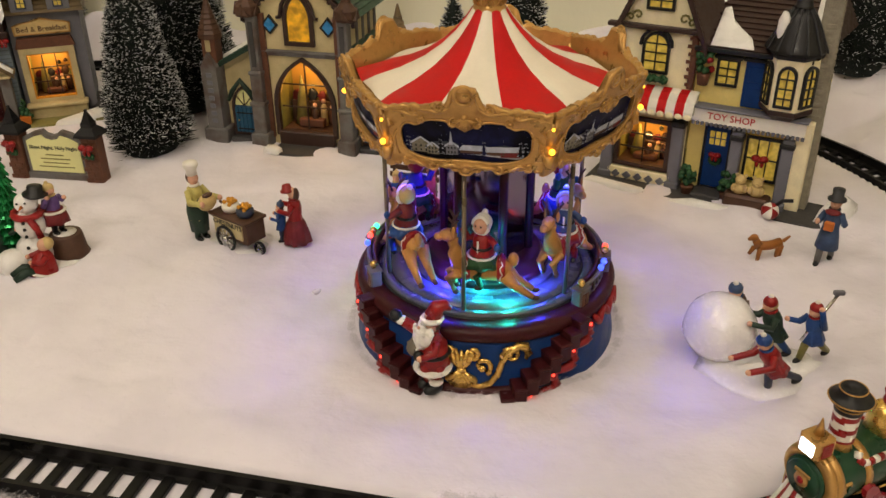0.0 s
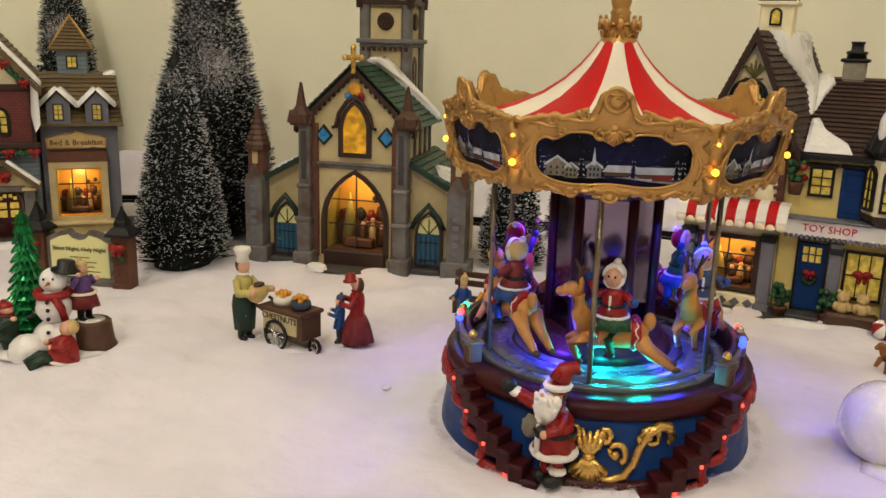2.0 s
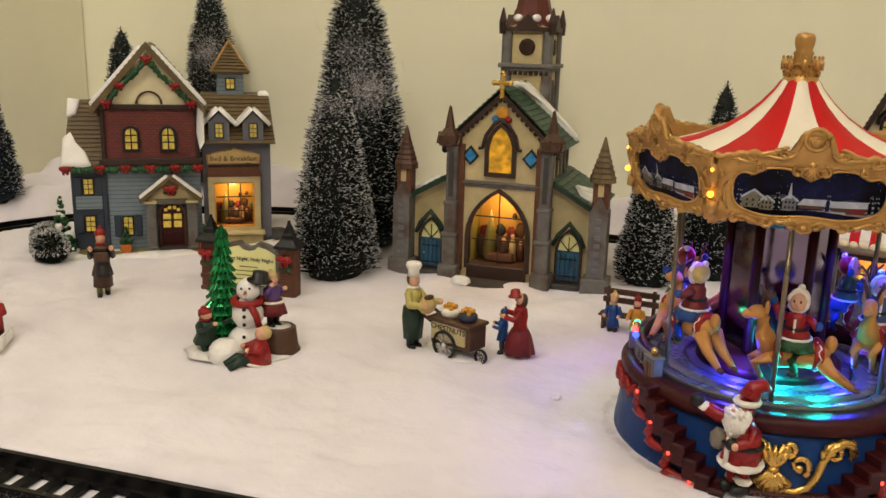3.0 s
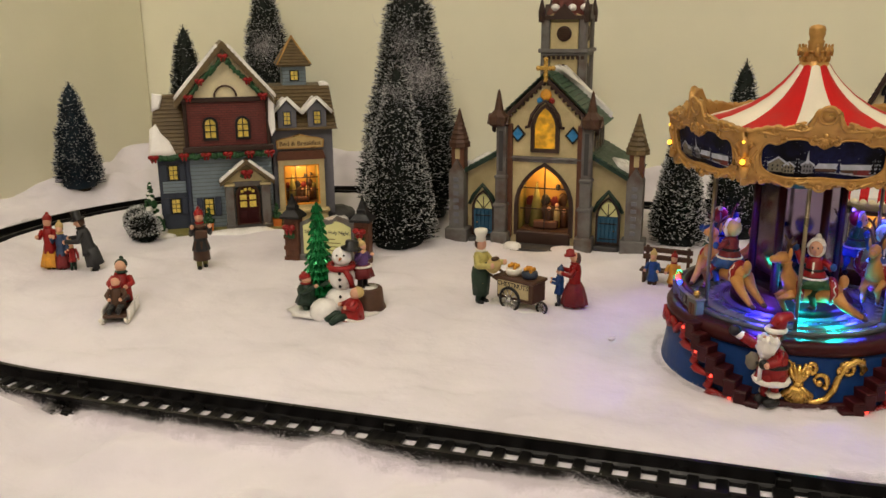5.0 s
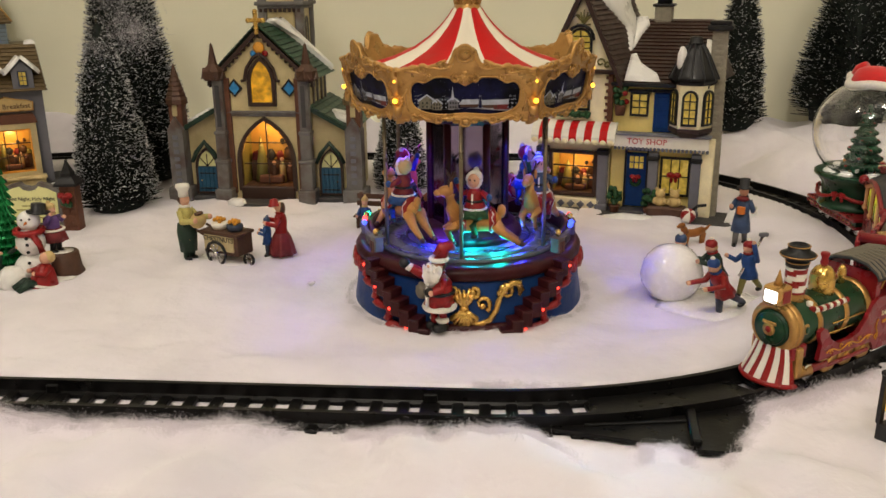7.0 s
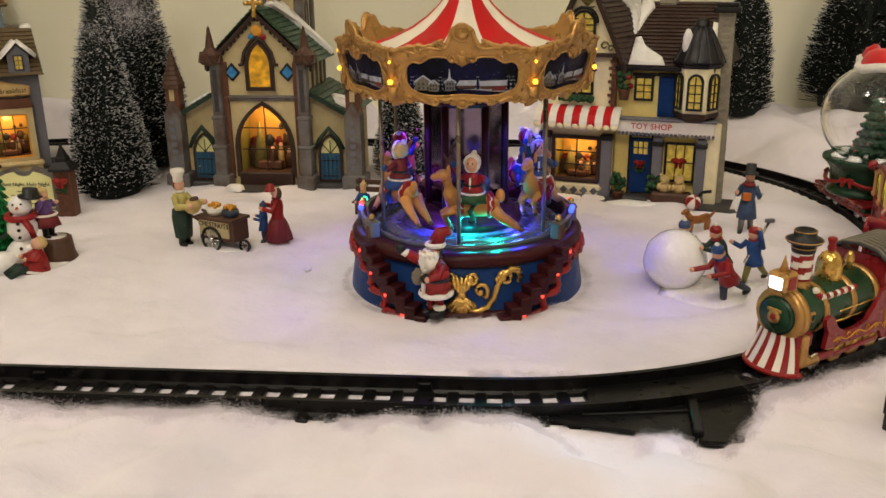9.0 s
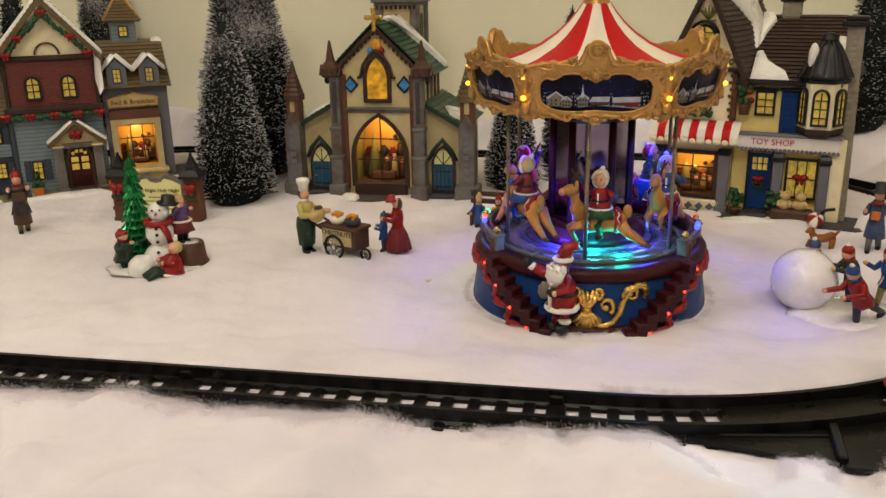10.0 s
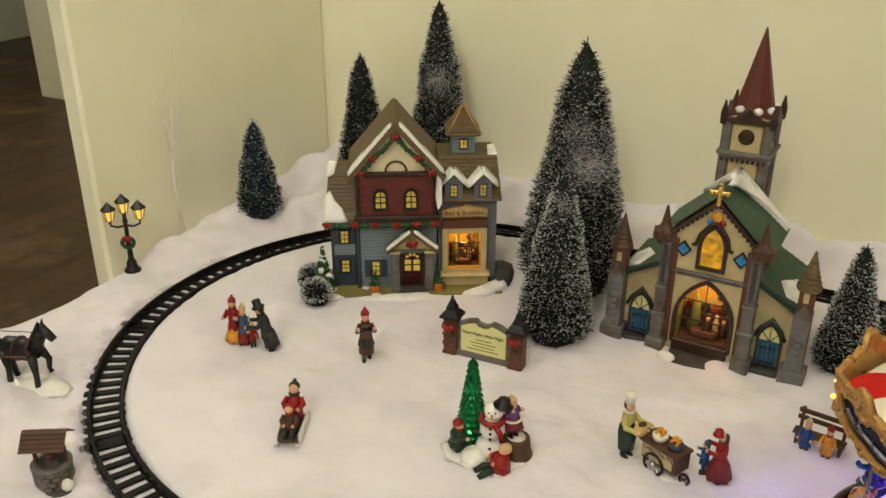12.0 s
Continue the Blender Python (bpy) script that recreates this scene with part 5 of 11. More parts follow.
# ---- porcelain houses ----
def slab(s, pts, thick, mat, inset=0.25):
    """A soft-edged patch (settled snow) on the polygon pts, counter-clockwise seen from outside."""
    pts = [Vector(p) for p in pts]
    n = len(pts)
    mid = sum(pts, Vector()) / n
    nor = sum(((pts[i] - mid).cross(pts[(i + 1) % n] - mid) for i in range(n)), Vector()).normalized()
    low = [p - nor * 0.0006 for p in pts]
    up = [p.lerp(mid, inset * 0.35) + nor * thick * 0.75 for p in pts]
    top = [p.lerp(mid, inset * 1.3) + nor * thick for p in pts]
    v = low + up + top + [mid + nor * thick * 1.05]
    f = []
    for i in range(n):
        q = (i + 1) % n
        f += [(i, q, n + q, n + i), (n + i, n + q, 2 * n + q, 2 * n + i), (2 * n + i, 2 * n + q, 3 * n)]
    s.add(v, f, mat, True)


def ragged(a, b, width, steps, rnd, down):
    """A strip of snow along a-b, ragged on the side that points down."""
    a, b, down = Vector(a), Vector(b), Vector(down).normalized()
    up_side = [a.lerp(b, i / steps) for i in range(steps + 1)]
    low_side = [a.lerp(b, i / steps) + down * width * rnd.uniform(0.45, 1.25) for i in range(steps + 1)]
    return low_side + up_side[::-1]


def display_window(parent, x0, z0, x1, z1, y, depth, frame_mat, cols, rows, outline=None, watts=0.02, world=None):
    """A real opening with a lit box behind it, glazing bars, and plain shapes inside."""
    room = Shape()
    room.box(((x0 + x1) / 2, y + depth, (z0 + z1) / 2), (x1 - x0 + 0.004, 0.001, z1 - z0 + 0.004), BACK_GLOW)
    room.box(((x0 + x1) / 2, y + depth / 2, z0 - 0.0015), (x1 - x0 + 0.004, depth, 0.001), BROWNPAINT)
    room.box(((x0 + x1) / 2, y + depth / 2, z1 + 0.0015), (x1 - x0 + 0.004, depth, 0.001), CREAM)
    for x in (x0 - 0.0015, x1 + 0.0015):
        room.box((x, y + depth / 2, (z0 + z1) / 2), (0.001, depth, z1 - z0 + 0.004), OLIVE)
    w, h = x1 - x0, z1 - z0
    room.lathe([(w * 0.16, 0), (w * 0.09, h * 0.4), (0.0005, h * 0.72)], OLIVE, 10, m=pose(x0 + w * 0.26, y + depth * 0.6, z0))
    for k, (fx, mat, fh) in enumerate(((0.55, BROWNPAINT, 0.36), (0.70, TAN, 0.42), (0.84, RUST, 0.30))):
        room.lathe([(w * 0.075, 0), (w * 0.06, h * fh * 0.6), (w * 0.035, h * fh * 0.75)], mat, 9, m=pose(x0 + w * fx, y + depth * (0.4 + 0.12 * k), z0))
        room.ball((x0 + w * fx, y + depth * (0.4 + 0.12 * k), z0 + h * fh * 0.86), w * 0.045, SKIN, 8, 6)
    room.box(((x0 + x1) / 2, y + depth * 0.82, z0 + h * 0.16), (w, depth * 0.2, h * 0.32), BROWNPAINT, 0.001)
    for k, (fx, fz, fs, mat) in enumerate(((0.42, 0.40, 0.10, CHARCOAL), (0.62, 0.38, 0.09, WINE), (0.80, 0.42, 0.11, BROWNPAINT), (0.93, 0.36, 0.08, OLIVE), (0.10, 0.38, 0.09, WINE), (0.68, 0.62, 0.05, CHARCOAL), (0.86, 0.66, 0.05, BROWNPAINT))):
        room.ball((x0 + w * fx, y + depth * 0.80, z0 + h * fz), (w * fs, depth * 0.08, h * fs), mat, 9, 7, rough=0.4, seed=k)
    room.box((x0 + w * 0.5, y + depth * 0.35, z0 + h * 0.06), (w * 0.5, depth * 0.3, h * 0.12), RUST, 0.001)
    win = part("display_window", room, parent, "warm lit scene behind the window")
    s = Shape()
    for i in range(1, cols):
        s.box((x0 + w * i / cols, y + 0.0005, (z0 + z1) / 2), (0.0012, 0.0014, h), frame_mat)
    for j in range(1, rows):
        s.box(((x0 + x1) / 2, y + 0.0005, z0 + h * j / rows), (w, 0.0013, 0.0012), frame_mat)
    part("window_grid", s, win)
    lamp = bulb("house_lamp_light", parent.matrix_world @ Vector(((x0 + x1) / 2, y + depth * 0.45, z1 - h * 0.16)), watts, (1.0, 0.60, 0.20), 0.003)
    return win


def church(x, y, yaw):
    c = empty("church", pose(x, y, -0.001, 0, 0, yaw), "cream and grey toy church with green roof and lit amber windows", "church")
    rnd = random.Random(2)
    # nave: front wall with a pointed opening
    op = arch(0, 0.016, 0.058, 0.074, "pointed", 12)
    face = [(-0.050, 0), (-0.029, 0)] + [op[0]] + op[2:][::-1][:0]
    left = [(px, pz) for px, pz in op[2:]]            # right spring over the top to the left spring
    outline = [(-0.050, 0.0), (-0.029, 0.0)] + left[::-1] + [(0.029, 0.0), (0.050, 0.0), (0.050, 0.135), (0.0, 0.181), (-0.050, 0.135)]
    part("wall", Shape().prism(outline, 0.0, 0.006, CREAM), c, "cream gable wall")
    body = Shape()
    body.box((-0.0475, 0.042, 0.0675), (0.005, 0.072, 0.135), CREAM)
    body.box((0.0475, 0.042, 0.0675), (0.005, 0.072, 0.135), CREAM)
    body.prism([(-0.050, 0), (0.050, 0), (0.050, 0.135), (0, 0.181), (-0.050, 0.135)], 0.078, 0.082, CREAM)
    for sx in (-1, 1):
        for k in range(4):
            body.box((sx * 0.0505, 0.020 + 0.018 * k, 0.115), (0.003, 0.004, 0.036), STONE, 0.0006)
    part("wall", body, c, "cream side walls")
    part("sill", Shape().box((0, -0.001, 0.0085), (0.060, 0.008, 0.017), WOODBROWN, 0.001), c, "dark brown sill")
    display_window(c, -0.027, 0.018, 0.027, 0.088, 0.003, 0.032, WOODBROWN, 2, 3, watts=0.055)
    s = Shape().ring(shrink(op, -0.0038), shrink(op, 0.0006), -0.0035, 0.002, WOODBROWN)
    part("window_frame", s, c, "dark brown pointed arch frame")
    s = Shape().box((0, -0.0015, 0.0985), (0.100, 0.004, 0.0032), STONE, 0.0008)
    s.box((0, -0.001, 0.0955), (0.096, 0.002, 0.003), STONE, 0.0005)
    part("ledge", s, c, "grey stone ledge")
    up = arch(0.0, 0.105, 0.031, 0.052, "pointed", 12)
    w = part("window", Shape().prism(shrink(up, 0.003), -0.0012, 0.001, PANE_A), c, "amber stained glass, lit")
    s = Shape().ring(up, shrink(up, 0.0042), -0.0035, 0.0005, WOODBROWN)
    s.tube([(-0.021, -0.003, 0.132), (-0.0175, -0.004, 0.1325), (-0.0145, -0.004, 0.145), (-0.007, -0.004, 0.1555), (0, -0.004, 0.1605), (0.007, -0.004, 0.1555), (0.0145, -0.004, 0.145), (0.0175, -0.004, 0.1325), (0.021, -0.003, 0.132)], 0.0019, WOODBROWN, 6)
    part("frame", s, w, "dark brown hood mould")
    for sx in (-1, 1):
        d = [(sx * 0.030, 0.115), (sx * 0.030 + 0.0085, 0.124), (sx * 0.030, 0.134), (sx * 0.030 - 0.0085, 0.124)]
        q = part("window", Shape().prism(shrink(d, 0.0016), -0.0020, 0.0005, DIAMOND), c, "blue enamel diamond")
        part("frame", Shape().ring(d, shrink(d, 0.0024), -0.0026, 0.0004, COALBLACK), q)
    s = Shape().ball((0, -0.002, 0.1665), (0.0062, 0.002, 0.0062), MUSTARD, 14, 8)
    s.ball((-0.0065, -0.0022, 0.1605), (0.0033, 0.0018, 0.0033), DIAMOND, 10, 7)
    s.ball((0.0065, -0.0022, 0.1605), (0.0033, 0.0018, 0.0033), REDPAINT, 10, 7)
    part("trefoil", s, c, "orange, blue and red enamel discs")
    # bargeboards with scalloped edge
    for sx in (-1, 1):
        s = Shape()
        a, b = Vector((sx * 0.058, -0.004, 0.1315)), Vector((0, -0.004, 0.1865))
        s.prism([(a.x, a.z - 0.005), (b.x, b.z - 0.0055), (b.x, b.z), (a.x, a.z)][:: sx * -1], -0.0055, 0.001, WOODBROWN)
        for k in range(13):
            q = a.lerp(b, (k + 0.5) / 13)
            s.ball((q.x, -0.003, q.z - 0.0062), (0.0022, 0.0020, 0.0024), WOODBROWN, 7, 5)
        part("bargeboard", s, c, "dark brown scalloped bargeboard")
        s = Shape()
        s.courses((sx * 0.060, -0.006, 0.1335), (sx * 0.060, 0.084, 0.1335), (0, 0.084, 0.1905), (0, -0.006, 0.1905), 13, 0.0016, ROOFGREEN) if sx > 0 else \
            s.courses((sx * 0.060, 0.084, 0.1335), (sx * 0.060, -0.006, 0.1335), (0, -0.006, 0.1905), (0, 0.084, 0.1905), 13, 0.0016, ROOFGREEN)
        roof = part("roof", s, c, "green shingled roof slope")
        sn = Shape()
        edge = ((1.0, 0.030), (1.0, 0.086), (0.02, 0.086), (0.0, 0.074), (0.25, 0.070), (0.5, 0.064), (0.72, 0.056), (0.88, 0.046)) if sx > 0 else ((1.0, 0.086), (1.0, 0.05), (0.86, 0.062), (0.6, 0.074), (0.4, 0.086))
        pts = [(sx * 0.060 * (1 - q), y, 0.1350 + 0.057 * q) for q, y in edge]
        nor = (Vector(pts[1]) - Vector(pts[0])).cross(Vector(pts[2]) - Vector(pts[0]))
        slab(sn, pts if nor.z > 0 else pts[::-1], 0.0045, RESIN_SNOW, 0.15)
        parts("snow", sn, roof, "white resin snow patch")
    # cross
    s = Shape().box((0, -0.006, 0.192), (0.0045, 0.0035, 0.024), BRASS, 0.001)
    s.box((0, -0.006, 0.1945), (0.0165, 0.0033, 0.0045), BRASS, 0.001)
    for q in ((-0.008, 0.1945), (0.008, 0.1945), (0, 0.2035)):
        s.ball((q[0], -0.006, q[1]), 0.0027, BRASS, 8, 6)
    part("cross", s, c, "gold cross on the gable")
    # buttresses with pinnacles at the front corners
    for sx in (-1, 1):
        s = Shape()
        bx = sx * 0.0465
        s.box((bx, -0.007, 0.008), (0.019, 0.020, 0.016), STONE, 0.001)
        s.box((bx, -0.006, 0.030), (0.0135, 0.015, 0.030), STONE, 0.001)
        s.box((bx, -0.006, 0.0465), (0.0165, 0.017, 0.004), STONE, 0.001)
        s.box((bx, -0.005, 0.062), (0.0120, 0.013, 0.030), STONE, 0.001)
        s.box((bx, -0.005, 0.0775), (0.0140, 0.015, 0.004), STONE, 0.001)
        s.box((bx, -0.004, 0.106), (0.0110, 0.011, 0.056), STONE, 0.001)
        s.box((bx, -0.0105, 0.106), (0.0045, 0.001, 0.044), DARKSTONE)
        b = part("buttress", s, c, "stepped grey stone buttress")
        part("brick_strip", Shape().box((sx * 0.0385, -0.0015, 0.072), (0.0060, 0.004, 0.126), RUST, 0.0006), c, "rust-brown brick strip")
        s = Shape().lathe([(0.0105, 0.133), (0.0120, 0.136), (0.0120, 0.143), (0.0085, 0.146), (0.0052, 0.150), (0.0014, 0.170), (0.0, 0.172)], BROWNPAINT, 8, m=pose(bx + sx * 0.004, -0.005, 0), smooth=False)
        for k in range(4):
            s.prism([(-0.0065, 0.135), (0.0065, 0.135), (0, 0.146)], -0.0115, -0.006, BROWNPAINT, m=pose(bx + sx * 0.004, -0.005, 0) @ pose(0, 0, 0, 0, 0, 90 * k))
        part("pinnacle", s, b, "rust-brown pointed pinnacle")
        # aisle beside the nave
        s = Shape()
        ao = [(sx * 0.050, 0.0), (sx * 0.092, 0.0), (sx * 0.092, 0.081), (sx * 0.050, 0.103)]
        s.prism(ao if sx > 0 else ao[::-1], 0.008, 0.100, CREAM)
        aisle = part("aisle", s, c, "cream side aisle")
        s = Shape()
        e0, e1 = (sx * 0.098, 0.000, 0.0785), (sx * 0.098, 0.105, 0.0785)
        t0, t1 = (sx * 0.048, 0.000, 0.1065), (sx * 0.048, 0.105, 0.1065)
        if sx > 0:
            s.courses(e0, e1, t1, t0, 8, 0.0014, ROOFGREEN)
        else:
            s.courses(e1, e0, t0, t1, 8, 0.0014, ROOFGREEN)
        rf = part("roof", s, aisle, "green shingled aisle roof")
        s = Shape().prism([(e0[0], e0[2] - 0.005), (t0[0], t0[2] - 0.005), (t0[0], t0[2]), (e0[0], e0[2])][:: -sx], -0.002, 0.0025, DARKGREENCLOTH)
        part("bargeboard", s, aisle)
        sn = Shape()
        q = [(sx * 0.094, 0.012, 0.0825), (sx * 0.094, 0.050, 0.0825), (sx * 0.080, 0.056, 0.0905), (sx * 0.068, 0.030, 0.0975), (sx * 0.078, 0.008, 0.0915)]
        slab(sn, q if sx > 0 else q[::-1], 0.003, RESIN_SNOW)
        parts("snow", sn, rf, "white resin snow patch")
        # side door under a green hood
        dx = sx * 0.070
        do = arch(dx, 0.007, 0.026, 0.052, "pointed", 10)
        d = part("door", Shape().prism([(dx - 0.0115, 0.007), (dx + 0.0115, 0.007), (dx + 0.0115, 0.037), (dx - 0.0115, 0.037)], 0.004, 0.0085, BLUEDOOR), aisle, "blue plank door")
        pl = Shape()
        for k in range(5):
            pl.box((dx - 0.0092 + 0.0046 * k, 0.0034, 0.022), (0.0036, 0.0014, 0.028), BLUEDOOR, 0.0004)
        pl.ball((dx + sx * 0.007, 0.002, 0.022), 0.0009, BRASS, 6, 5)
        pl.box((dx, 0.0025, 0.030), (0.018, 0.001, 0.0012), COALBLACK)
        pl.box((dx, 0.0025, 0.013), (0.018, 0.001, 0.0012), COALBLACK)
        part("planks", pl, d)
        fan = arch(dx, 0.0375, 0.023, 0.0165, "pointed", 10)
        q = part("window", Shape().prism(fan, 0.005, 0.0085, LEMON), aisle, "small pale fanlight")
        fb = Shape()
        for a in (-40, 0, 40):
            fb.tube([(dx, 0.004, 0.0375), (dx + 0.014 * math.sin(radians(a)), 0.004, 0.0375 + 0.014 * math.cos(radians(a)))], 0.0005, WOODBROWN, 5)
        part("frame", fb, q)
        s = Shape().ring(do, shrink(do, 0.0022), 0.0015, 0.0085, WOODBROWN)
        s.tube([(dx - 0.0155, 0.001, 0.043), (dx - 0.010, 0.000, 0.0535), (dx, 0.000, 0.0655), (dx + 0.010, 0.000, 0.0535), (dx + 0.0155, 0.001, 0.043)], [0.002, 0.0026, 0.0028, 0.0026, 0.002], DARKGREENCLOTH, 6)
        part("door_hood", s, aisle, "dark green pointed hood")
        part("step", Shape().box((dx, 0.001, 0.0030), (0.028, 0.016, 0.006), DARKSTONE, 0.001), aisle)
        # outer buttress with a brick turret and spirelet
        s = Shape()
        ox = sx * 0.098
        s.box((ox, 0.001, 0.008), (0.026, 0.026, 0.016), STONE, 0.001)
        s.prism([(ox - 0.0085, 0.015), (ox + 0.0085, 0.015), (ox + 0.0085, 0.080), (ox, 0.094), (ox - 0.0085, 0.080)], -0.0095, 0.012, STONE)
        for k in range(7):
            s.box((ox, -0.0098, 0.024 + 0.008 * k), (0.006, 0.0012, 0.0045), LILAC, 0.0004)
        b = part("buttress", s, c, "grey outer buttress with carved panels")
        s = Shape().box((ox, 0.004, 0.095), (0.0150, 0.0150, 0.026), RUST, 0.001)
        s.box((ox, -0.0040, 0.100), (0.0055, 0.001, 0.012), CREAM, 0.0004)
        s.lathe([(0.0125, 0.107), (0.0120, 0.111), (0.0088, 0.118), (0.0022, 0.144), (0.0008, 0.149)], BROWNPAINT if sx < 0 else ROOFTAN, 8, m=pose(ox, 0.004, 0), smooth=False)
        for k in range(6):
            s.lathe([(0.0120 - 0.0016 * k, 0.1105 + 0.005 * k), (0.0125 - 0.0016 * k, 0.1120 + 0.005 * k), (0.0098 - 0.0016 * k, 0.1160 + 0.005 * k)], BROWNPAINT if sx < 0 else ROOFTAN, 8, m=pose(ox, 0.004, 0), smooth=False)
        part("turret", s, b, "brick turret with pointed cap")
    # tower and spire
    tx, ty = 0.000, 0.112
    s = Shape()
    s.box((tx, ty, 0.124), (0.046, 0.046, 0.247), CREAM, 0.008)
    for sx in (-1, 1):
        for sy in (-1, 1):
            s.box((tx + sx * 0.0215, ty + sy * 0.0215, 0.19), (0.010, 0.010, 0.115), STONE, 0.002)
    tw = part("tower", s, c, "cream tower with grey corner piers")
    s = Shape()
    s.box((tx, ty, 0.2085), (0.058, 0.058, 0.0045), STONE, 0.001)
    s.box((tx, ty, 0.2045), (0.053, 0.053, 0.0035), STONE, 0.001)
    for k in range(9):
        for sy in (-1, 1):
            s.box((tx - 0.022 + 0.0055 * k, ty + sy * 0.0260, 0.2010), (0.0035, 0.0025, 0.004), WOODBROWN, 0.0004)
    part("ledge", s, tw, "grey stone band")
    for deg in (0, 90, -90):
        m = Matrix.Translation((tx, ty, 0)) @ pose(0, 0, 0, 0, 0, deg)
        s = Shape().lathe([(0.0085, -0.0012), (0.0085, 0.0008)], WOODBROWN, 20, m=m @ pose(0, -0.0236, 0.2275, 90, 0, 0))
        for k in range(6):
            s.box((0, -0.0248, 0.2218 + 0.0023 * k), (0.0140 - 0.0011 * abs(k - 2.5) * 1.6, 0.0012, 0.0010), BROWNPAINT, m=m)
        part("louvre", s, tw, "round brown louvre")
        s = Shape().ring(arch(0, 0.160, 0.012, 0.034, "pointed"), shrink(arch(0, 0.160, 0.012, 0.034, "pointed"), 0.002), -0.0246, -0.0224, STONE, m=m)
        part("tower_window", s, tw)
    s = Shape()
    for deg in (0, 90, 180, 270):
        m = Matrix.Translation((tx, ty, 0)) @ pose(0, 0, 0, 0, 0, deg)
        s.prism([(-0.0262, 0.243), (0.0262, 0.243), (0.0262, 0.247), (0.012, 0.2475), (0.0, 0.2600), (-0.012, 0.2475), (-0.0262, 0.247)], -0.0272, -0.0215, WOODBROWN, m=m)
        for sg in (-1, 1):
            s.lathe([(0.0035, 0.240), (0.0042, 0.252), (0.0028, 0.258), (0.0008, 0.266)], WOODBROWN, 6, m=m @ pose(sg * 0.0258, -0.0258, 0), smooth=False) if sg > 0 else None
    part("parapet", s, tw, "dark brown gabled parapet")
    part("gable", Shape().prism([(tx - 0.0215, 0.240), (tx + 0.0215, 0.240), (tx + 0.0215, 0.246), (tx, 0.256), (tx - 0.0215, 0.246)], ty - 0.0205, ty + 0.0205, CREAM), tw)
    s = Shape()
    prof = [(0.0265, 0.248), (0.0205, 0.258)] + [(0.0205 - 0.0198 * k / 16 + (0.0002 if k % 2 else 0), 0.258 + 0.083 * k / 16) for k in range(1, 17)]
    s.lathe(prof, ROOFRED, 8, m=pose(tx, ty, 0), smooth=False, phase=0.5)
    sp = part("spire", s, tw, "tall red-brown spire")
    sn = Shape()
    for deg in (-30, 20, 60, 120, 200):
        q = on_ring(0.023, deg, 0.256) + Vector((tx, ty, 0))
        sn.ball(q, (0.0050, 0.0042, 0.0042), RESIN_SNOW, 8, 6, rough=0.3, seed=deg)
    parts("snow", sn, sp, "white snow lumps")
    s = Shape()
    s.prism([(-0.030, 0), (0.030, 0), (0.030, 0.0035), (-0.030, 0.0035)], -0.030, 0.0, DARKSTONE)
    part("porch_floor", s, c, "dark paved porch floor")
    s = Shape()
    slab(s, [(-0.038, -0.030, 0.003), (-0.022, -0.034, 0.003), (-0.018, -0.026, 0.003), (-0.026, -0.020, 0.003), (-0.037, -0.022, 0.003)], 0.006, RESIN_SNOW)
    part("snow", s, c, "white snow lump")
    return c


def garland(s, pts, r, rnd, bows, mat=None):
    """Leafy swag along pts with red bows at some of them."""
    pts = [Vector(p) for p in pts]
    for a, b in zip(pts, pts[1:]):
        n = max(2, int((b - a).length / (r * 0.9)))
        for i in range(n):
            q = a.lerp(b, i / n)
            q.z -= 0.25 * (a - b).length * 0.25 * math.sin(math.pi * i / n)
            s.ball(q + Vector((rnd.uniform(-1, 1), 0, rnd.uniform(-1, 1))) * r * 0.2, r * rnd.uniform(0.75, 1.1), mat or GREENPAINT, 7, 5, rough=0.4, seed=i)
    for i in bows:
        q = pts[i]
        for sg in (-1, 1):
            s.ball(q + Vector((sg * r * 0.8, -r * 0.6, r * 0.25)), (r * 1.0, r * 0.7, r * 0.75), REDPAINT, 8, 6)
            s.ball(q + Vector((sg * r * 0.5, -r * 0.6, -r * 0.8)), (r * 0.45, r * 0.4, r * 0.9), REDPAINT, 7, 5)
        s.ball(q + Vector((0, -r * 0.9, 0)), r * 0.5, REDPAINT, 7, 5)


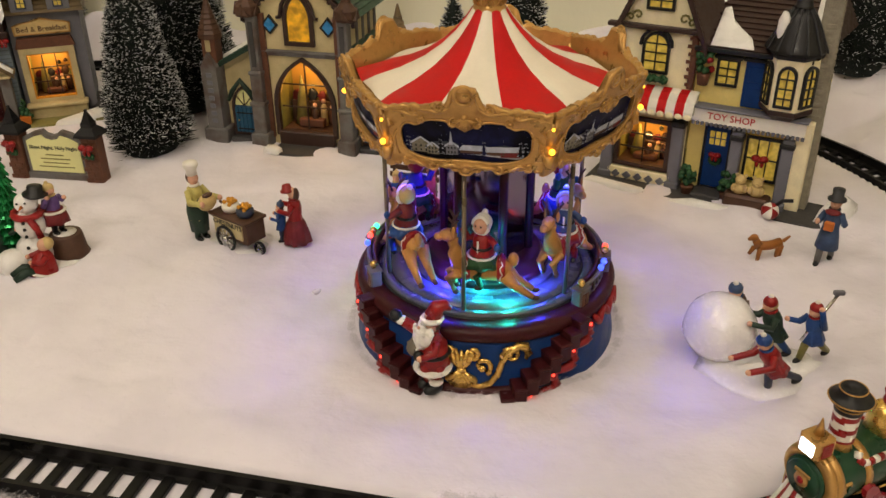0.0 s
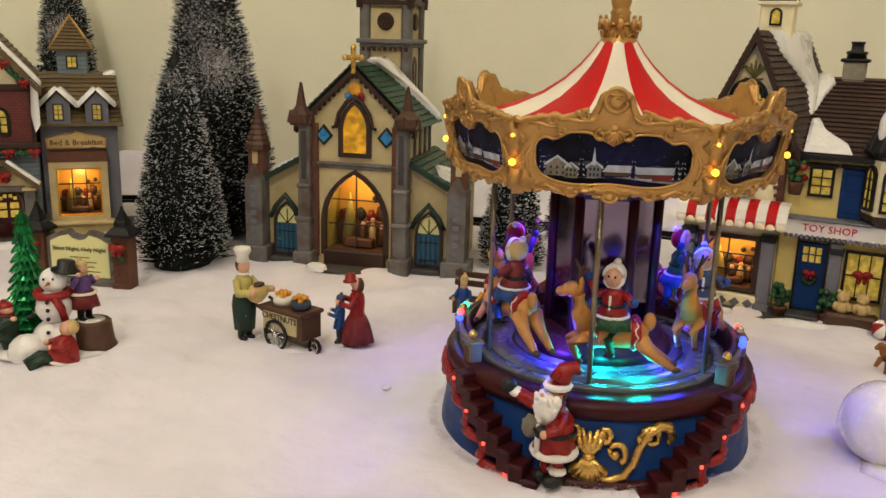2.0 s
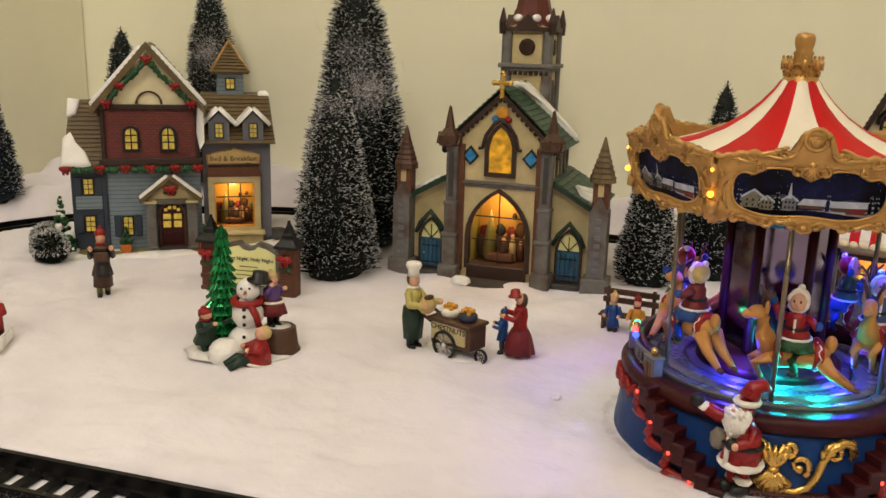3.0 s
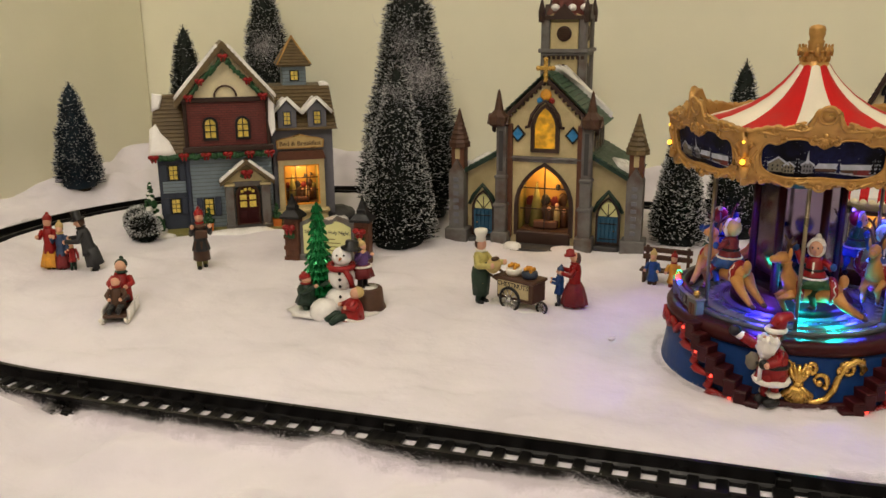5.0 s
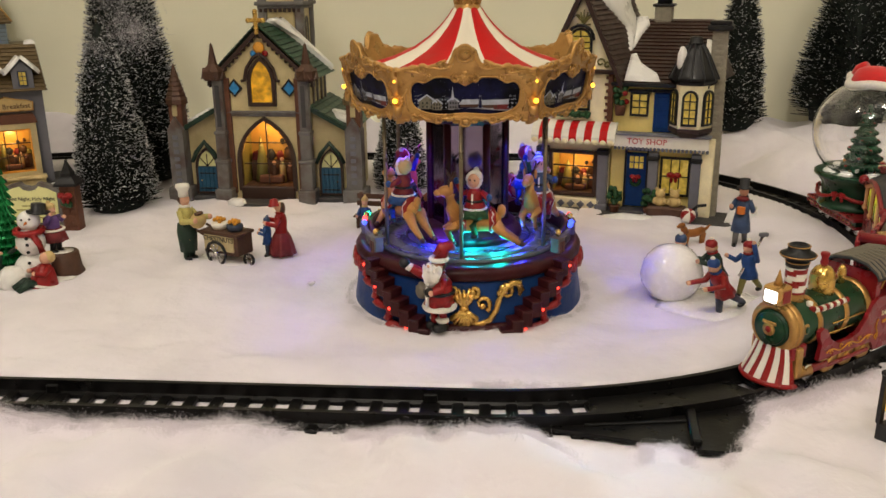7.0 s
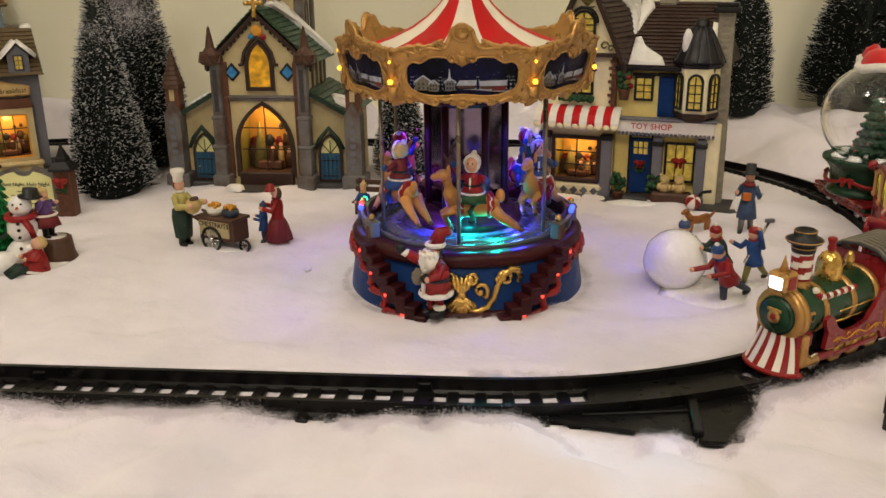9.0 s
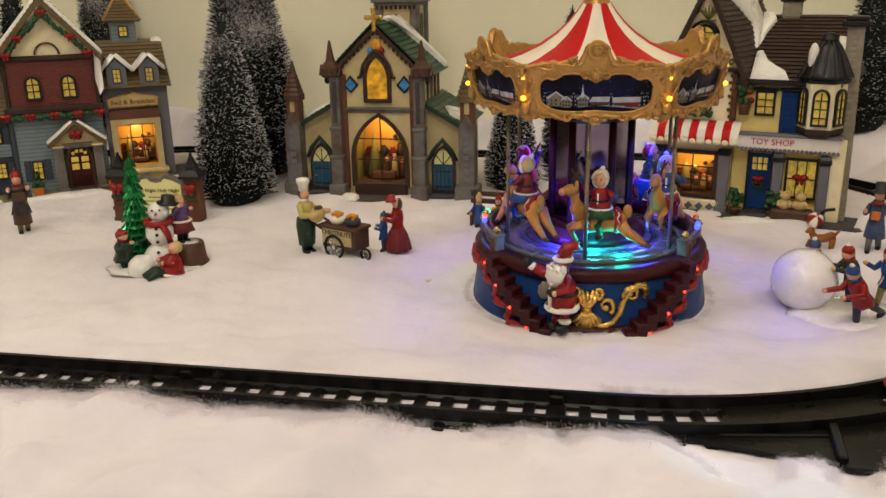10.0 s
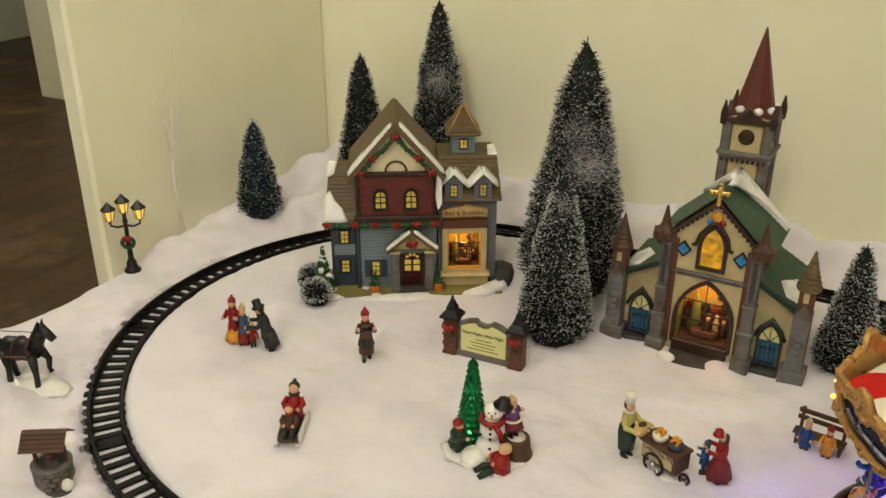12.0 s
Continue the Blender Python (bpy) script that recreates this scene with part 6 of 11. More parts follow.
def inn(x, y, yaw):
    c = empty("bed_and_breakfast_inn", pose(x, y, -0.001, 0, 0, yaw), "toy inn with brick gable, blue boards, tan roofs, snow and garlands", "house")
    rnd = random.Random(4)
    # left wing
    part("wall", Shape().box((-0.084, 0.045, 0.046), (0.034, 0.075, 0.092), SLATEBLUE, 0.001), c, "dark slate blue wing wall")
    part("wall", Shape().box((-0.084, 0.0065, 0.0545), (0.026, 0.002, 0.014), BLUEBOARD), c)
    s = Shape()
    s.courses((-0.108, 0.004, 0.090), (-0.066, 0.004, 0.090), (-0.066, 0.040, 0.160), (-0.100, 0.040, 0.160), 16, 0.0016, ROOFTAN)
    s.courses((-0.066, 0.086, 0.090), (-0.108, 0.086, 0.090), (-0.100, 0.040, 0.160), (-0.066, 0.040, 0.160), 10, 0.0016, ROOFTAN)
    s.prism([(-0.106, 0.090), (-0.066, 0.090), (-0.066, 0.158), (-0.099, 0.158)], 0.037, 0.043, ROOFTAN)
    r = part("roof", s, c, "tan shingled wing roof")
    sn = Shape()
    slab(sn, [(-0.110, 0.002, 0.092), (-0.078, 0.002, 0.092), (-0.085, 0.010, 0.108), (-0.094, 0.015, 0.117), (-0.100, 0.022, 0.128), (-0.107, 0.018, 0.122)], 0.004, RESIN_SNOW)
    slab(sn, [(-0.104, 0.030, 0.141), (-0.094, 0.031, 0.144), (-0.090, 0.038, 0.160), (-0.102, 0.039, 0.162)], 0.004, RESIN_SNOW)
    parts("snow", sn, r, "white resin snow patches")
    for z in (0.062, 0.022):
        small_window(c, rect(-0.090, z, -0.078, z + 0.019), 0.007, COALBLACK, PANE_Y, 2, 3)
        for sx in (-1, 1):
            part("shutter", Shape().box((-0.084 + sx * 0.0105, 0.0062, z + 0.0095), (0.0070, 0.0020, 0.020), SLATEBLUE, 0.0004), c, "slate blue shutter")
    # middle block
    part("wall", Shape().box((-0.0185, 0.052, 0.048), (0.098, 0.098, 0.096), BLUEBOARD, 0.001), c, "grey-blue clapboard wall")
    part("corner_post", Shape().box((-0.067, 0.003, 0.048), (0.005, 0.006, 0.096), SLATEBLUE, 0.0008), c)
    part("brick_wall", Shape().box((-0.0185, 0.050, 0.127), (0.096, 0.100, 0.060), REDBRICK, 0.001), c, "dark red brick upper storey")
    s = Shape().box((-0.0185, -0.001, 0.0985), (0.104, 0.008, 0.007), WOODBROWN, 0.001)
    s.box((-0.0185, -0.0005, 0.1555), (0.102, 0.006, 0.0055), WOODBROWN, 0.001)
    for sx in (-1, 1):
        s.box((-0.0185 + sx * 0.047, -0.0006, 0.127), (0.0045, 0.005, 0.055), WOODBROWN, 0.0008)
    part("trim", s, c, "dark brown storey trim")
    gab = [(-0.066, 0.157), (0.029, 0.157), (-0.0185, 0.213)]
    part("gable_wall", Shape().prism(gab, 0.002, 0.098, OFFWHITE), c, "cream gable wall")
    half_round = [(-0.0185 + 0.0125 * math.cos(math.pi * i / 12), -0.001, 0.159 + 0.0125 * math.sin(math.pi * i / 12)) for i in range(13)]
    part("half_round_moulding", Shape().tube(half_round, 0.0012, BROWNPAINT, 6), c, "brown half-round moulding")
    for sx in (-1, 1):
        s = Shape()
        ex, ez, tx, tz = -0.0185 + sx * 0.057, 0.1535, -0.0185, 0.2205
        a0, a1, b0, b1 = (ex, -0.010, ez), (ex, 0.104, ez), (tx, -0.010, tz), (tx, 0.104, tz)
        if sx > 0:
            s.courses(a0, a1, b1, b0, 14, 0.0022, ROOFTAN)
        else:
            s.courses(a1, a0, b0, b1, 14, 0.0022, ROOFTAN)
        r = part("roof", s, c, "tan shingled gable roof")
        bb = Shape().prism([(ex, ez - 0.006), (tx, tz - 0.007), (tx, tz + 0.002), (ex, ez + 0.002)][:: -sx], -0.011, -0.004, ROOFTAN)
        part("bargeboard", bb, c, "tan bargeboard")
        sn = Shape()
        base = ragged((tx + sx * 0.004, -0.010, tz - 0.0022), (ex, -0.010, ez + 0.004), 0.014, 9, rnd, (0, 1, 0))
        slab(sn, base[::-1] if sx > 0 else base, 0.003, RESIN_SNOW, 0.1)
        if sx > 0:
            slab(sn, [(0.030, -0.012, 0.165), (0.036, -0.012, 0.157), (0.036, -0.012, 0.120), (0.031, -0.012, 0.112), (0.028, -0.012, 0.130)], 0.004, RESIN_SNOW)
        parts("snow", sn, r, "white snow along the eave")
    s = Shape()
    garland(s, [(-0.060, -0.008, 0.160), (-0.046, -0.008, 0.178), (-0.0185, -0.010, 0.205), (0.008, -0.008, 0.178), (0.024, -0.008, 0.160)], 0.0034, rnd, (0, 1, 2, 3, 4))
    part("garland", s, c, "green garland with red bows in the gable")
    s = Shape()
    garland(s, [(-0.104, 0.000, 0.091), (-0.070, -0.004, 0.0925), (-0.045, -0.006, 0.0925), (-0.020, -0.006, 0.0925), (0.005, -0.006, 0.0925), (0.028, -0.006, 0.0925)], 0.0036, rnd, (0, 1, 2, 3, 4, 5))
    part("garland", s, c, "green garland with red bows over the ground floor")
    for wx in (-0.038, -0.001):
        small_window(c, arch(wx, 0.109, 0.0175, 0.0275, "round"), 0.000, COALBLACK, PANE_Y, 2, 3, 0.0028, 0.003)
    small_window(c, rect(-0.052, 0.018, -0.040, 0.040), 0.003, COALBLACK, PANE_Y, 2, 3)
    for sx in (-1, 1):
        part("shutter", Shape().box((-0.046 + sx * 0.0105, 0.002, 0.029), (0.0070, 0.0022, 0.023), SLATEBLUE, 0.0004), c, "slate blue shutter")
    # porch
    s = Shape()
    for px in (-0.0215, 0.0205):
        s.box((px, -0.006, 0.028), (0.0105, 0.012, 0.056), STONE, 0.0008)
        s.box((px, -0.007, 0.0565), (0.0130, 0.0145, 0.003), CREAM, 0.0006)
        s.box((px, -0.007, 0.004), (0.0130, 0.0145, 0.008), STONE, 0.0006)
    s.box((-0.0005, -0.004, 0.0565), (0.034, 0.010, 0.006), STONE, 0.0006)
    porch = part("porch", s, c, "grey stone porch")
    part("gable", Shape().prism([(-0.026, 0.058), (0.025, 0.058), (-0.0005, 0.080)], -0.008, 0.002, CREAM), porch, "cream porch gable")
    for sx in (-1, 1):
        s = Shape()
        e0, e1, t0, t1 = (-0.0005 + sx * 0.0315, -0.016, 0.059), (-0.0005 + sx * 0.0315, 0.004, 0.059), (-0.0005, -0.016, 0.0855), (-0.0005, 0.004, 0.0855)
        s.courses(*((e0, e1, t1, t0) if sx > 0 else (e1, e0, t0, t1)), 6, 0.0018, ROOFTAN)
        s.prism([(e0[0], e0[2] - 0.0035), (t0[0], t0[2] - 0.004), (t0[0], t0[2] + 0.001), (e0[0], e0[2] + 0.001)][:: -sx], -0.017, -0.013, ROOFTAN)
        part("roof", s, porch, "tan porch roof")
        sn = Shape()
        base = ragged((-0.0005 + sx * 0.002, -0.0165, 0.0848), (e0[0], -0.0165, e0[2] + 0.0025), 0.008, 7, rnd, (0, 1, 0))
        slab(sn, base[::-1] if sx > 0 else base, 0.0025, RESIN_SNOW, 0.1)
        parts("snow", sn, porch, "white snow on the porch roof")
    s = Shape()
    garland(s, [(-0.0055, -0.014, 0.0685), (0.0045, -0.014, 0.0685)], 0.0036, rnd, ())
    garland(s, [(-0.0005, -0.0165, 0.071)], 0.0042, rnd, (0,))
    part("wreath", s, porch, "red bow with greenery")
    d = arch(-0.0005, 0.006, 0.0255, 0.048, "round", 10)
    door = part("door", Shape().prism(d, -0.0015, 0.003, DARKRED), porch, "dark red arched double door")
    s = Shape()
    for sx in (-1, 1):
        for z, h in ((0.012, 0.010), (0.027, 0.007), (0.036, 0.006)):
            s.box((-0.0005 + sx * 0.0055, -0.0022, z + h / 2), (0.0080, 0.0015, h), DARKRED if z < 0.02 else PANE_Y, 0.0004)
    for a in (-60, -20, 20, 60):
        s.box((-0.0005 + 0.0075 * math.sin(radians(a)), -0.0022, 0.0435 + 0.0055 * math.cos(radians(a))), (0.0036, 0.0014, 0.0036), PANE_Y, 0.0006)
    part("door_panes", s, door, "small lit panes")
    part("door_frame", Shape().ring(shrink(d, -0.0016), shrink(d, 0.0008), -0.0026, 0.002, BROWNPAINT), porch)
    part("step", Shape().box((-0.0005, -0.014, 0.003), (0.036, 0.022, 0.006), DARKSTONE, 0.001), porch)
    # right block with shop window
    x0, x1, yb = 0.033, 0.106, 0.012
    fw = [(x0, 0.0), (0.041, 0.0), (0.041, 0.074), (0.091, 0.074), (0.091, 0.0), (x1, 0.0), (x1, 0.118), (x0, 0.118)]
    part("wall", Shape().prism(fw, yb, yb + 0.004, LILAC), c, "grey shop front wall")
    s = Shape().box((x1 - 0.002, yb + 0.048, 0.059), (0.004, 0.088, 0.118), SLATEBLUE)
    s.box(((x0 + x1) / 2, yb + 0.090, 0.059), (x1 - x0, 0.004, 0.118), SLATEBLUE)
    part("wall", s, c, "slate blue side wall")
    s = Shape().ring(rect(0.038, 0.016, 0.094, 0.080), rect(0.0445, 0.0235, 0.0875, 0.0735), yb - 0.006, yb + 0.002, CREAM)
    s.ring(rect(0.043, 0.022, 0.089, 0.075), rect(0.0460, 0.0250, 0.0860, 0.0720), yb - 0.0045, yb + 0.001, MUSTARD)
    s.box((0.066, yb - 0.005, 0.009), (0.060, 0.012, 0.016), CREAM, 0.001)
    s.box((0.066, yb - 0.008, 0.0175), (0.064, 0.014, 0.004), CREAM, 0.001)
    part("window_frame", s, c, "cream shop window frame")
    display_window(c, 0.046, 0.025, 0.086, 0.072, yb + 0.001, 0.030, WOODBROWN, 3, 3, watts=0.045)
    s = Shape().prism([(0.036, 0.0800), (0.096, 0.0800), (0.093, 0.0905), (0.039, 0.0905)], yb - 0.007, yb + 0.001, RUST)
    part("awning", s, c, "brown-red shop awning")
    sb = [(0.038, 0.0935), (0.094, 0.0935), (0.095, 0.1035), (0.088, 0.1060), (0.078, 0.1075), (0.066, 0.1110), (0.054, 0.1075), (0.044, 0.1060), (0.037, 0.1035)]
    sign = part("sign_board", Shape().prism(sb, yb - 0.004, yb + 0.001, GOLD).prism(shrink(sb, 0.0016), yb - 0.0046, yb - 0.003, TAN), c, "cream and gold sign board")
    lettering("lettering", "Bed & Breakfast", 0.0078, BROWNPAINT, sign, pose(0.066, yb - 0.0049, 0.0995))
    s = Shape()
    s.courses((0.030, yb - 0.008, 0.116), (0.110, yb - 0.008, 0.116), (0.106, yb + 0.022, 0.166), (0.034, yb + 0.022, 0.166), 12, 0.0018, ROOFTAN)
    s.courses((0.110, yb - 0.008, 0.116), (0.110, yb + 0.096, 0.116), (0.106, yb + 0.070, 0.166), (0.106, yb + 0.022, 0.166), 12, 0.0018, ROOFTAN)
    s.box((0.070, yb + 0.046, 0.165), (0.074, 0.050, 0.004), ROOFTAN, 0.001)
    s.box((0.070, yb + 0.050, 0.140), (0.068, 0.05, 0.048), ROOFTAN)
    roof = part("roof", s, c, "tan mansard roof")
    sn = Shape()
    slab(sn, [(0.095, yb + 0.021, 0.1665), (0.1075, yb + 0.021, 0.1665), (0.1075, yb + 0.060, 0.1668), (0.098, yb + 0.055, 0.1668)], 0.003, RESIN_SNOW)
    parts("snow", sn, roof, "white snow patch")
    for wx in (0.0515, 0.0875):
        s = Shape().prism([(wx - 0.0110, 0.118), (wx + 0.0110, 0.118), (wx + 0.0110, 0.139), (wx, 0.150), (wx - 0.0110, 0.139)], yb - 0.007, yb + 0.020, LILAC)
        dm = part("dormer", s, roof, "grey dormer")
        for sx in (-1, 1):
            q = Shape()
            slab(q, ([(wx, yb - 0.011, 0.1535), (wx, yb + 0.016, 0.1535), (wx + sx * 0.0165, yb + 0.014, 0.137), (wx + sx * 0.0175, yb - 0.011, 0.1355)])[:: -sx], 0.0035, RESIN_SNOW, 0.12)
            part("snow", q, dm, "white snow on the dormer roof")
        small_window(c, rect(wx - 0.0050, 0.122, wx + 0.0050, 0.139), yb - 0.007, SLATEBLUE, PANE_Y, 2, 3, 0.0014)
    # cupola
    cx, cy = 0.066, 0.055
    s = Shape().box((cx, cy, 0.178), (0.029, 0.029, 0.030), BLUEBOARD, 0.001)
    cup = part("cupola", s, c, "grey-blue cupola")
    small_window(c, rect(cx - 0.0055, 0.172, cx + 0.0055, 0.185), cy - 0.0145, COALBLACK, PANE_Y, 2, 2, 0.0014)
    s = Shape()
    for deg in (0, 90, 180, 270):
        m = Matrix.Translation((cx, cy, 0)) @ pose(0, 0, 0, 0, 0, deg)
        s.courses((-0.0205, -0.0205, 0.191), (0.0205, -0.0205, 0.191), (0.001, -0.001, 0.222), (-0.001, -0.001, 0.222), 9, 0.0016, ROOFTAN, m=m)
        s.tube([(-0.0205, -0.0205, 0.192), (-0.0008, -0.0008, 0.2235)], 0.0012, GOLD, 5, m=m)
    s.box((cx, cy, 0.1905), (0.040, 0.040, 0.002), ROOFTAN)
    s.ball((cx, cy, 0.2245), 0.0018, GOLD, 8, 6)
    part("roof", s, cup, "tan pyramid roof")
    # plants at the door and plinth
    for px, py in ((-0.048, -0.012), (0.032, -0.010)):
        s = Shape().lathe([(0.0058, 0), (0.0075, 0.0105), (0.0080, 0.0115), (0.0068, 0.0120)], ORANGE, 4, m=pose(px, py, 0.0005, 0, 0, 45), smooth=False)
        pot = part("flower_pot", s, c, "orange flower pot")
        s = Shape()
        for k in range(16):
            z = 0.012 + 0.0012 * k
            r0 = 0.007 * (1 - k / 17)
            s.ball((px + rnd.uniform(-1, 1) * r0 * 0.7, py + rnd.uniform(-1, 1) * r0 * 0.7, z), max(r0 * 0.55, 0.0016), GREENPAINT, 6, 5, rough=0.5, seed=k)
        part("shrub", s, pot, "clipped green shrub")
    s = Shape()
    for k in range(46):
        z = 0.003 + 0.0013 * k
        r0 = 0.0150 * (1 - k / 48)
        a = rnd.uniform(0, 6.28)
        s.ball((-0.112 + r0 * 0.7 * math.cos(a), 0.000 + r0 * 0.7 * math.sin(a), z), max(r0 * 0.5, 0.002), GREENPAINT if rnd.random() < 0.86 else RESIN_SNOW, 6, 5, rough=0.5, seed=k)
    part("shrub", s, c, "green snow-dabbed cone shrub")
    s = Shape()
    s.prism([(-0.118, -0.0035), (0.112, -0.0035), (0.112, 0.0035), (-0.118, 0.0035)], -0.022, 0.105, OLIVE)
    s.ball((0.112, 0.030, 0.004), (0.020, 0.035, 0.010), DARKSTONE, 12, 7, rough=0.4)
    part("plinth", s, c, "mossy brown plinth")
    sn = Shape()
    slab(sn, [(-0.075, -0.030, 0.002), (-0.045, -0.036, 0.002), (0.010, -0.038, 0.002), (0.030, -0.032, 0.002), (0.020, -0.022, 0.004), (-0.030, -0.024, 0.004)], 0.004, RESIN_SNOW)
    slab(sn, [(0.060, -0.024, 0.002), (0.090, -0.028, 0.002), (0.118, -0.015, 0.002), (0.124, 0.010, 0.002), (0.108, 0.006, 0.004), (0.085, -0.012, 0.004)], 0.006, RESIN_SNOW)
    slab(sn, [(-0.120, -0.024, 0.002), (-0.098, -0.030, 0.002), (-0.085, -0.026, 0.002), (-0.098, -0.018, 0.004)], 0.004, RESIN_SNOW)
    parts("snow", sn, c, "white snow heaped at the plinth")
    return c


def toy_shop(x, y, yaw):
    c = empty("toy_shop", pose(x, y, -0.001, 0, 0, yaw), "yellow toy shop with brown shingled roof, striped awning and blue doors", "shop")
    rnd = random.Random(9)
    # gabled left part
    lo = [(-0.128, 0.0), (-0.112, 0.0), (-0.112, 0.060), (-0.066, 0.060), (-0.066, 0.0), (-0.052, 0.0), (-0.052, 0.142), (-0.084, 0.217), (-0.128, 0.125)]
    part("wall", Shape().prism(lo, 0.0, 0.004, OFFWHITE), c, "off-white gable wall")
    s = Shape().box((-0.126, 0.048, 0.0625), (0.004, 0.088, 0.125), OFFWHITE)
    s.prism([(-0.128, 0), (-0.040, 0), (-0.040, 0.142), (-0.066, 0.212), (-0.120, 0.125)], 0.092, 0.096, OFFWHITE)
    part("wall", s, c, "off-white walls")
    part("quoin_strip", Shape().box((-0.0535, -0.001, 0.118), (0.0055, 0.003, 0.048), RUST, 0.0006), c, "brick quoins")
    for k in range(7):
        part("quoin", Shape().box((-0.0550 - 0.0012 * (k % 2), -0.0018, 0.098 + 0.0066 * k), (0.0065, 0.002, 0.0030), RUST, 0.0004), c)
    display_window(c, -0.111, 0.018, -0.067, 0.059, 0.001, 0.034, COALBLACK, 2, 3, watts=0.045)
    s = Shape().ring(rect(-0.1145, 0.0145, -0.0635, 0.0625), rect(-0.1105, 0.0185, -0.0675, 0.0590), -0.004, 0.001, WOODBROWN)
    part("window_frame", s, c, "dark shop window frame")
    s = Shape().box((-0.089, -0.003, 0.0065), (0.060, 0.008, 0.013), OFFWHITE, 0.001)
    for k in range(5):
        d = -0.110 + 0.0105 * k
        s.prism([(d - 0.0042, 0.0065), (d, 0.0025), (d + 0.0042, 0.0065), (d, 0.0105)], -0.0085, -0.006, LILAC)
    part("panel", s, c, "off-white panel with diamond pattern")
    for px in (-0.121, -0.0575):
        s = Shape().box((px, -0.0025, 0.034), (0.0105, 0.009, 0.060), LILAC, 0.0008)
        s.box((px, -0.0035, 0.063), (0.0125, 0.011, 0.006), COALBLACK, 0.0008)
        s.box((px, -0.0035, 0.004), (0.0125, 0.011, 0.008), LILAC, 0.0008)
        part("pilaster", s, c, "lilac grey pilaster with dark cap")
    # striped awning
    aw = empty_part = None
    n = 11
    for k in range(n):
        a, b = -0.130 + 0.086 * k / n, -0.130 + 0.086 * (k + 1) / n
        prof = [(-0.002, 0.0935), (-0.010, 0.0915), (-0.017, 0.0865), (-0.0205, 0.0795), (-0.0205, 0.0755)]
        v = [(xx, yy, zz) for yy, zz in prof for xx in (a, b)] + [(xx, yy + 0.0012, zz - 0.0012) for yy, zz in prof for xx in (a, b)]
        m = len(prof)
        f = [(2 * i, 2 * i + 1, 2 * i + 3, 2 * i + 2) for i in range(m - 1)] + [(2 * m + 2 * i, 2 * m + 2 * i + 2, 2 * m + 2 * i + 3, 2 * m + 2 * i + 1) for i in range(m - 1)]
        f += [(2 * m - 2, 2 * m - 1, 4 * m - 1, 4 * m - 2)]
        st = Shape().add(v, f, STRIPERED if k % 2 else WHITEPAINT, False)
        st.ball(((a + b) / 2, -0.0200, 0.0752), ((b - a) / 2, 0.0010, 0.0030), OFFWHITE, 8, 5)
        part("awning_stripe", st, c, "red stripe of the awning" if k % 2 else "white stripe of the awning")
    s = Shape()
    for px in (-0.1285, -0.0455):
        s.prism([(0.002, 0.0935), (0.0205, 0.0755), (0.002, 0.0755)], -0.001, 0.001, WHITEPAINT, m=pose(px, 0, 0, 0, 0, -90))
    part("awning_end", s, c)
    for wz, wh in ((0.104, 0.036), (0.158, 0.028)):
        w = small_window(c, arch(-0.086, wz, 0.024, wh, "round"), 0.000, COALBLACK, PANE_Y, 2, 4, 0.0024, 0.003)
        s = Shape().tube([(-0.100, -0.003, wz + wh - 0.012)] + [(-0.086 + 0.0135 * math.cos(a), -0.003, wz + wh - 0.011 + 0.0135 * math.sin(a)) for a in [math.pi * (1 - i / 10) for i in range(11)]] + [(-0.072, -0.003, wz + wh - 0.012)], 0.0016, COALBLACK, 6)
        part("hood_mould", s, c, "black hood mould")
    s = Shape()
    for k in range(26):
        s.ball((-0.106 + 0.0013 * k, -0.006 + rnd.uniform(-0.002, 0.002), 0.1005 + rnd.uniform(-0.0015, 0.002)), 0.0026, GREENPAINT, 6, 5, rough=0.5, seed=k)
    part("window_box", s, c, "evergreen sprays in the window box")
    s = Shape()
    for sg in (-1, 1):
        for cu, cz, sz in ((0.020, 0.1525, 0.0042), (0.0265, 0.1500, 0.0034)):
            s.tube([(-0.085 + sg * (cu + sz * (1 - 0.6 * q / 8) * math.cos(q * 0.75)), -0.001, cz + sz * (1 - 0.6 * q / 8) * math.sin(q * 0.75)) for q in range(9)], 0.0010, OLIVE, 5)
    for k in range(-3, 4):
        s.tube([(-0.0835, -0.001, 0.1895), (-0.0835 + 0.0026 * k, -0.001, 0.1955 + 0.0010 * abs(k)), (-0.0835 + 0.0034 * k, -0.001, 0.2035 - 0.0024 * abs(k))], [0.0006, 0.0012, 0.0007], OLIVE, 5)
    s.tube([(-0.0905, -0.001, 0.1895), (-0.0835, -0.001, 0.1885), (-0.0765, -0.001, 0.1895)], 0.0008, OLIVE, 5)
    parts("scrollwork", s, c, "olive painted scrollwork")
    part("beam", Shape().box((-0.090, -0.003, 0.1435), (0.080, 0.007, 0.004), WOODBROWN, 0.0008), c)
    # gable roof
    for sx in (-1, 1):
        s = Shape()
        ex, ez, tx, tz = -0.0835 + sx * 0.0425, 0.131, -0.0835, 0.2265
        a0, a1, b0, b1 = (ex, -0.010, ez), (ex + 0.024, 0.102, ez), (tx, -0.010, tz), (tx + 0.024, 0.102, tz)
        s.courses(*((a0, a1, b1, b0) if sx > 0 else (a1, a0, b0, b1)), 20, 0.0018, ROOFBROWN)
        r = part("roof", s, c, "dark brown shingled gable roof")
        part("bargeboard", Shape().prism([(ex, ez - 0.007), (tx, tz - 0.009), (tx, tz + 0.002), (ex, ez + 0.002)][:: -sx], -0.012, -0.006, WOODBROWN), c, "dark brown bargeboard")
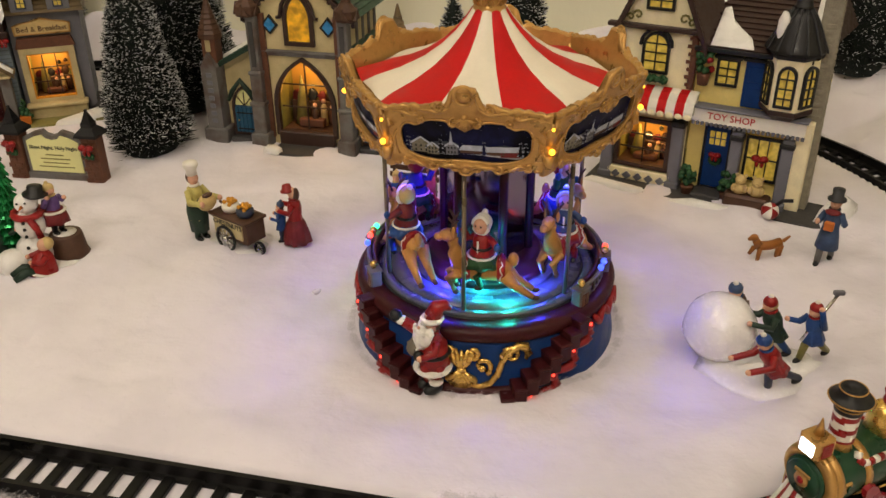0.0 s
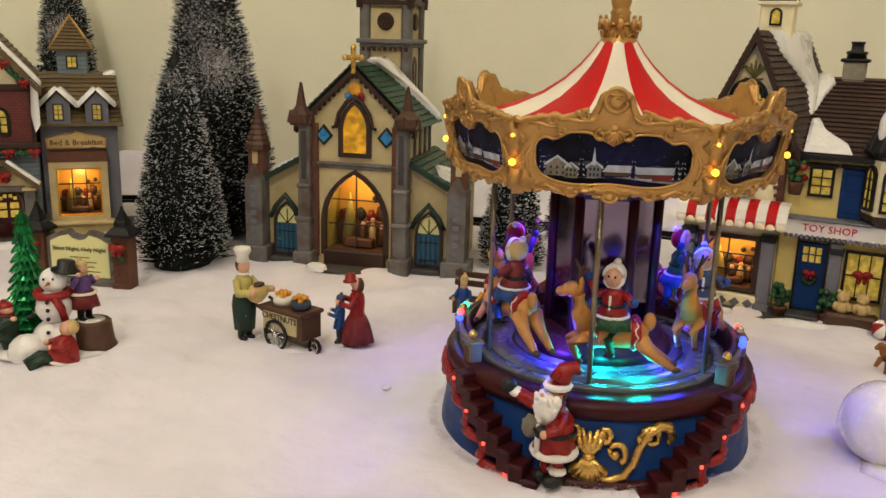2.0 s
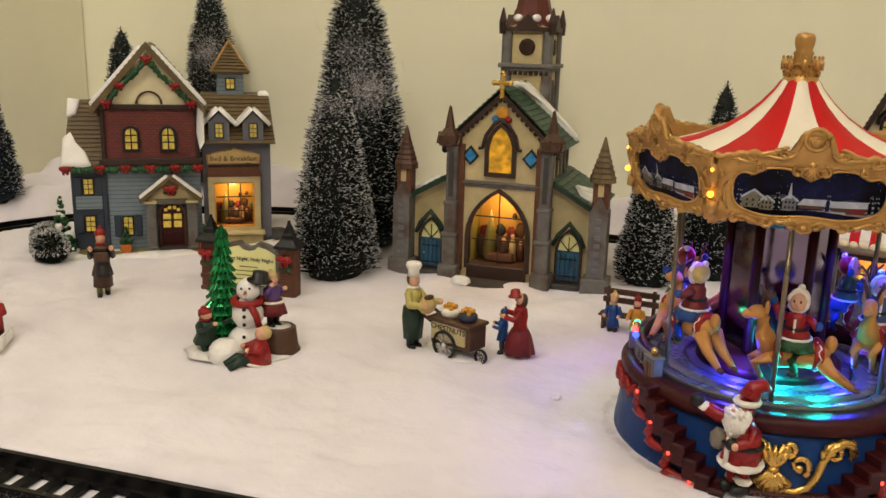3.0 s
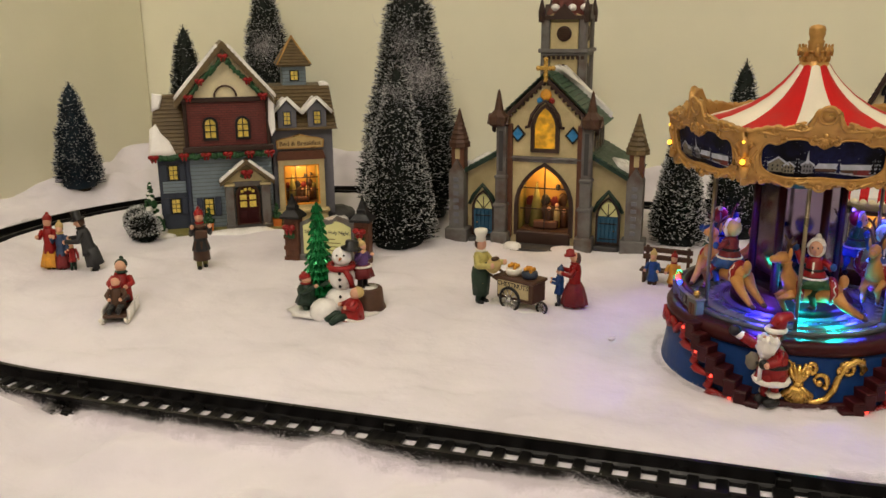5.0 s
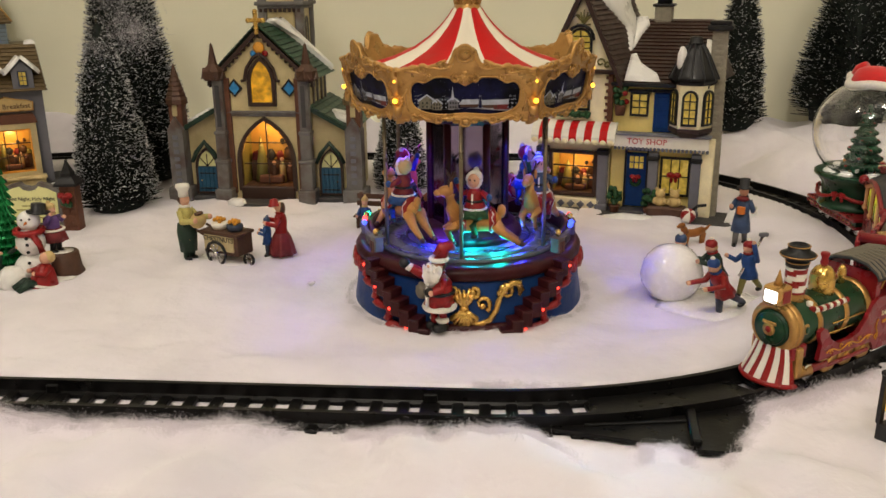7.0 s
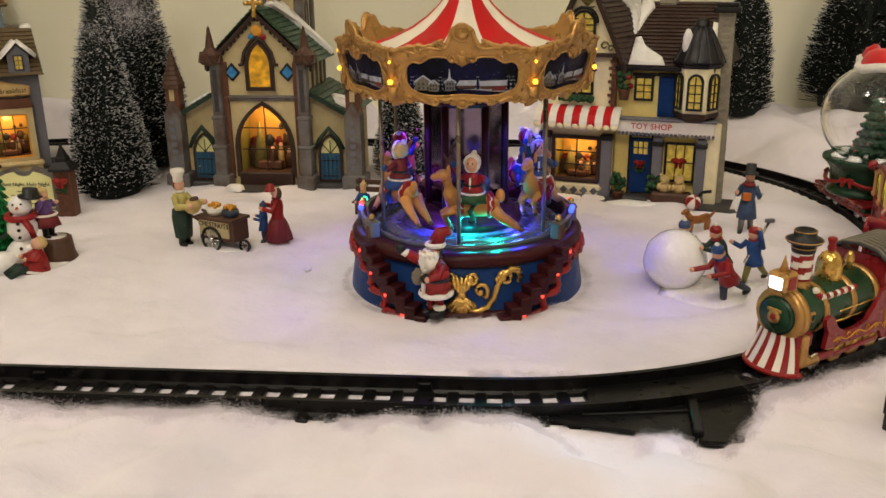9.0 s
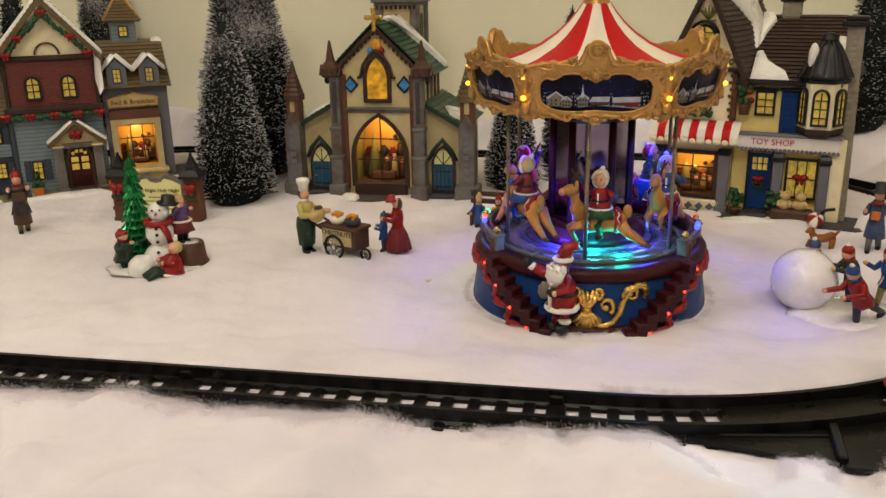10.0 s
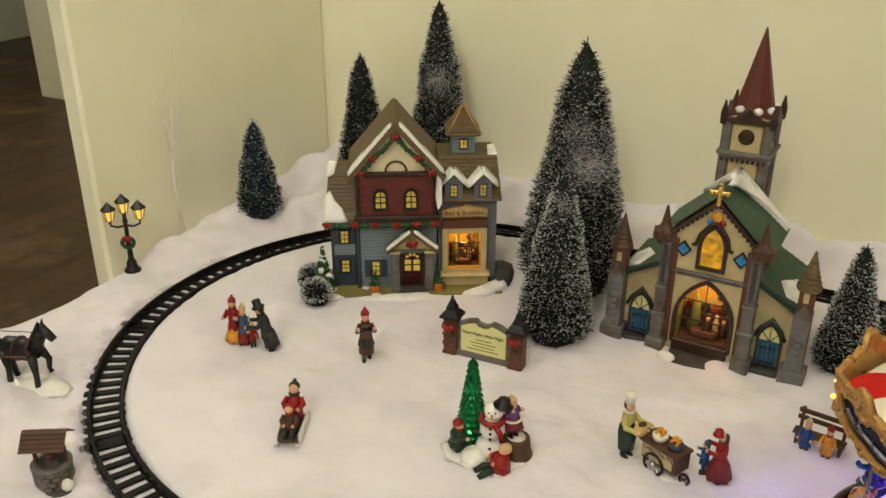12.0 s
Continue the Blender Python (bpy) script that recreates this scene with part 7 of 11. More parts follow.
        if sx > 0:
            sn = Shape()
            vs, fs = [], []
            out = (Vector(a1) - Vector(a0)).cross(Vector(b0) - Vector(a0)).normalized()
            out = out if out.z > 0 else -out
            rows = ((1.0, 0.19, 0.97), (0.95, 0.23, 0.95), (0.90, 0.25, 0.93), (0.84, 0.26, 0.88), (0.77, 0.31, 0.84), (0.70, 0.40, 0.83), (0.63, 0.46, 0.84), (0.57, 0.53, 0.79), (0.52, 0.54, 0.75), (0.45, 0.51, 0.67), (0.37, 0.46, 0.57), (0.31, 0.42, 0.49))
            for k, (ft, f0, f1) in enumerate(rows):
                thick = 0.0042 if 0 < k < len(rows) - 1 else 0.0016
                for fy, lift in ((f0, 0.0), (f0 + 0.02, thick * 0.8), ((f0 + f1) / 2, thick), (f1 - 0.02, thick * 0.8), (f1, 0.0)):
                    q = Vector(a0).lerp(Vector(b0), ft) + (Vector(a1) - Vector(a0)) * fy
                    vs.append(q + out * (lift + 0.0006))
            for k in range(len(rows) - 1):
                for i in range(4):
                    fs.append((k * 5 + i, k * 5 + 5 + i, k * 5 + 6 + i, k * 5 + 1 + i))
            sn.add(vs, fs, RESIN_SNOW, True)
            parts("snow", sn, r, "white snow runnel on the roof")
    # belfry on the gable ridge
    s = Shape().box((-0.078, 0.050, 0.228), (0.026, 0.024, 0.040), OFFWHITE, 0.001)
    s.box((-0.078, 0.050, 0.249), (0.032, 0.030, 0.004), OFFWHITE, 0.001)
    bel = part("belfry", s, c, "off-white roof lantern")
    small_window(c, arch(-0.078, 0.231, 0.0095, 0.014, "round"), 0.038, COALBLACK, PANE_Y, 1, 1, 0.0016)
    part("belfry_roof", Shape().lathe([(0.021, 0.250), (0.010, 0.268), (0.001, 0.280)], COALBLACK, 4, m=pose(-0.078, 0.050, 0, 0, 0, 45), smooth=False), bel)
    # right part
    part("wall", Shape().box((-0.003, 0.072, 0.0405), (0.098, 0.128, 0.081), LAMPLITWALL, 0.001), c, "pale yellow wall with lamplight in its colour")
    part("wall", Shape().box((0.0445, 0.003, 0.0405), (0.014, 0.016, 0.081), OFFWHITE, 0.0008), c)
    part("wall", Shape().box((-0.003, 0.070, 0.106), (0.096, 0.132, 0.052), LAMPLITWALL, 0.001), c, "pale yellow upper wall with lamplight in its colour")
    s = Shape().box((0.000, -0.006, 0.0765), (0.092, 0.010, 0.013), WHITEPAINT, 0.0006)
    s.box((0.000, -0.007, 0.0838), (0.096, 0.013, 0.0022), LILAC, 0.0006)
    for k in range(24):
        s.box((-0.0445 + 0.0039 * k, -0.0112, 0.0695), (0.0026, 0.0018, 0.0034), LILAC, 0.0004)
    board = part("sign_board", s, c, "white fascia sign with lilac dentils")
    lettering("lettering", "TOY SHOP", 0.0082, STRIPERED, board, pose(-0.0135, -0.0113, 0.0768), label="red letters")
    for px in (-0.0065, 0.0350):
        s = Shape().box((px, -0.004, 0.034), (0.0095, 0.009, 0.064), LILAC, 0.0008)
        s.box((px, -0.005, 0.060), (0.0115, 0.011, 0.0045), COALBLACK, 0.0008)
        s.box((px, -0.005, 0.004), (0.0115, 0.011, 0.008), LILAC, 0.0008)
        part("pilaster", s, c, "lilac grey pilaster with dark cap")
    door = part("door", Shape().box((-0.0245, 0.0065, 0.034), (0.021, 0.004, 0.056), NAVY, 0.0006), c, "royal blue shop door")
    s = Shape().ring(rect(-0.0365, 0.004, -0.0125, 0.0665), rect(-0.0345, 0.0045, -0.0145, 0.0645), 0.0025, 0.0085, COALBLACK)
    part("door_frame", s, door)
    s = Shape()
    for i in range(3):
        for j in range(2):
            s.box((-0.0295 + 0.005 * i, 0.0042, 0.049 + 0.0068 * j), (0.0038, 0.001, 0.0056), PANE_Y, 0.0002)
    part("door_panes", s, door, "lit yellow panes")
    s = Shape()
    for k in range(14):
        a = 2 * math.pi * k / 14
        s.ball((-0.0245 + 0.0042 * math.cos(a), 0.003, 0.033 + 0.0042 * math.sin(a)), 0.0018, GREENPAINT, 6, 5, rough=0.5, seed=k)
    garland(s, [(-0.0245, 0.002, 0.0375)], 0.0032, rnd, (0,))
    part("wreath", s, door, "green wreath with red bow")
    small_window(c, rect(-0.0005, 0.020, 0.0290, 0.060), 0.006, COALBLACK, PANE_Y, 3, 2, 0.0022, 0.003)
    s = Shape()
    garland(s, [(0.014, 0.000, 0.042)], 0.0042, rnd, (0,))
    part("window_bow", s, c, "large red bow")
    s = Shape().box((0.0105, -0.014, 0.0070), (0.038, 0.016, 0.014), BROWNPAINT, 0.002)
    basket = part("toy_trough", s, c, "brown wooden trough")
    for k, px in enumerate((0.0035, 0.0175)):
        s = Shape()
        s.at = Matrix.Translation((px, -0.014, 0.0135)) @ Matrix.Scale(0.82, 4) @ Matrix.Translation((-px, 0.014, -0.0135))
        s.ball((px, -0.014, 0.0195), (0.0075, 0.0065, 0.0075), TAN, 10, 7, rough=0.15, seed=k)
        s.ball((px, -0.0155, 0.0295), (0.0060, 0.0055, 0.0056), TAN, 10, 7, rough=0.12, seed=k + 5)
        for sg in (-1, 1):
            s.ball((px + sg * 0.0045, -0.015, 0.0345), (0.0022, 0.0015, 0.0022), TAN, 7, 5)
            s.ball((px + sg * 0.0060, -0.018, 0.0205), (0.0028, 0.0028, 0.0045), TAN, 7, 5)
        s.ball((px, -0.0208, 0.0283), (0.0022, 0.0016, 0.0018), TAN, 7, 5)
        part("teddy_bear", s, basket, "tan teddy bear")
    for px, pz in ((-0.0425, 0.0), (-0.0080, 0.0)):
        s = Shape().lathe([(0.0042, 0), (0.0055, 0.0085), (0.0060, 0.0095)], RUST, 12, m=pose(px, -0.010, pz))
        pot = part("flower_pot", s, c, "terracotta pot")
        s = Shape()
        for k in range(20):
            s.ball((px + rnd.uniform(-1, 1) * 0.0055, -0.010 + rnd.uniform(-1, 1) * 0.004, 0.011 + rnd.random() * 0.016), 0.0028, GREENPAINT, 6, 5, rough=0.5, seed=k)
        part("shrub", s, pot, "green potted shrub")
    s = Shape().lathe([(0.0044, 0.1015), (0.0058, 0.1105), (0.0062, 0.1115)], RUST, 12, m=pose(-0.0425, -0.006, 0))
    pot = part("flower_pot", s, c, "terracotta pot by the window")
    s = Shape()
    for k in range(26):
        s.ball((-0.0425 + rnd.uniform(-1, 1) * 0.0055, -0.006 + rnd.uniform(-1, 1) * 0.004, 0.113 + rnd.random() * 0.017), 0.0028, GREENPAINT if k % 7 else REDPAINT, 6, 5, rough=0.5, seed=k)
    part("shrub", s, pot, "green shrub with red berries")
    small_window(c, rect(-0.034, 0.100, -0.0155, 0.124), 0.004, COALBLACK, PANE_Y, 2, 3, 0.0022, 0.003)
    part("hood_mould", Shape().box((-0.0247, 0.001, 0.1255), (0.023, 0.006, 0.0028), COALBLACK, 0.0005), c)
    s = Shape().box((-0.0010, 0.0025, 0.1045), (0.019, 0.003, 0.039), NAVY, 0.0005)
    for j in range(2):
        s.box((-0.001, 0.0008, 0.0955 + 0.018 * j), (0.013, 0.001, 0.013), NAVY, 0.0005)
    part("balcony_door", s, c, "royal blue upper door")
    part("hood_mould", Shape().box((-0.001, 0.001, 0.1260), (0.023, 0.006, 0.0028), COALBLACK, 0.0005), c)
    # corner turret
    tx, ty = 0.0260, -0.001
    s = Shape().lathe([(0.0200, 0.0905), (0.0200, 0.137)], OFFWHITE, 6, m=pose(tx, ty, 0), smooth=False, phase=0.0)
    tur = part("turret", s, c, "off-white bay turret")
    s = Shape().lathe([(0.014, 0.083), (0.0208, 0.0885), (0.0214, 0.0925)], WOODBROWN, 6, m=pose(tx, ty, 0), smooth=False, phase=0.0)
    s.lathe([(0.0212, 0.1345), (0.0226, 0.1375), (0.0216, 0.1395)], COALBLACK, 6, m=pose(tx, ty, 0), smooth=False, phase=0.0)
    parts("turret_moulding", s, tur, "dark moulded bands")
    for deg in (-60, 0, 60):
        m = Matrix.Translation((tx, ty, 0)) @ pose(0, 0, 0, 0, 0, deg)
        o = arch(0, 0.0955, 0.0150, 0.0345, "round")
        fy = -0.0200 * math.cos(radians(30))
        pane = part("window", Shape().prism(shrink(o, 0.0012), fy - 0.0012, fy + 0.001, PANE_Y, m=m), tur, "lit yellow arched pane")
        fr = Shape().ring(o, shrink(o, 0.0022), fy - 0.0026, fy, COALBLACK, m=m)
        fr.box((0, fy - 0.0018, 0.1115), (0.0011, 0.0014, 0.031), COALBLACK, m=m)
        for z in (0.1035, 0.1115, 0.1195):
            fr.box((0, fy - 0.0018, z), (0.0115, 0.0013, 0.0010), COALBLACK, m=m)
        part("frame", fr, pane)
    s = Shape()
    prof = [(0.0236, 0.1390), (0.0232, 0.1412), (0.0212, 0.1450), (0.0180, 0.1520), (0.0144, 0.1600), (0.0104, 0.1672), (0.0068, 0.1722)]
    s.lathe(prof, COALBLACK, 12, m=pose(tx, ty, 0))
    s.lathe([(0.0060, 0.1716), (0.0078, 0.1728), (0.0066, 0.1740), (0.0060, 0.1775), (0.0052, 0.1788), (0.0020, 0.1796)], COALBLACK, 12, m=pose(tx, ty, 0))
    cap = part("turret_roof", s, tur, "black ribbed bell-shaped roof")
    ribs = Shape()
    for k in range(12):
        a = 2 * math.pi * k / 12
        ribs.tube([(tx + r * math.cos(a), ty + r * math.sin(a), z) for r, z in prof], 0.0011, CHARCOAL, 5)
    for rib in ribs.pieces():
        part("rib", rib, tur)
    sn = Shape()
    sn.ball((tx - 0.0110, ty - 0.0105, 0.1585), (0.0050, 0.0045, 0.0120), RESIN_SNOW, 10, 8, m=None, rough=0.25)
    parts("snow", sn, cap, "white snow patch")
    # main roof
    s = Shape()
    s.courses((-0.047, -0.008, 0.134), (0.044, -0.008, 0.134), (0.034, 0.098, 0.190), (-0.047, 0.098, 0.190), 18, 0.0018, ROOFBROWN)
    s.courses((0.056, 0.150, 0.128), (-0.050, 0.150, 0.128), (-0.047, 0.098, 0.190), (0.034, 0.098, 0.190), 12, 0.0018, ROOFBROWN)
    s.courses((0.044, -0.008, 0.134), (0.056, 0.150, 0.128), (0.034, 0.100, 0.190), (0.034, 0.096, 0.190), 12, 0.0016, ROOFBROWN)
    s.box((-0.005, -0.0085, 0.1325), (0.094, 0.003, 0.004), COALBLACK, 0.0006)
    roof = part("roof", s, c, "dark brown shingled main roof")
    sn = Shape()
    up = lambda y: 0.1352 + 0.528 * (y + 0.008)
    slab(sn, [(x, y, up(y)) for x, y in ((-0.040, -0.008), (-0.004, -0.008), (-0.008, 0.002), (-0.020, 0.012), (-0.030, 0.022), (-0.036, 0.036), (-0.041, 0.034))], 0.0035, RESIN_SNOW)
    slab(sn, [(x, y, up(y)) for x, y in ((-0.046, 0.046), (-0.040, 0.044), (-0.036, 0.066), (-0.030, 0.086), (-0.034, 0.099), (-0.046, 0.099))], 0.004, RESIN_SNOW)
    slab(sn, [(x, y, up(y)) for x, y in ((0.034, 0.004), (0.0405, 0.004), (0.0375, 0.060), (0.031, 0.062))], 0.003, RESIN_SNOW)
    parts("snow", sn, roof, "white snow patches on the shingles")
    # chimneys
    s = Shape().box((-0.018, 0.100, 0.190), (0.018, 0.017, 0.030), GREYBRICK, 0.001)
    s.box((-0.018, 0.100, 0.2045), (0.023, 0.021, 0.003), COALBLACK, 0.001)
    s.lathe([(0.0080, 0.2060), (0.0076, 0.2105), (0.0086, 0.2112), (0.0086, 0.2128), (0.0052, 0.2136), (0.0048, 0.2190), (0.0058, 0.2198), (0.0056, 0.2212)], COALBLACK, 10, m=pose(-0.018, 0.100, -0.001))
    part("chimney", s, c, "grey stone chimney with black pot")
    s = Shape()
    prof = [(0.0135, 0.0), (0.0125, 0.06), (0.0105, 0.125), (0.0100, 0.185)]
    s.lathe(prof, GREYBRICK, 4, m=pose(0.0470, 0.012, 0, 0, 0, 45), smooth=False)
    rn = random.Random(3)
    for k in range(34):
        z = 0.005 + 0.0053 * k
        w = 0.0188 - 0.00003 * k - 0.0045 * z / 0.185
        s.box((0.0470 + (0.0012 if k % 2 else -0.0012), 0.012 - w * 0.5, z), (w * 0.62, 0.0014, 0.0036), GREYBRICK, 0.0005)
        s.box((0.0470 + w * 0.5, 0.012 + (0.0012 if k % 2 else -0.0012), z), (0.0014, w * 0.62, 0.0036), GREYBRICK, 0.0005)
    s.box((0.0470, 0.012, 0.187), (0.024, 0.024, 0.005), COALBLACK, 0.001)
    s.box((0.0470, 0.012, 0.1915), (0.020, 0.020, 0.004), COALBLACK, 0.001)
    part("chimney", s, c, "tall grey stone chimney stack")
    # plinth, steps, snow, ball
    s = Shape().prism([(-0.135, -0.004), (0.078, -0.004), (0.078, 0.0025), (-0.135, 0.0025)], -0.028, 0.10, DARKSTONE)
    s.box((-0.025, -0.006, 0.0035), (0.026, 0.020, 0.004), DARKSTONE, 0.001)
    part("plinth", s, c, "dark paved plinth")
    sn = Shape()
    slab(sn, [(-0.052, -0.034, 0.0015), (-0.006, -0.034, 0.0015), (0.000, -0.028, 0.003), (-0.035, -0.026, 0.003)], 0.004, RESIN_SNOW)
    slab(sn, [(0.066, -0.018, 0.001), (0.094, -0.014, 0.001), (0.098, 0.014, 0.001), (0.084, 0.028, 0.003), (0.072, 0.006, 0.003)], 0.016, RESIN_SNOW, 0.5)
    slab(sn, [(-0.138, -0.030, 0.0015), (-0.080, -0.032, 0.0015), (-0.075, -0.026, 0.003), (-0.130, -0.020, 0.003)], 0.004, RESIN_SNOW)
    parts("snow", sn, c, "white snow heaped at the plinth")
    s = Shape()
    for k in range(6):
        v, f = [], []
        for j in range(7):
            t = math.pi * (j / 6 - 0.5)
            for i in range(4):
                a = radians(60 * k + 20 * i)
                v.append((0.0075 * math.cos(t) * math.cos(a), 0.0075 * math.cos(t) * math.sin(a), 0.0075 * math.sin(t)))
        for j in range(6):
            for i in range(3):
                f.append((j * 4 + i, j * 4 + i + 1, j * 4 + i + 5, j * 4 + i + 4))
        s.add(v, f, REDPAINT if k % 2 else WHITEPAINT, True, pose(0.0330, -0.0290, 0.0095, 40, 20, 0))
    s.tube([(0.036, -0.027, 0.014), (0.041, -0.025, 0.019), (0.049, -0.023, 0.020)], 0.0016, COALBLACK, 6)
    part("toy_ball", s, c, "red and white toy ball")
    return c


church(-0.108, 0.786, -14)
inn(-0.4600, 0.8500, 20)
toy_shop(0.2900, 0.6550, -29)

# ---- toy train on the front of the loop ----
RAILTOP = 0.0095


def wheel_mesh(r, w, mat, hub, spokes=0):
    s = Shape().lathe([(r * 0.55, -w / 2), (r * 0.95, -w / 2), (r, -w * 0.3), (r, w * 0.3), (r * 0.95, w / 2), (r * 0.55, w / 2)], mat, 18, m=pose(0, 0, 0, 90, 0, 0))
    s.lathe([(r * 0.30, -w * 0.7), (r * 0.30, w * 0.7)], hub, 10, m=pose(0, 0, 0, 90, 0, 0))
    if spokes:
        for k in range(spokes):
            a = 2 * math.pi * k / spokes
            s.tube([(0, 0, 0), (r * 0.85 * math.cos(a), 0, r * 0.85 * math.sin(a))], r * 0.09, mat, 5)
    else:
        s.lathe([(0.0, -w * 0.4), (r * 0.6, -w * 0.4), (r * 0.6, w * 0.4), (0.0, w * 0.4)], mat, 14, m=pose(0, 0, 0, 90, 0, 0))
    return s


SMALLWHEEL = wheel_mesh(0.0058, 0.0030, SILVER, SILVER).mesh("wheel")
GOLDWHEEL = wheel_mesh(0.0086, 0.0034, GOLD, BRASS, 8).mesh("wheel")


def bogies(car, xs):
    for x in xs:
        frame_ = Shape().box((x, 0, RAILTOP + 0.0075), (0.024, 0.020, 0.005), BLACK, 0.001)
        b = part("bogie", frame_, car, "black bogie")
        for dx in (-0.0078, 0.0078):
            for sy in (-1, 1):
                part("wheel", SMALLWHEEL, b, "bright grey wheel", m=pose(x + dx, sy * 0.0150, RAILTOP + 0.0056))


def scroll_line(s, x0, z0, length, y, size, mat, n=4):
    """Painted flourish: a wavy stem with curls, raised a little."""
    sg = -1 if y < 0 else 1
    pts = [(x0 + length * i / 24, y, z0 + size * 0.55 * math.sin(i * 2 * math.pi * n / 48)) for i in range(25)]
    s.tube(pts, size * 0.20, mat, 5)
    for k in range(n):
        cx, cz = x0 + length * (k + 0.5) / n, z0 + (size * 0.45 if k % 2 else -size * 0.30)
        s.tube([(cx + size * 0.75 * (1 - q / 9) * math.cos(q * 0.8), y, cz + size * 0.75 * (1 - q / 9) * math.sin(q * 0.8)) for q in range(8)], size * 0.17, mat, 5)


def locomotive(m):
    c = empty("toy_locomotive", m, "green boilered red toy steam locomotive with candy-striped funnel", "locomotive", "toy train cars")
    s = Shape().box((0.002, 0, 0.0175), (0.112, 0.022, 0.007), BLACK, 0.001)
    part("chassis", s, c)
    boiler = Shape().lathe([(0.0155, 0.0), (0.0158, 0.003), (0.0158, 0.072), (0.0150, 0.075)], TRAINGREEN, 28, m=pose(-0.051, 0, 0.044, 0, 90, 0))
    b = part("boiler", boiler, c, "dark green boiler")
    for x, r in ((-0.0480, 0.0170), (-0.0285, 0.0164), (-0.0010, 0.0164), (0.0225, 0.0168)):
        part("boiler_band", Shape().lathe([(r, -0.0022), (r + 0.0003, 0), (r, 0.0022)], GOLD, 28, m=pose(x, 0, 0.044, 0, 90, 0)), b, "gold boiler band")
    s = Shape().lathe([(0.0168, -0.0016), (0.0165, 0.0), (0.0125, 0.0026), (0.0122, 0.0016), (0.0080, 0.0016), (0.0078, 0.0030), (0.0035, 0.0035), (0.0, 0.0038)][::-1], GOLD, 26, m=pose(-0.0520, 0, 0.044, 0, -90, 0))
    s.lathe([(0.0, -0.0001), (0.0118, 0.0), (0.0118, 0.0022), (0.0, 0.0022)][1:3], TRAINGREEN, 26, m=pose(-0.0530, 0, 0.044, 0, -90, 0))
    s.lathe([(0.0105, 0.0), (0.0098, 0.0012), (0.0, 0.0014)], TRAINGREEN, 24, m=pose(-0.0558, 0, 0.044, 0, -90, 0))
    s.lathe([(0.0044, 0.0), (0.0040, 0.0010), (0.0, 0.0012)], GOLD, 16, m=pose(-0.0570, 0, 0.044, 0, -90, 0))
    s.box((-0.0574, 0, 0.0482), (0.0012, 0.0100, 0.0022), GOLD, 0.0005)
    s.ball((-0.0580, 0, 0.044), (0.0012, 0.0022, 0.0022), REDPAINT, 8, 6)
    part("smokebox_door", s, b, "gold and green smokebox door with a red boss")
    s = Shape().box((-0.0525, 0, 0.0655), (0.0125, 0.0130, 0.0125), GOLD, 0.0015)
    s.lathe([(0.0030, 0.0), (0.0012, 0.006), (0.0002, 0.0100)], GOLD, 8, m=pose(-0.0525, 0, 0.0715))
    head = part("headlamp", s, c, "gold headlamp housing")
    part("headlamp_lens", Shape().box((-0.0590, 0, 0.0655), (0.0016, 0.0086, 0.0074), BULB_W, 0.0006), head, "bright white lit lens")
    part("number_plate", Shape().box((-0.0525, -0.0066, 0.0655), (0.0065, 0.0006, 0.0075), REDPAINT), head, "plain red plate")
    # candy-striped funnel with a black hat
    s = Shape().lathe([(0.0068, 0.0575), (0.0056, 0.061), (0.0056, 0.064)], GOLD, 20, m=pose(-0.036, 0, 0))
    f = part("funnel_base", s, c, "gold funnel base")
    n, rows = 20, 12
    v, fr, fw = [], [], []
    for j in range(rows + 1):
        for i in range(n):
            a = 2 * math.pi * i / n
            v.append((-0.036 + 0.0064 * math.cos(a), 0.0064 * math.sin(a), 0.0635 + 0.0175 * j / rows))
    for j in range(rows):
        for i in range(n):
            q = (j * n + i, j * n + (i + 1) % n, (j + 1) * n + (i + 1) % n, (j + 1) * n + i)
            (fr if ((j / rows * 2.4 - i / n) % 1.0) < 0.45 else fw).append(q)
    s = Shape().add(v, fr, REDPAINT, True).add(v, fw, WHITEPAINT, True)
    part("funnel", s, c, "red and white candy-striped funnel")
    s = Shape().lathe([(0.0068, 0.0805), (0.0070, 0.0835), (0.0062, 0.0840), (0.0062, 0.0850), (0.0100, 0.0865), (0.0106, 0.0880), (0.0098, 0.0890), (0.0066, 0.0905), (0.0064, 0.0935), (0.0052, 0.0945), (0.0046, 0.0925)], COALBLACK, 24, m=pose(-0.036, 0, 0))
    for z, r in ((0.0835, 0.0071), (0.0880, 0.0107), (0.0935, 0.0065)):
        s.tube([(-0.036 + r * math.cos(a), r * math.sin(a), z) for a in [2 * math.pi * i / 24 for i in range(25)]], 0.0004, GOLD, 5)
    part("funnel_cap", s, c, "black top-hat funnel cap with gold rims")
    s = Shape().lathe([(0.0085, 0.0570), (0.0078, 0.0600), (0.0080, 0.0605), (0.0080, 0.0660), (0.0074, 0.0700), (0.0052, 0.0738), (0.0018, 0.0758)], BRASS, 20, m=pose(-0.0075, 0, 0))
    d = part("steam_dome", s, c, "shiny gold steam dome")
    part("knob", Shape().lathe([(0.0020, 0.0750), (0.0026, 0.0775), (0.0020, 0.0800), (0.0030, 0.0830), (0.0024, 0.0840)], REDPAINT, 14, m=pose(-0.0075, 0, 0)), d, "red knob")
    s = Shape().lathe([(0.0026, 0.0590), (0.0020, 0.0630), (0.0032, 0.0650), (0.0026, 0.0690), (0.0010, 0.0715)], BRASS, 14, m=pose(0.0135, 0, 0))
    part("bell", s, c, "small gold bell")
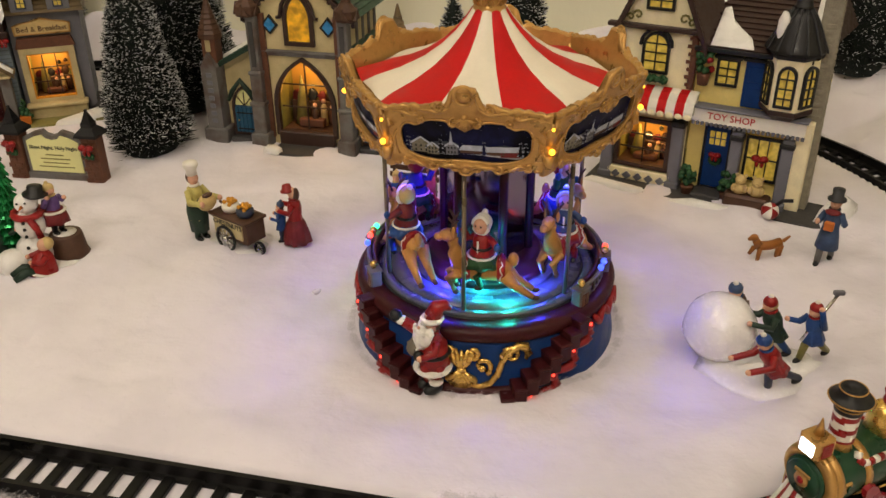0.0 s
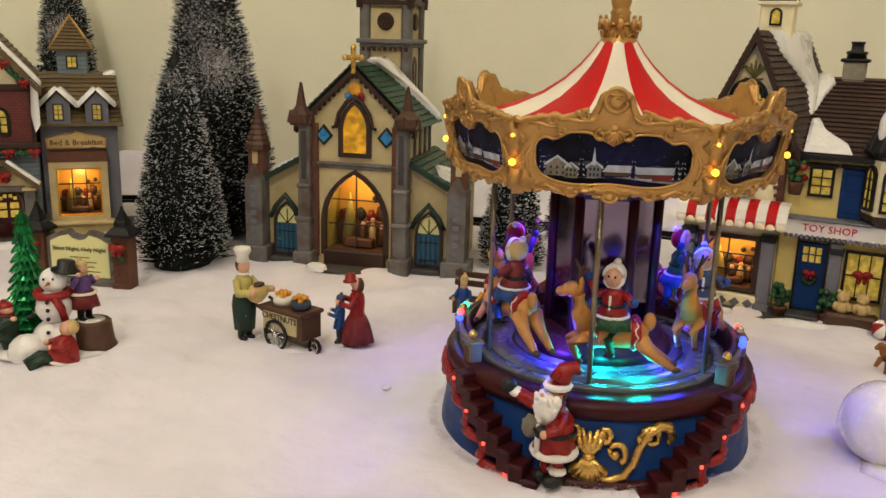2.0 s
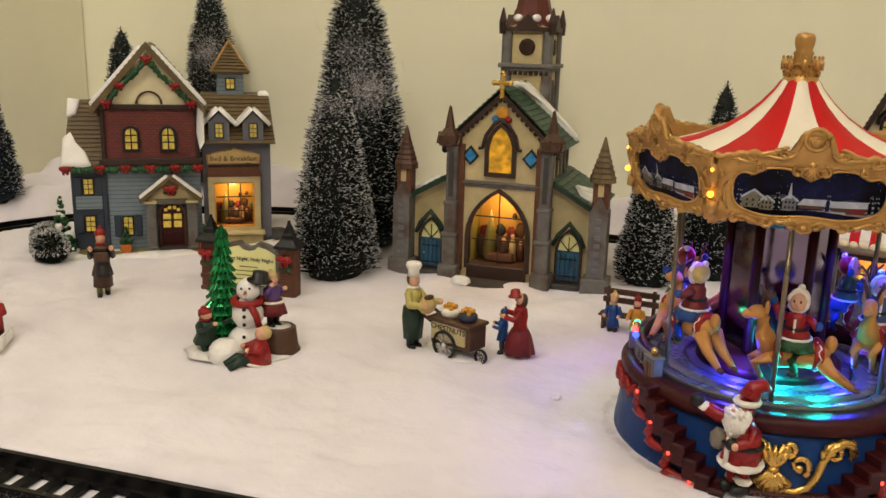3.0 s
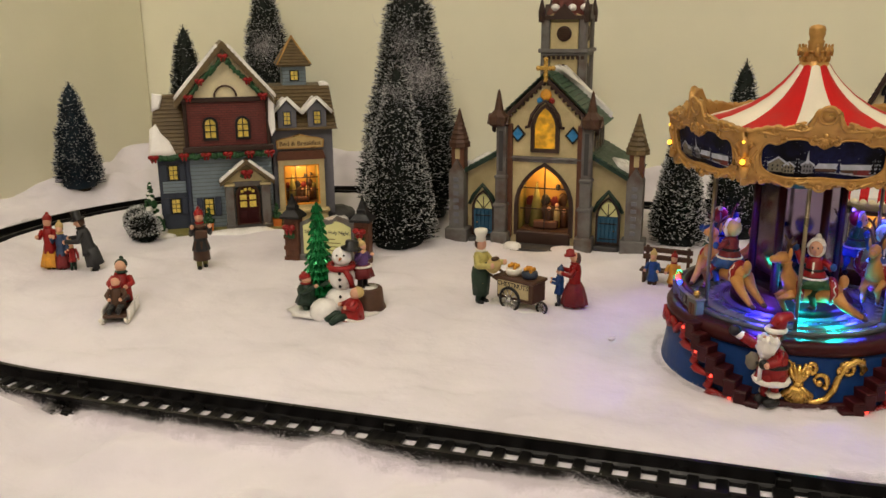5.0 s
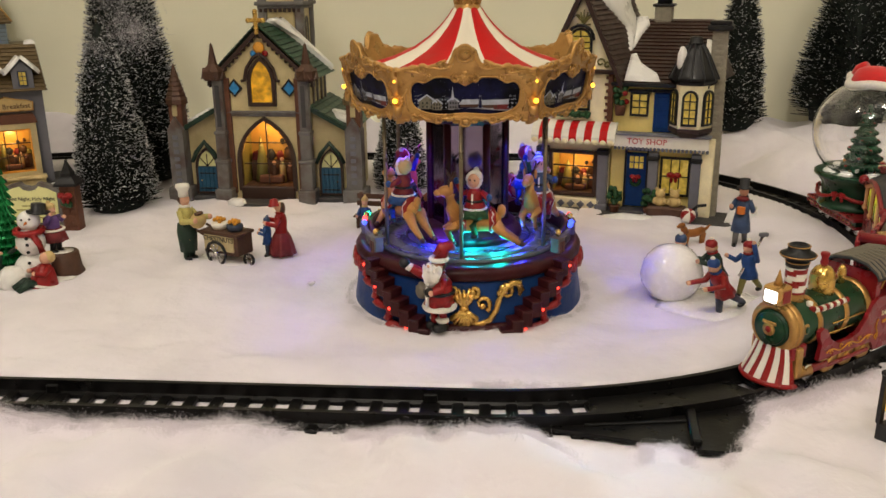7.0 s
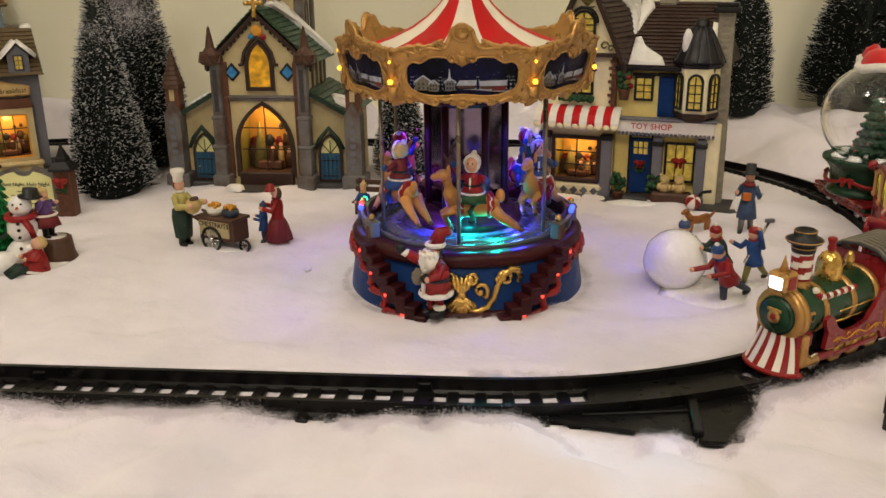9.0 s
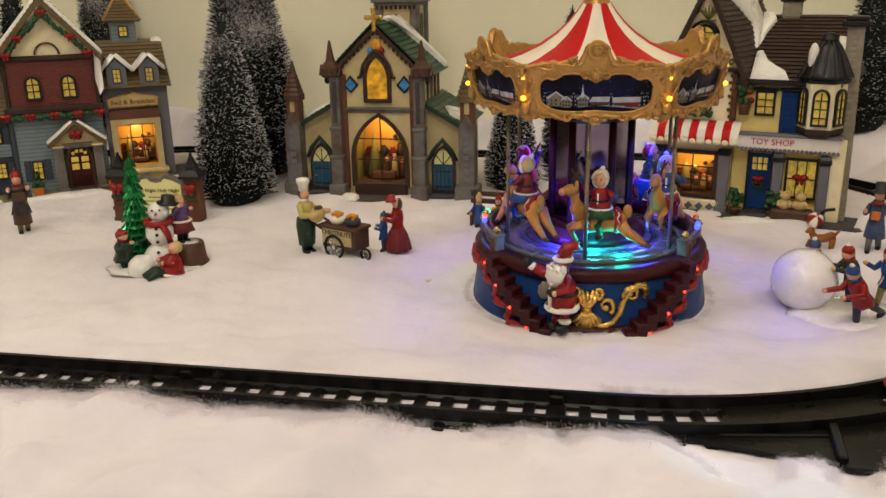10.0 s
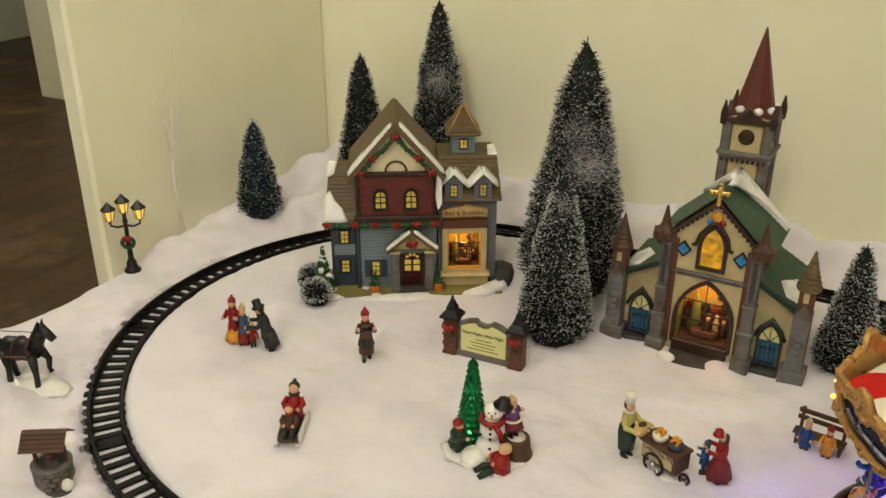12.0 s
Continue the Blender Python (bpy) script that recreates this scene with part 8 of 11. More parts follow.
    for sy in (-1, 1):
        pts = [(-0.0315, sy * 0.0085, 0.0585), (-0.0335, sy * 0.0100, 0.0560), (-0.0310, sy * 0.0118, 0.0540)] + [(-0.028 + 0.0035 * i, sy * 0.0120, 0.0535) for i in range(10)]
        s = Shape()
        for k in range(len(pts) - 1):
            s.tube([pts[k], pts[k + 1]], 0.0021, REDPAINT if k % 2 else WHITEPAINT, 8)
        part("candy_cane", s, c, "red and white candy cane")
        s = Shape()
        for z, x0, x1 in ((0.0435, -0.017, 0.019), (0.0375, -0.020, 0.006)):
            s.tube([(x0, sy * 0.0166, z), (x1, sy * 0.0166, z)], 0.0006, BRASS, 5)
        s.box((-0.0425, sy * 0.0150, 0.0450), (0.006, 0.0022, 0.007), GOLD, 0.001)
        s.ball((-0.0425, sy * 0.0164, 0.0450), (0.0018, 0.0006, 0.0022), TRAINGREEN, 8, 6)
        part("handrail", s, c, "gold handrails")
        # red side skirt with a sweeping top
        top = [(0.060, 0.0515), (0.028, 0.0515), (0.022, 0.0475), (0.017, 0.0385), (0.010, 0.0320), (0.000, 0.0295), (-0.012, 0.0300), (-0.020, 0.0345), (-0.0245, 0.0415), (-0.0290, 0.0440), (-0.0325, 0.0420), (-0.0320, 0.0380), (-0.0290, 0.0330), (-0.0310, 0.0225)]
        o = [(-0.0310, 0.0225), (0.026, 0.0215), (0.030, 0.0150), (0.059, 0.0140)] + top[:-1]
        y0 = -0.0190 if sy < 0 else 0.0160
        s = Shape().prism(o, y0, y0 + 0.003, TRAINRED)
        skirt = part("side_skirt", s, c, "glossy red side skirt")
        y = sy * 0.0193
        s = Shape()
        scroll_line(s, -0.024, 0.0262, 0.050, y, 0.0026, MUSTARD, 5)
        for x in (0.030, 0.0525):
            s.tube([(x + 0.0012 * math.sin(q * 1.1), y, 0.022 + 0.0024 * q) for q in range(7)], 0.0006, MUSTARD, 5)
            s.tube([(x + 0.0016 * math.cos(q * 0.8), y, 0.0245 + 0.0016 * math.sin(q * 0.8)) for q in range(8)], 0.0005, MUSTARD, 5)
        for q in range(5):
            s.ball((0.036 + 0.0022 * q, y, 0.0335), (0.0010, 0.0004, 0.0014), MUSTARD, 6, 5)
        part("flourish", s, skirt, "yellow painted scrolls")
        if sy < 0:
            lettering("lettering", "SANTA", 0.0048, OFFWHITE, skirt, pose(0.0405, y - 0.0001, 0.0395), 0.0002)
        for k, x in enumerate((-0.0155, 0.0030, 0.0220)):
            w = part("wheel", GOLDWHEEL, c, "gold spoked driving wheel", m=pose(x, sy * 0.0150, RAILTOP + 0.0086, 0, 20 * k, 0))
        s = Shape().box((0.003, sy * 0.0176, 0.0160), (0.044, 0.0016, 0.0030), TRAINRED, 0.0006)
        s.box((-0.027, sy * 0.0160, 0.0170), (0.018, 0.004, 0.005), TRAINRED, 0.001)
        part("side_rod", s, c, "red side rod")
        s = Shape().tube([(-0.051, sy * 0.0120, 0.0155), (-0.034, sy * 0.0150, 0.0165)], 0.0038, GOLD, 12)
        part("cylinder", s, c, "gold cylinder")
        part("wheel", SMALLWHEEL, c, "bright grey wheel", m=pose(-0.036, sy * 0.0150, RAILTOP + 0.0056))
        s = Shape()
        s.tube([(0.031, sy * 0.0165, 0.0125), (0.050, sy * 0.0165, 0.0125)], 0.0007, SILVER, 6)
        s.tube([(0.031, sy * 0.0165, 0.0150), (0.050, sy * 0.0165, 0.0150)], 0.0007, SILVER, 6)
        part("step_ladder", s, c, "chrome ladder step")
    # cowcatcher: red and white flutes
    def skirt_point(deg, w, push=0.0):
        """On the flared cowcatcher: 0 at its head, 1 at its foot."""
        a = radians(deg)
        deep, wide = 0.0050 + 0.0105 * w ** 1.5 + push, 0.0125 + 0.0070 * w + push
        return (-0.0495 - deep * math.cos(a), wide * math.sin(a), 0.0330 - 0.0215 * w)

    for k in range(11):
        a0, a1 = -77 + 14 * k, -63 + 14 * k
        out = 0.0007 if k % 2 else 0.0
        v = [skirt_point(a0 + (a1 - a0) * q / 2, w / 5, push) for push in (out, -0.0014) for w in range(6) for q in range(3)]
        f = [(b0 + 3 * w + q, b0 + 3 * w + q + 1, b0 + 3 * w + q + 4, b0 + 3 * w + q + 3) for b0 in (0, 18) for w in range(5) for q in range(2)]
        f += [(3 * w + e, 3 * w + 3 + e, 21 + 3 * w + e, 18 + 3 * w + e) for e in (0, 2) for w in range(5)]
        part("cowcatcher_bar", Shape().add(v, f, WHITEPAINT if k % 2 else REDPAINT), c, "white cowcatcher flute" if k % 2 else "red cowcatcher flute")
    part("cowcatcher_lip", Shape().tube([skirt_point(-80 + 10 * q, 1.0) for q in range(17)], 0.0016, REDPAINT, 8), c, "red lip of the cowcatcher")
    s = Shape().box((-0.0445, 0, 0.0300), (0.014, 0.030, 0.010), TRAINRED, 0.0015)
    s.box((-0.0465, 0, 0.0240), (0.006, 0.034, 0.020), GOLD, 0.001)
    part("front_plate", s, c, "gold front plate")
    # cab
    s = Shape()
    for sy in (-1, 1):
        y = sy * 0.0165
        o = arch(0.0385, 0.0510, 0.0150, 0.0130, "round", 8)
        s.prism([(0.0255, 0.0490), (0.0310, 0.0490)] + o[2:][::-1] + [(0.0460, 0.0490), (0.0485, 0.0490), (0.0485, 0.0680), (0.0255, 0.0680)], y - 0.001, y + 0.001, TRAINRED)
        s.tube([(p[0], sy * 0.0177, p[1]) for p in o[2:]], 0.0009, GOLD, 6)
        s.tube([(0.0575, sy * 0.0150, 0.0480), (0.0570, sy * 0.0150, 0.0660)], 0.0013, TRAINRED, 6)
    s.box((0.0262, 0, 0.0575), (0.0015, 0.032, 0.021), TRAINRED)
    s.box((0.0450, 0, 0.0320), (0.034, 0.030, 0.030), TRAINRED, 0.001)
    for sy in (-1, 1):
        s.tube([(0.060, sy * 0.0165, 0.0500), (0.0655, sy * 0.0165, 0.0520), (0.0660, sy * 0.0165, 0.0570), (0.0625, sy * 0.0165, 0.0580)], 0.0028, TRAINRED, 8)
    cab = part("cab", s, c, "red driver's cab with round-topped openings")
    s = Shape()
    prof = [(-0.0205, 0.0655), (-0.0185, 0.0690), (-0.0115, 0.0735), (0, 0.0752), (0.0115, 0.0735), (0.0185, 0.0690), (0.0205, 0.0655)]
    v = [(0.0215, y, z) for y, z in prof] + [(0.0610, y, z) for y, z in prof] + [(0.0610, y, z - 0.0018) for y, z in prof] + [(0.0215, y, z - 0.0018) for y, z in prof]
    k = len(prof)
    f = []
    for i in range(k - 1):
        f += [(i, i + 1, k + i + 1, k + i), (3 * k + i, 2 * k + i, 2 * k + i + 1, 3 * k + i + 1), (i, 3 * k + i, 3 * k + i + 1, i + 1), (k + i, k + i + 1, 2 * k + i + 1, 2 * k + i)]
    s.add(v, f, GREYROOF, True)
    for j in range(9):
        x = 0.0235 + 0.0045 * j
        part("roof_rib", Shape().tube([(x, y, z + 0.0002) for y, z in prof], 0.0010, SACK, 5), cab)
    part("cab_roof", s, cab, "dark ribbed cab roof")
    s = Shape().lathe([(0.0085, 0.046), (0.0080, 0.0520), (0.0050, 0.0555)], REDPAINT, 12, m=pose(0.0390, 0, 0))
    s.ball((0.0380, 0, 0.0590), 0.0045, SKIN, 12, 8)
    s.ball((0.0368, -0.0015, 0.0565), (0.0042, 0.0044, 0.0042), PLUSH, 10, 7)
    s.ball((0.0388, 0, 0.0625), (0.0046, 0.0046, 0.0024), WHITEPAINT, 10, 6)
    part("driver_doll", s, cab, "small doll in red with white beard")
    return c


def sleigh_wagon(m):
    c = empty("sleigh_wagon", m, "red sleigh-shaped toy wagon with sack and presents", "wagon", "toy train cars")
    rnd = random.Random(8)
    for sy in (-1, 1):
        o = [(-0.041, 0.0195), (0.043, 0.0195), (0.0445, 0.0450), (0.0460, 0.0560), (0.0470, 0.0640), (0.0430, 0.0670), (0.0380, 0.0660), (0.0300, 0.0625), (0.0150, 0.0620), (0.0020, 0.0630), (-0.0030, 0.0590),
             (-0.0080, 0.0500), (-0.0160, 0.0440), (-0.0240, 0.0450), (-0.0300, 0.0540), (-0.0330, 0.0680), (-0.0370, 0.0725), (-0.0430, 0.0715), (-0.0475, 0.0670), (-0.0480, 0.0610), (-0.0440, 0.0560), (-0.0420, 0.0480), (-0.0430, 0.0350)]
        y0 = -0.0205 if sy < 0 else 0.0175
        side = part("side", Shape().prism(o, y0, y0 + 0.003, TRAINRED), c, "red curled sleigh side")
        y = sy * 0.0207
        s = Shape()
        scroll_line(s, -0.037, 0.0265, 0.034, y, 0.0028, MUSTARD, 4)
        scroll_line(s, 0.010, 0.0245, 0.020, y, 0.0026, MUSTARD, 3)
        s.tube([(0.0330 + 0.0018 * math.sin(q * 0.9), y, 0.022 + 0.0030 * q) for q in range(10)], 0.0006, MUSTARD, 5)
        for q in range(3):
            s.tube([(0.0330 + (q - 1) * 0.004 + 0.002 * math.cos(w * 0.8), y, 0.030 + 0.004 * q + 0.002 * math.sin(w * 0.8)) for w in range(8)], 0.0005, MUSTARD, 5)
        part("flourish", s, side, "yellow painted scrolls")
        s = Shape()
        for k in range(22):
            a = 2 * math.pi * k / 22
            s.ball((0.0060 + 0.0062 * math.cos(a), sy * 0.0212, 0.0420 + 0.0062 * math.sin(a)), 0.0026, GREENPAINT, 6, 5, rough=0.5, seed=k)
        for sg in (-1, 1):
            s.ball((0.0060 + sg * 0.0030, sy * 0.0228, 0.0440), (0.0030, 0.0014, 0.0022), REDPAINT, 8, 6)
        part("wreath", s, side, "green wreath with red bow")
    s = Shape().box((0.001, 0, 0.0215), (0.084, 0.038, 0.004), TRAINRED, 0.0008)
    s.box((-0.0420, 0, 0.0450), (0.003, 0.036, 0.048), TRAINRED, 0.0008)
    s.box((0.0440, 0, 0.0420), (0.003, 0.036, 0.046), TRAINRED, 0.0008)
    s.tube([(-0.0430, -0.019, 0.0690), (-0.0430, 0.019, 0.0690)], 0.0040, TRAINRED, 10)
    s.tube([(0.0440, -0.019, 0.0640), (0.0440, 0.019, 0.0640)], 0.0034, TRAINRED, 10)
    part("body", s, c, "red sleigh floor and ends")
    s = Shape().lathe([(0.0145, 0.030), (0.0175, 0.045), (0.0175, 0.058), (0.0140, 0.068), (0.0085, 0.0735), (0.0100, 0.0760), (0.0125, 0.0770)], SACK, 22, m=pose(0.0190, 0, 0))
    s.tube([(0.0190 + 0.0090 * math.cos(a), 0.0090 * math.sin(a), 0.0735) for a in [2 * math.pi * i / 18 for i in range(19)]], 0.0012, MUSTARD, 6)
    sack = part("sack", s, c, "grey-brown toy sack")
    gifts = ((0.0190, 0.000, 0.0850, 0.010, DARKGREENCLOTH, REDPAINT), (0.0105, -0.004, 0.0795, 0.008, MUSTARD, REDPAINT), (0.0275, 0.003, 0.0800, 0.009, PURPLE, BRASS), (0.0190, -0.008, 0.0790, 0.008, LILAC, WHITEPAINT), (0.0170, 0.008, 0.0800, 0.008, REDPAINT, BRASS))
    for gx, gy, gz, g, a, b in gifts:
        mm = pose(gx, gy, gz, rnd.uniform(-20, 20), rnd.uniform(-20, 20), rnd.uniform(0, 80))
        s = Shape().box((0, 0, 0), (g, g * 0.85, g * 0.8), a, 0.0008, m=mm)
        s.box((0, 0, 0), (g * 0.2, g * 0.88, g * 0.83), b, m=mm)
        s.ball((0.0015, 0, g * 0.45), (0.002, 0.0014, 0.0012), b, 7, 5, m=mm)
        s.ball((-0.0015, 0, g * 0.45), (0.002, 0.0014, 0.0012), b, 7, 5, m=mm)
        part("present", s, sack, "small wrapped present")
    for gx, gy, gz, sz, a, b in ((-0.0290, -0.004, 0.052, (0.010, 0.026, 0.024), DARKGREENCLOTH, REDPAINT), (-0.0215, -0.006, 0.051, (0.009, 0.012, 0.014), LILAC, WHITEPAINT), (-0.0150, -0.008, 0.046, (0.012, 0.012, 0.012), LEMON, NAVY),
                                 (-0.0120, 0.008, 0.060, (0.012, 0.012, 0.012), GOLD, BRASS), (-0.0060, -0.004, 0.054, (0.007, 0.010, 0.012), PURPLE, BRASS)):
        s = Shape().box((gx, gy, gz), sz, a, 0.001, m=None)
        s.box((gx, gy, gz), (sz[0] * 0.22, sz[1] * 1.02, sz[2] * 1.03), b)
        part("present", s, c, "wrapped present in the sleigh")
    s = Shape()
    for k in range(6):
        s.tube([(-0.0045, -0.0110, 0.042 + 0.0036 * k), (-0.0042, -0.0110, 0.0456 + 0.0036 * k)], 0.0024, REDPAINT if k % 2 else WHITEPAINT, 9)
    part("candy_stick", s, c, "red and white candy stick")
    bogies(c, (-0.026, 0.026))
    return c


def coach(m):
    c = empty("passenger_coach", m, "red and peach toy coach with charcoal roof and lit windows", "coach", "toy train cars")
    s = Shape().box((0, 0, 0.0290), (0.104, 0.040, 0.0260), TRAINRED, 0.0012)
    s.box((0, 0, 0.0175), (0.106, 0.042, 0.003), TRAINRED, 0.0008)
    s.box((0, 0, 0.0415), (0.106, 0.042, 0.0026), TRAINRED, 0.0008)
    part("body", s, c, "glossy red lower body")

    def eave(x):
        return 0.0625 + 0.0110 * math.cos(min(abs(x) / 0.052, 1.0) * math.pi / 2) ** 1.3

    for sy in (-1, 1):
        y0 = -0.0195 if sy < 0 else 0.0165
        o = [(-0.051, 0.0420), (0.051, 0.0420)] + [(0.051 - 0.102 * i / 16, eave(0.051 - 0.102 * i / 16)) for i in range(17)]
        part("panel", Shape().prism(o, y0, y0 + 0.003, TRAINGREEN), c, "dark green window panel")
        for x in (-0.0475, -0.0165, 0.0165, 0.0475):
            h = eave(x) - 0.040
            s = Shape().box((x, sy * 0.0200, 0.0400 + h / 2), (0.0075 if abs(x) < 0.03 else 0.0065, 0.0030, h), PEACH, 0.0008)
            s.box((x, sy * 0.0205, 0.0425), (0.0095, 0.0036, 0.0030), PEACH, 0.0006)
            part("pillar", s, c, "peach window pillar")
        s = Shape().tube([(-0.051 + 0.102 * i / 20, sy * 0.0202, eave(-0.051 + 0.102 * i / 20) - 0.0022) for i in range(21)], 0.0022, PEACH, 6)
        part("cornice", s, c, "peach cornice")
        for k, x in enumerate((-0.0320, 0.0, 0.0320)):
            top = eave(x) - 0.0060
            o = [(x - 0.0048, 0.0445), (x + 0.0048, 0.0445), (x + 0.0062, 0.0530), (x + 0.0030, top), (x - 0.0030, top), (x - 0.0062, 0.0530)]
            y1 = -0.0203 if sy < 0 else 0.0190
            pane = part("window", Shape().prism(o, y1, y1 + 0.0013, PANE_T), c, "glowing yellow-green window")
            s = Shape().ring(rect(x - 0.0115, 0.0435, x + 0.0115, top + 0.002), rect(x - 0.0103, 0.0445, x + 0.0103, top + 0.001), y1 - 0.0002, y1 + 0.0012, REDPAINT)
            part("frame", s, pane, "thin red window frame")
            s = Shape()
            w = 0.0030
            sil = [(x - w, 0.0445), (x + w, 0.0445), (x + w * 0.7, 0.0500), (x + w * 0.45, 0.0520), (x + w * 0.6, 0.0550), (x, 0.0575), (x - w * 0.6, 0.0550), (x - w * 0.45, 0.0520), (x - w * 0.7, 0.0500)]
            s.prism(sil, y1 - 0.0003 if sy < 0 else y1 + 0.0012, y1 + 0.0001 if sy < 0 else y1 + 0.0016, COALBLACK)
            part("silhouette", s, pane, "plain black cut-out shape")
        if sy < 0:
            for k, (x, word) in enumerate(((-0.0320, "NORTH"), (0.0, "POLE"), (0.0320, "LINE"))):
                oval = [(x + 0.0125 * math.copysign(abs(math.cos(a)) ** 0.7, math.cos(a)), 0.0295 + 0.0078 * math.copysign(abs(math.sin(a)) ** 0.8, math.sin(a))) for a in [2 * math.pi * i / 24 for i in range(24)]]
                pl = part("name_panel", Shape().prism(oval, -0.0207, -0.0196, TRAINGREEN), c, "dark green oval panel")
                lettering("lettering", word, 0.0068, LEMON, pl, pose(x, -0.0208, 0.0302), 0.0002)
                part("underline", Shape().box((x, -0.0209, 0.0258), (0.008, 0.0004, 0.0006), LEMON), pl)
    for sx in (-1, 1):
        s = Shape().box((sx * 0.0510, 0, 0.0520), (0.002, 0.036, 0.0240), TRAINRED, 0.0006)
        s.lathe([(0.0062, -0.0008), (0.0062, 0.0008)], SMOKY, 16, m=pose(sx * 0.0520, 0, 0.0520, 0, 90, 0))
        s.box((sx * 0.0525, 0, 0.0280), (0.0015, 0.030, 0.018), GREYROOF, 0.0004)
        part("end_wall", s, c, "red end wall")
    # roof: wavy eave, barrel top with a raised clerestory
    v, f = [], []
    nx, ny = 24, 10
    for i in range(nx + 1):
        x = -0.0575 + 0.115 * i / nx
        for j in range(ny + 1):
            t = -1 + 2 * j / ny
            v.append((x, 0.0225 * t, eave(x) + 0.0085 * (1 - t * t)))
    for i in range(nx):
        for j in range(ny):
            a = i * (ny + 1) + j
            f.append((a, a + ny + 1, a + ny + 2, a + 1))
    k = len(v)
    v += [(x, y, z - 0.0016) for x, y, z in v]
    f += [(a + k, d + k, q + k, b + k) for a, b, q, d in f]
    roof = part("roof", Shape().add(v, f, GREYROOF, True), c, "charcoal wavy roof")
    for sy in (-1, 1):
        part("eave_moulding", Shape().tube([(-0.0580 + 0.116 * i / 24, sy * 0.0226, eave(-0.0580 + 0.116 * i / 24) + 0.0004) for i in range(25)], 0.0019, TRAINRED, 8), roof, "red eave moulding")
    prof = [(-0.030 + 0.060 * i / 14, 0.0045 + 0.0085 * math.sin(math.pi * i / 14)) for i in range(15)]
    s = Shape()
    o = [(x, 0.078) for x, z in (prof[0], prof[-1])] + [(x, 0.0785 + z) for x, z in prof[::-1]]
    s.prism(o, -0.0105, 0.0105, GREYROOF)
    cl = part("clerestory", s, roof, "raised charcoal clerestory")
    for sy in (-1, 1):
        part("rail", Shape().tube([(x * 0.92, sy * 0.0108, 0.0765 + z * 0.72) for x, z in prof], 0.0011, DARKRED, 6), cl, "dark red rail")
    for sx in (-1, 1):
        for sy in (-1, 1):
            s = Shape().ball((sx * 0.0585, sy * 0.0225, eave(0.0575) + 0.0020), 0.0042, TRAINRED, 12, 8)
            part("corner_ball", s, roof, "red corner ball")
        part("corner_ball", Shape().ball((sx * 0.0560, 0.004, eave(0.056) + 0.0135), 0.0040, TRAINRED, 12, 8).tube([(sx * 0.056, 0.004, eave(0.056) + 0.006), (sx * 0.056, 0.004, eave(0.056) + 0.012)], 0.0014, TRAINRED, 6), roof, "red roof knob")
    s = Shape()
    for k in range(6):
        s.tube([(0.0430, -0.0080, 0.0700 + 0.0030 * k), (0.0430, -0.0080, 0.0731 + 0.0030 * k)], 0.0029, REDPAINT if k % 2 == 0 else WHITEPAINT, 12)
    s.lathe([(0.0044, 0.0880), (0.0030, 0.0910), (0.0008, 0.0950)], WHITEPAINT, 14, m=pose(0.0430, -0.0080, 0))
    part("stove_pipe", s, roof, "red and white striped pipe with white cone")
    bogies(c, (-0.033, 0.033))
    return c


